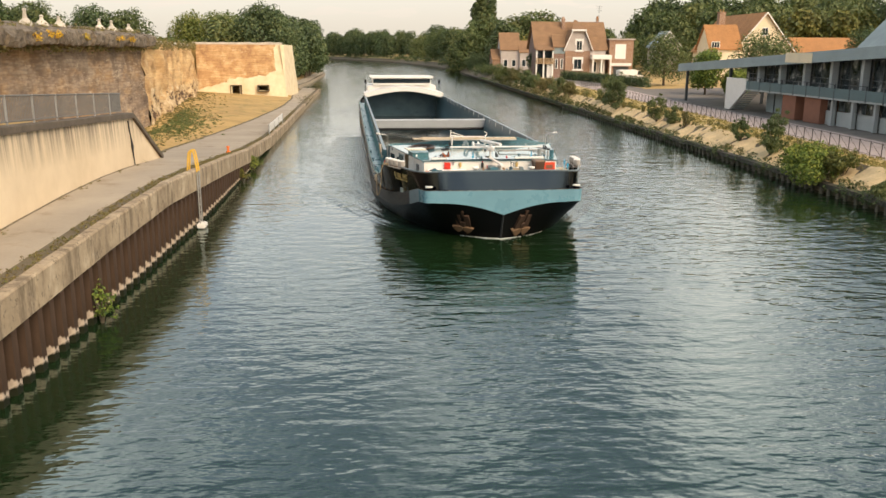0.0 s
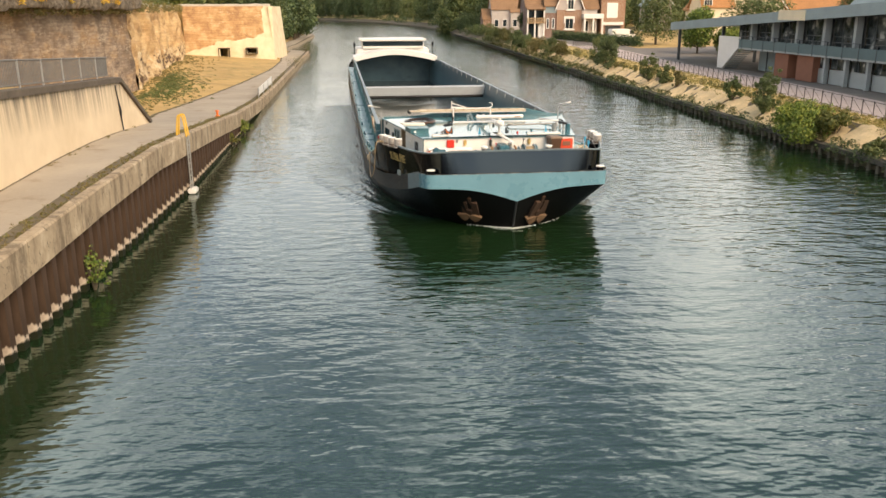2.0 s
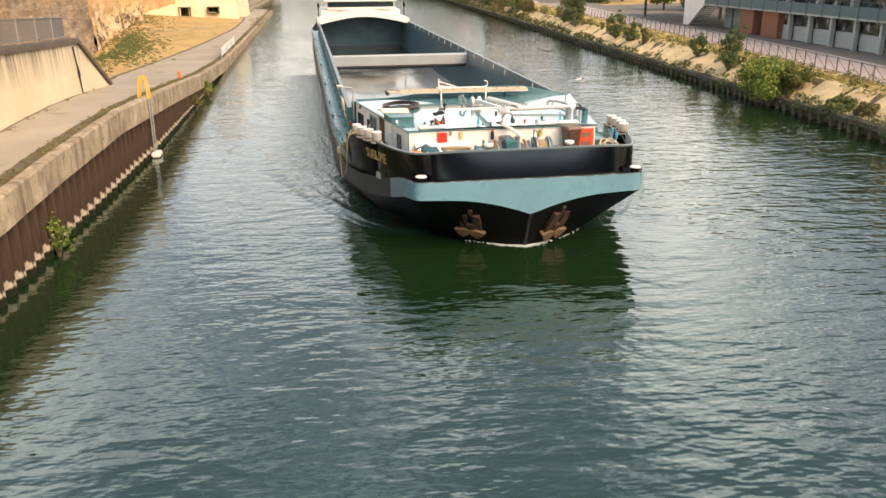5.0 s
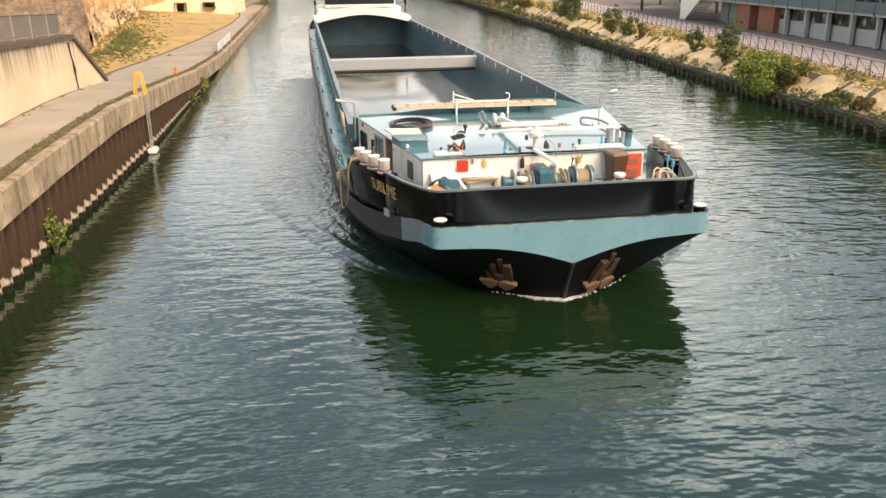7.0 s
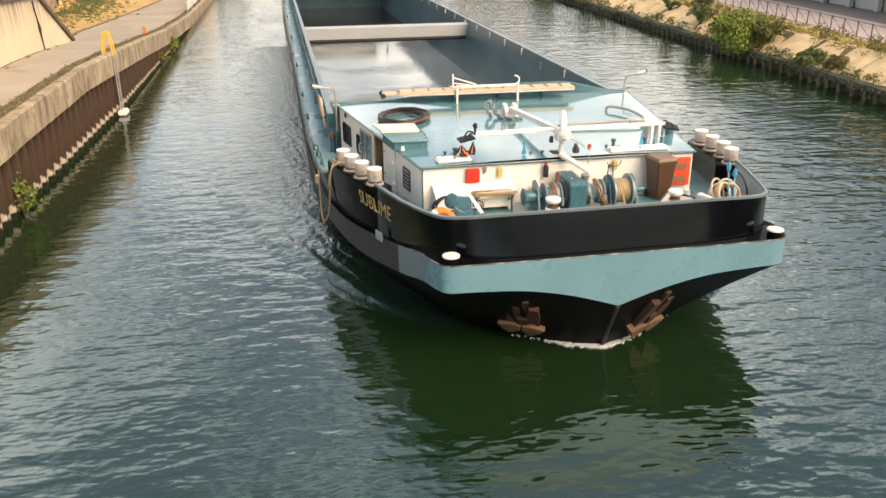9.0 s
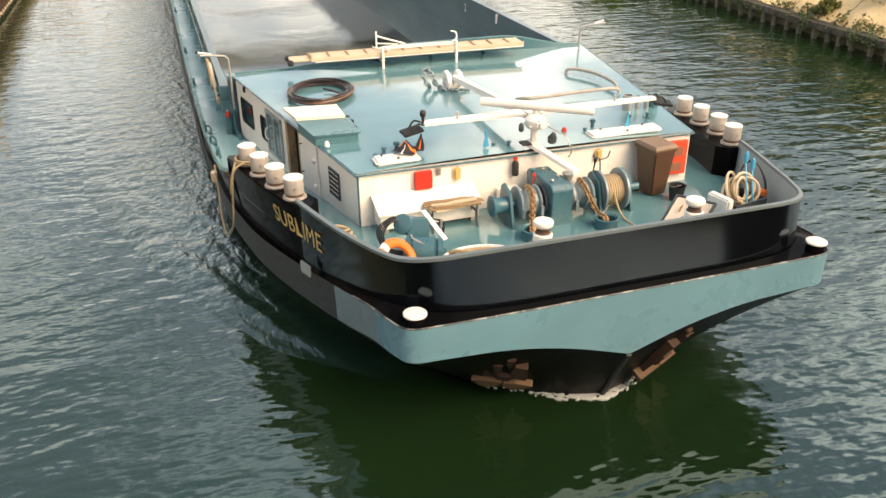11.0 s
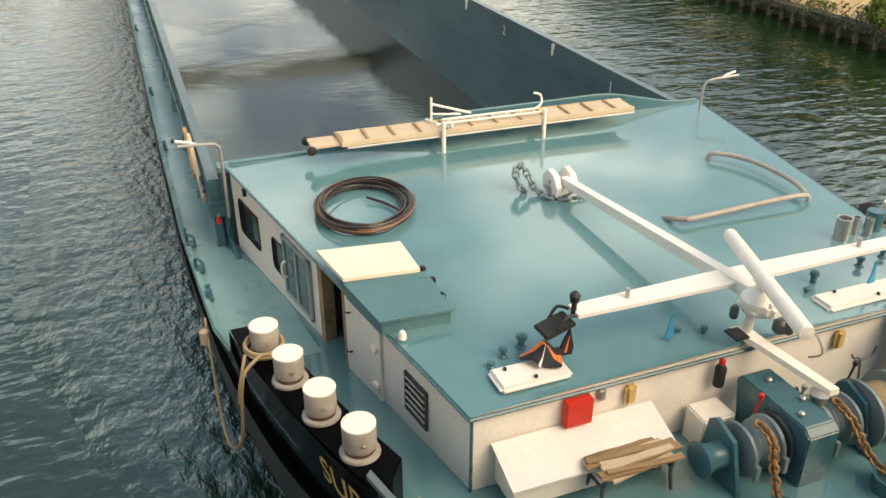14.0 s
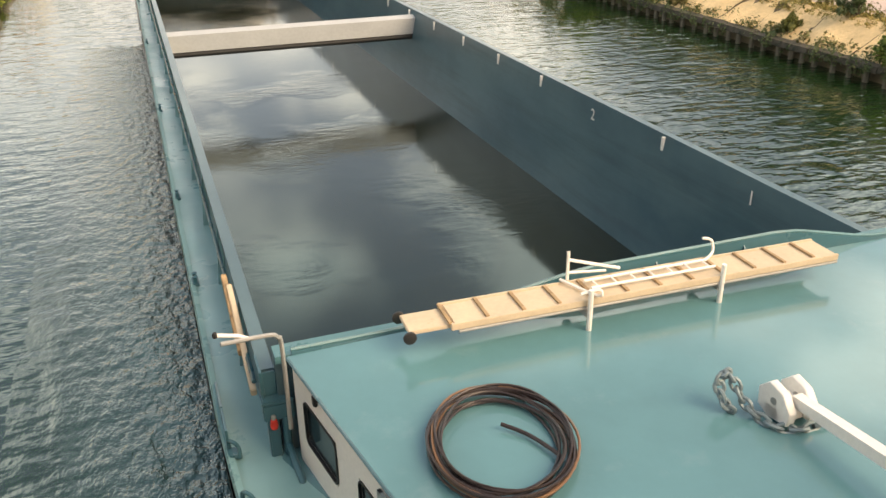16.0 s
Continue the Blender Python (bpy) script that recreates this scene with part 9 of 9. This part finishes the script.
    tube(bm, smooth_line([(-5.1, 6.0, 2.9), (-5.33, 5.8, 2.84), (-5.4, 5.85, 2.5), (-5.46, 6.1, 1.6), (-5.58, 6.6, 1.12), (-5.62, 7.2, 1.15), (-5.6, 8.0, 1.6), (-5.58, 8.6, 1.95)], 6), .022, 6)
    part("bight", bm, M["rope"], rp)
    bm = B()
    tube(bm, smooth_line([(-5.28, 6.1, 2.88), (-5.4, 5.9, 2.6), (-5.44, 5.95, 2.3)], 4), .02, 6)
    part("tail", bm, M["rope"], rp)
    bm = B()
    lathe(bm, [(.02, 0), (.075, .05), (.075, .26), (.02, .3)], 10, (-5.63, 8.35, 1.62))
    part("fender", bm, M["plank"], rp, "pale wooden fender")
    aboard(rp)
    # cleats and chocks along the gangways
    for s in (-1, 1):
        for y in (9.2, 16.6, 21.2, 29.0, 40.0, 52.0, 64.0):
            x = s * (hull_x(y) - .1)
            z = edge_z(y)
            bm = B()
            box(bm, x - .06, x + .06, y - .14, y + .14, z - .05, z + .03, .01)
            for q in (-.08, .08):
                lathe(bm, [(.04, 0), (.035, .1), (.055, .12), (0, .14)], 10, (x, y + q, z + .02))
            part("cleat", bm, M["teal"], ship)
    # anchors housed in the bow
    for s in (-1, 1):
        an = thing("anchor", "rusty brown anchor housed in the bow", "anchor", "bow anchors")
        bm = B()
        box(bm, -.08, .08, -.06, .06, .1, 1.25, .02)
        part("shank", bm, M["anchor_rust"], an)
        for q in (-1, 1):
            bm = B()
            prism(bm, [(q * .04, .05), (q * .40, .02), (q * .36, .55), (q * .30, .98), (q * .10, .98)], -.10, .05, "y")
            fl = part("fluke", clean(bm), M["anchor_rust"], an, smooth=0)
            bm = B()
            prism(bm, [(q * .01, .16), (q * .20, .20), (q * .52, .12), (q * .40, -.10), (q * .22, -.30), (q * .02, -.06)], -.19, .04, "y")
            for v in bm.verts:
                v.co.y += .10 * max(0, v.co.z - .05)
            bmesh.ops.bevel(bm, geom=bm.edges, offset=.012, segments=1, affect="EDGES")
            # paler rust puts the light on the palms into their colour
            part("palm", clean(bm), M["anchor_lit"], fl, "rusty palm, its lit face coloured paler", smooth=0)
        bm = B()
        box(bm, -.14, .14, -.14, .08, .1, .5, .03)
        part("crown", bm, M["anchor_rust"], an)
        foot, head = (Vector((-1.72, .82, .52)), Vector((-1.95, -.14, 1.6))) if s < 0 else (Vector((.92, .49, .42)), Vector((1.15, -.18, 1.45)))
        az = (head - foot).normalized()
        ax = Vector((1, .5 * s, 0))
        ax = (ax - az * ax.dot(az)).normalized()
        m = Matrix.Identity(4)
        m.col[0][:3], m.col[1][:3], m.col[2][:3] = ax, az.cross(ax), az
        m.translation = foot + az.cross(ax) * .03
        aboard(an, m)
    # name on the port bow
    cu = bpy.data.curves.new("name", "FONT")
    cu.body, cu.size, cu.extrude, cu.align_x, cu.space_character = "SUBLIME", 0.48, 0.004, "CENTER", 1.05
    tx = new("name", cu)
    me = bpy.data.meshes.new_from_object(tx)
    bpy.data.objects.remove(tx)
    me.materials.append(M["brass"])
    a, b = Vector((-4.81, 4.2, 2.38)), Vector((-4.34, 2.65, 2.44))
    d = (b - a).normalized()
    n = Vector((d.y, -d.x, 0)).normalized() * -1
    if n.x > 0:
        n = -n
    up = n.cross(d) if n.cross(d).z > 0 else d.cross(n)
    m = Matrix.Identity(4)
    m.col[0][:3], m.col[1][:3], m.col[2][:3] = d, up, d.cross(up)
    m.translation = (a + b) / 2 + n * .055
    # lay the letters on the curved plating
    for v in me.vertices:
        p = m @ v.co
        xf = float(np.interp(p.y, [1.0, 2.0, 2.9, 4.4, 5.6], [3.80, 4.11, 4.36, 4.68, 4.9]))
        zf = float(np.interp(p.y, [1, 2, 4.4, 6], [2.34, 2.11, 1.66, 1.5]))
        u = (p.z - zf) / (3.03 - zf)
        v.co = (-(xf + (hull_x(p.y) - xf) * u + (.016 if p.y < 3.4 else .04) + (.006 if v.co.z > 0 else 0)), p.y, p.z)
    m = Matrix.Identity(4)
    tt = share("name_lettering", me, ship, m)
    tt["label"] = "raised gilt letters of the boat's name"
    # anchor light patch and fairlead on the port bow
    bm = B()
    box(bm, -.16, .16, -.02, .02, -.12, .12, .02)
    fl = part("fairlead", bm, M["bul_in"], ship)
    fl.matrix_basis = Matrix.Translation((-4.52, 2.95, 1.98)) @ Matrix.Rotation(radians(-70), 4, "Z")
    # foam where stem and sides meet the water
    rng = random.Random(21)
    fm = thing("bow_wave", "thin white foam curling at the stem", "foam")

    def waterline(x):
        return float(np.interp(abs(x), [0, .5, 1.2, 1.9, 2.5, 3.0], [.45, .6, .95, 1.45, 2.1, 2.8]))
    for k in range(230):
        u = rng.random()
        near = k % 3 != 0
        x = rng.gauss(-.02, .42) if near else (.25 + 2.3 * u ** 1.3 if k % 2 else -.3 - 1.5 * u ** 1.3)
        size = rng.uniform(.012, .055) if near else rng.uniform(.008, .03)
        off = (.03 + .17 * rng.random() ** 1.5) if near else rng.uniform(.0, .12)
        n = 9
        bm = B()
        ring = [(size * 1.6 * math.cos(q) * (1 + .3 * rng.uniform(-1, 1)), size * .5 * math.sin(q) * (1 + .35 * rng.uniform(-1, 1))) for q in (2 * math.pi * j / n for j in range(n))]
        loft(bm, [[(p[0], p[1], -.02) for p in ring], [(p[0] * .85, p[1] * .8, .008 + size * .1) for p in ring], [(p[0] * .3, p[1] * .3, .01 + size * .2) for p in ring]], True, False, True)
        f = part("fleck", clean(bm), M["foam"], fm)
        slope = math.atan2(waterline(x + .1) - waterline(x - .1), .2)
        f.matrix_basis = Matrix.Translation((x, waterline(x) - off, .012)) @ Matrix.Rotation(slope + rng.uniform(-.35, .35), 4, "Z")
    aboard(fm)


def wake(ship):
    """Low ripples that leave the hull sides and run with the barge."""
    wk = thing("wake_ripples", "dark ripples running off the moving hull", "wake")
    for s in (-1, 1):
        bm = B()
        rows = []
        n, m = 230, 36
        for i in range(n + 1):
            y = 1.5 + 52 * (i / n) ** 1.25
            base = float(np.interp(y, [0.6, 1.45, 2.1, 2.8, 3.9, 5.6, 8.5, 14], [.5, 1.9, 2.5, 3.0, 3.6, 4.3, 5.0, 5.62])) - .15
            w = 1.2 + 2.8 * min(1, y / 12)
            row = []
            for j in range(m + 1):
                u = j / m
                x = base + w * u
                edge = min(1, (1 - u) * 3) * min(1, (y - 1.5) / 2) * min(1, (54 - y) / 16)
                h = math.sin((x - base) * 4.4 - y * .9) * .5 + .42 * math.sin((x - base) * 10.5 - y * 1.3 + 1.5 * noise.noise((x, y * .4, 3))) + .8 * noise.noise((x * 1.3, y * .9, s)) + .4 * noise.noise((x * 3, y * 2.2, s + 5))
                row.append((s * x, y, .055 * edge + .032 * float(np.interp(y, [1, 3, 8, 14, 30], [.5, .9, 1.0, .5, .25])) * edge * h - .03 * (1 - edge)))
            rows.append(row)
        loft(bm, rows, False)
        part("ripples", clean(bm), M["churned"], wk, smooth=0).data.polygons.foreach_set("use_smooth", [True] * (n * m))
    aboard(wk)


def fit_out(ship):
    wake(ship)
    wall_left(ship)
    front_wall(ship)
    roof_things(ship)
    winch(ship)
    deck_things(ship)


M["glass_teal"] = surface("grey_green_glass", (0.06, 0.10, 0.11), 0.08, 0.2, 1.0, 8.0, 0.0, 0.001)
M["teal_lid"] = paint_teal_material("dull_teal_paint", (0.066, 0.175, 0.195), 0.35)
M["hatch_cream"] = surface("cream_hatch_paint", (0.80, 0.72, 0.57), 0.45, 0.08, 1.2, 18.0, 0.06, 0.003, dirt=(0.55, 0.46, 0.34), dirt_amount=0.34)
M["winch_grey"] = surface("worn_grey_steel", (0.20, 0.26, 0.28), 0.42, 0.25, 3.0, 20.0, 0.15, 0.004, metal=0.2, dirt=(0.10, 0.09, 0.08), dirt_amount=0.4)
M["bin_lid"] = surface("faded_brown_lid", (0.20, 0.13, 0.085), 0.6, 0.25, 3.0, 20.0, 0.1, 0.003)
M["lid"] = surface("stained_cream_lining", (0.62, 0.52, 0.42), 0.6, 0.2, 3.0, 14.0, 0.2, 0.01, dirt=(0.36, 0.24, 0.15), dirt_amount=0.42)
M["anchor_rust"] = surface("anchor_rust", (0.05, 0.024, 0.012), 0.85, 0.6, 2.0, 16.0, 0.4, 0.01)
M["anchor_lit"] = surface("lit_anchor_rust", (0.15, 0.088, 0.047), 0.8, 0.5, 3.0, 16.0, 0.4, 0.008, dirt=(0.30, 0.13, 0.03), dirt_amount=0.45)
M["rack"] = surface("red_orange_paint", (0.72, 0.075, 0.03), 0.45, 0.12, 3.0, 20.0, 0.05, 0.003)

# ---------------------------------------------------------------- put it together
CANAL = build_ground()
build_quay()
build_ramp_wall()
build_fort()
build_bridge()
build_closing_wall()
BARGE = build_barge()
fit_out(BARGE)
SCANNER = next(o for o in BARGE.children if o.name.startswith("radar_scanner"))
BARGE.matrix_basis = ship_pose(0)
ABOARD.append((BARGE, Matrix.Identity(4)))
build_bank()
build_school()
build_houses()
build_quay_things()
build_bushes()
build_woods()


def motions():
    times = [0, 0.1] + [0.5 * k for k in range(1, 32)] + [15.9, 16.0]
    for ob, m in ABOARD:
        walk(ob, [(t, ship_pose(t) @ m) for t in times])

    # ripples drift slowly down the canal
    walk(CANAL, [(0.0, pose(0, 0, 0)), (8.0, pose(-1.6, -3.2, 0)), (16.0, pose(-3.2, -6.4, 0))])
    turns = [0.4 * k for k in range(41)]
    walk(SCANNER, [(t, pose(-0.02, 3.56, 4.22, 0, 0, -144 * (t - 12.0))) for t in turns])


motions()
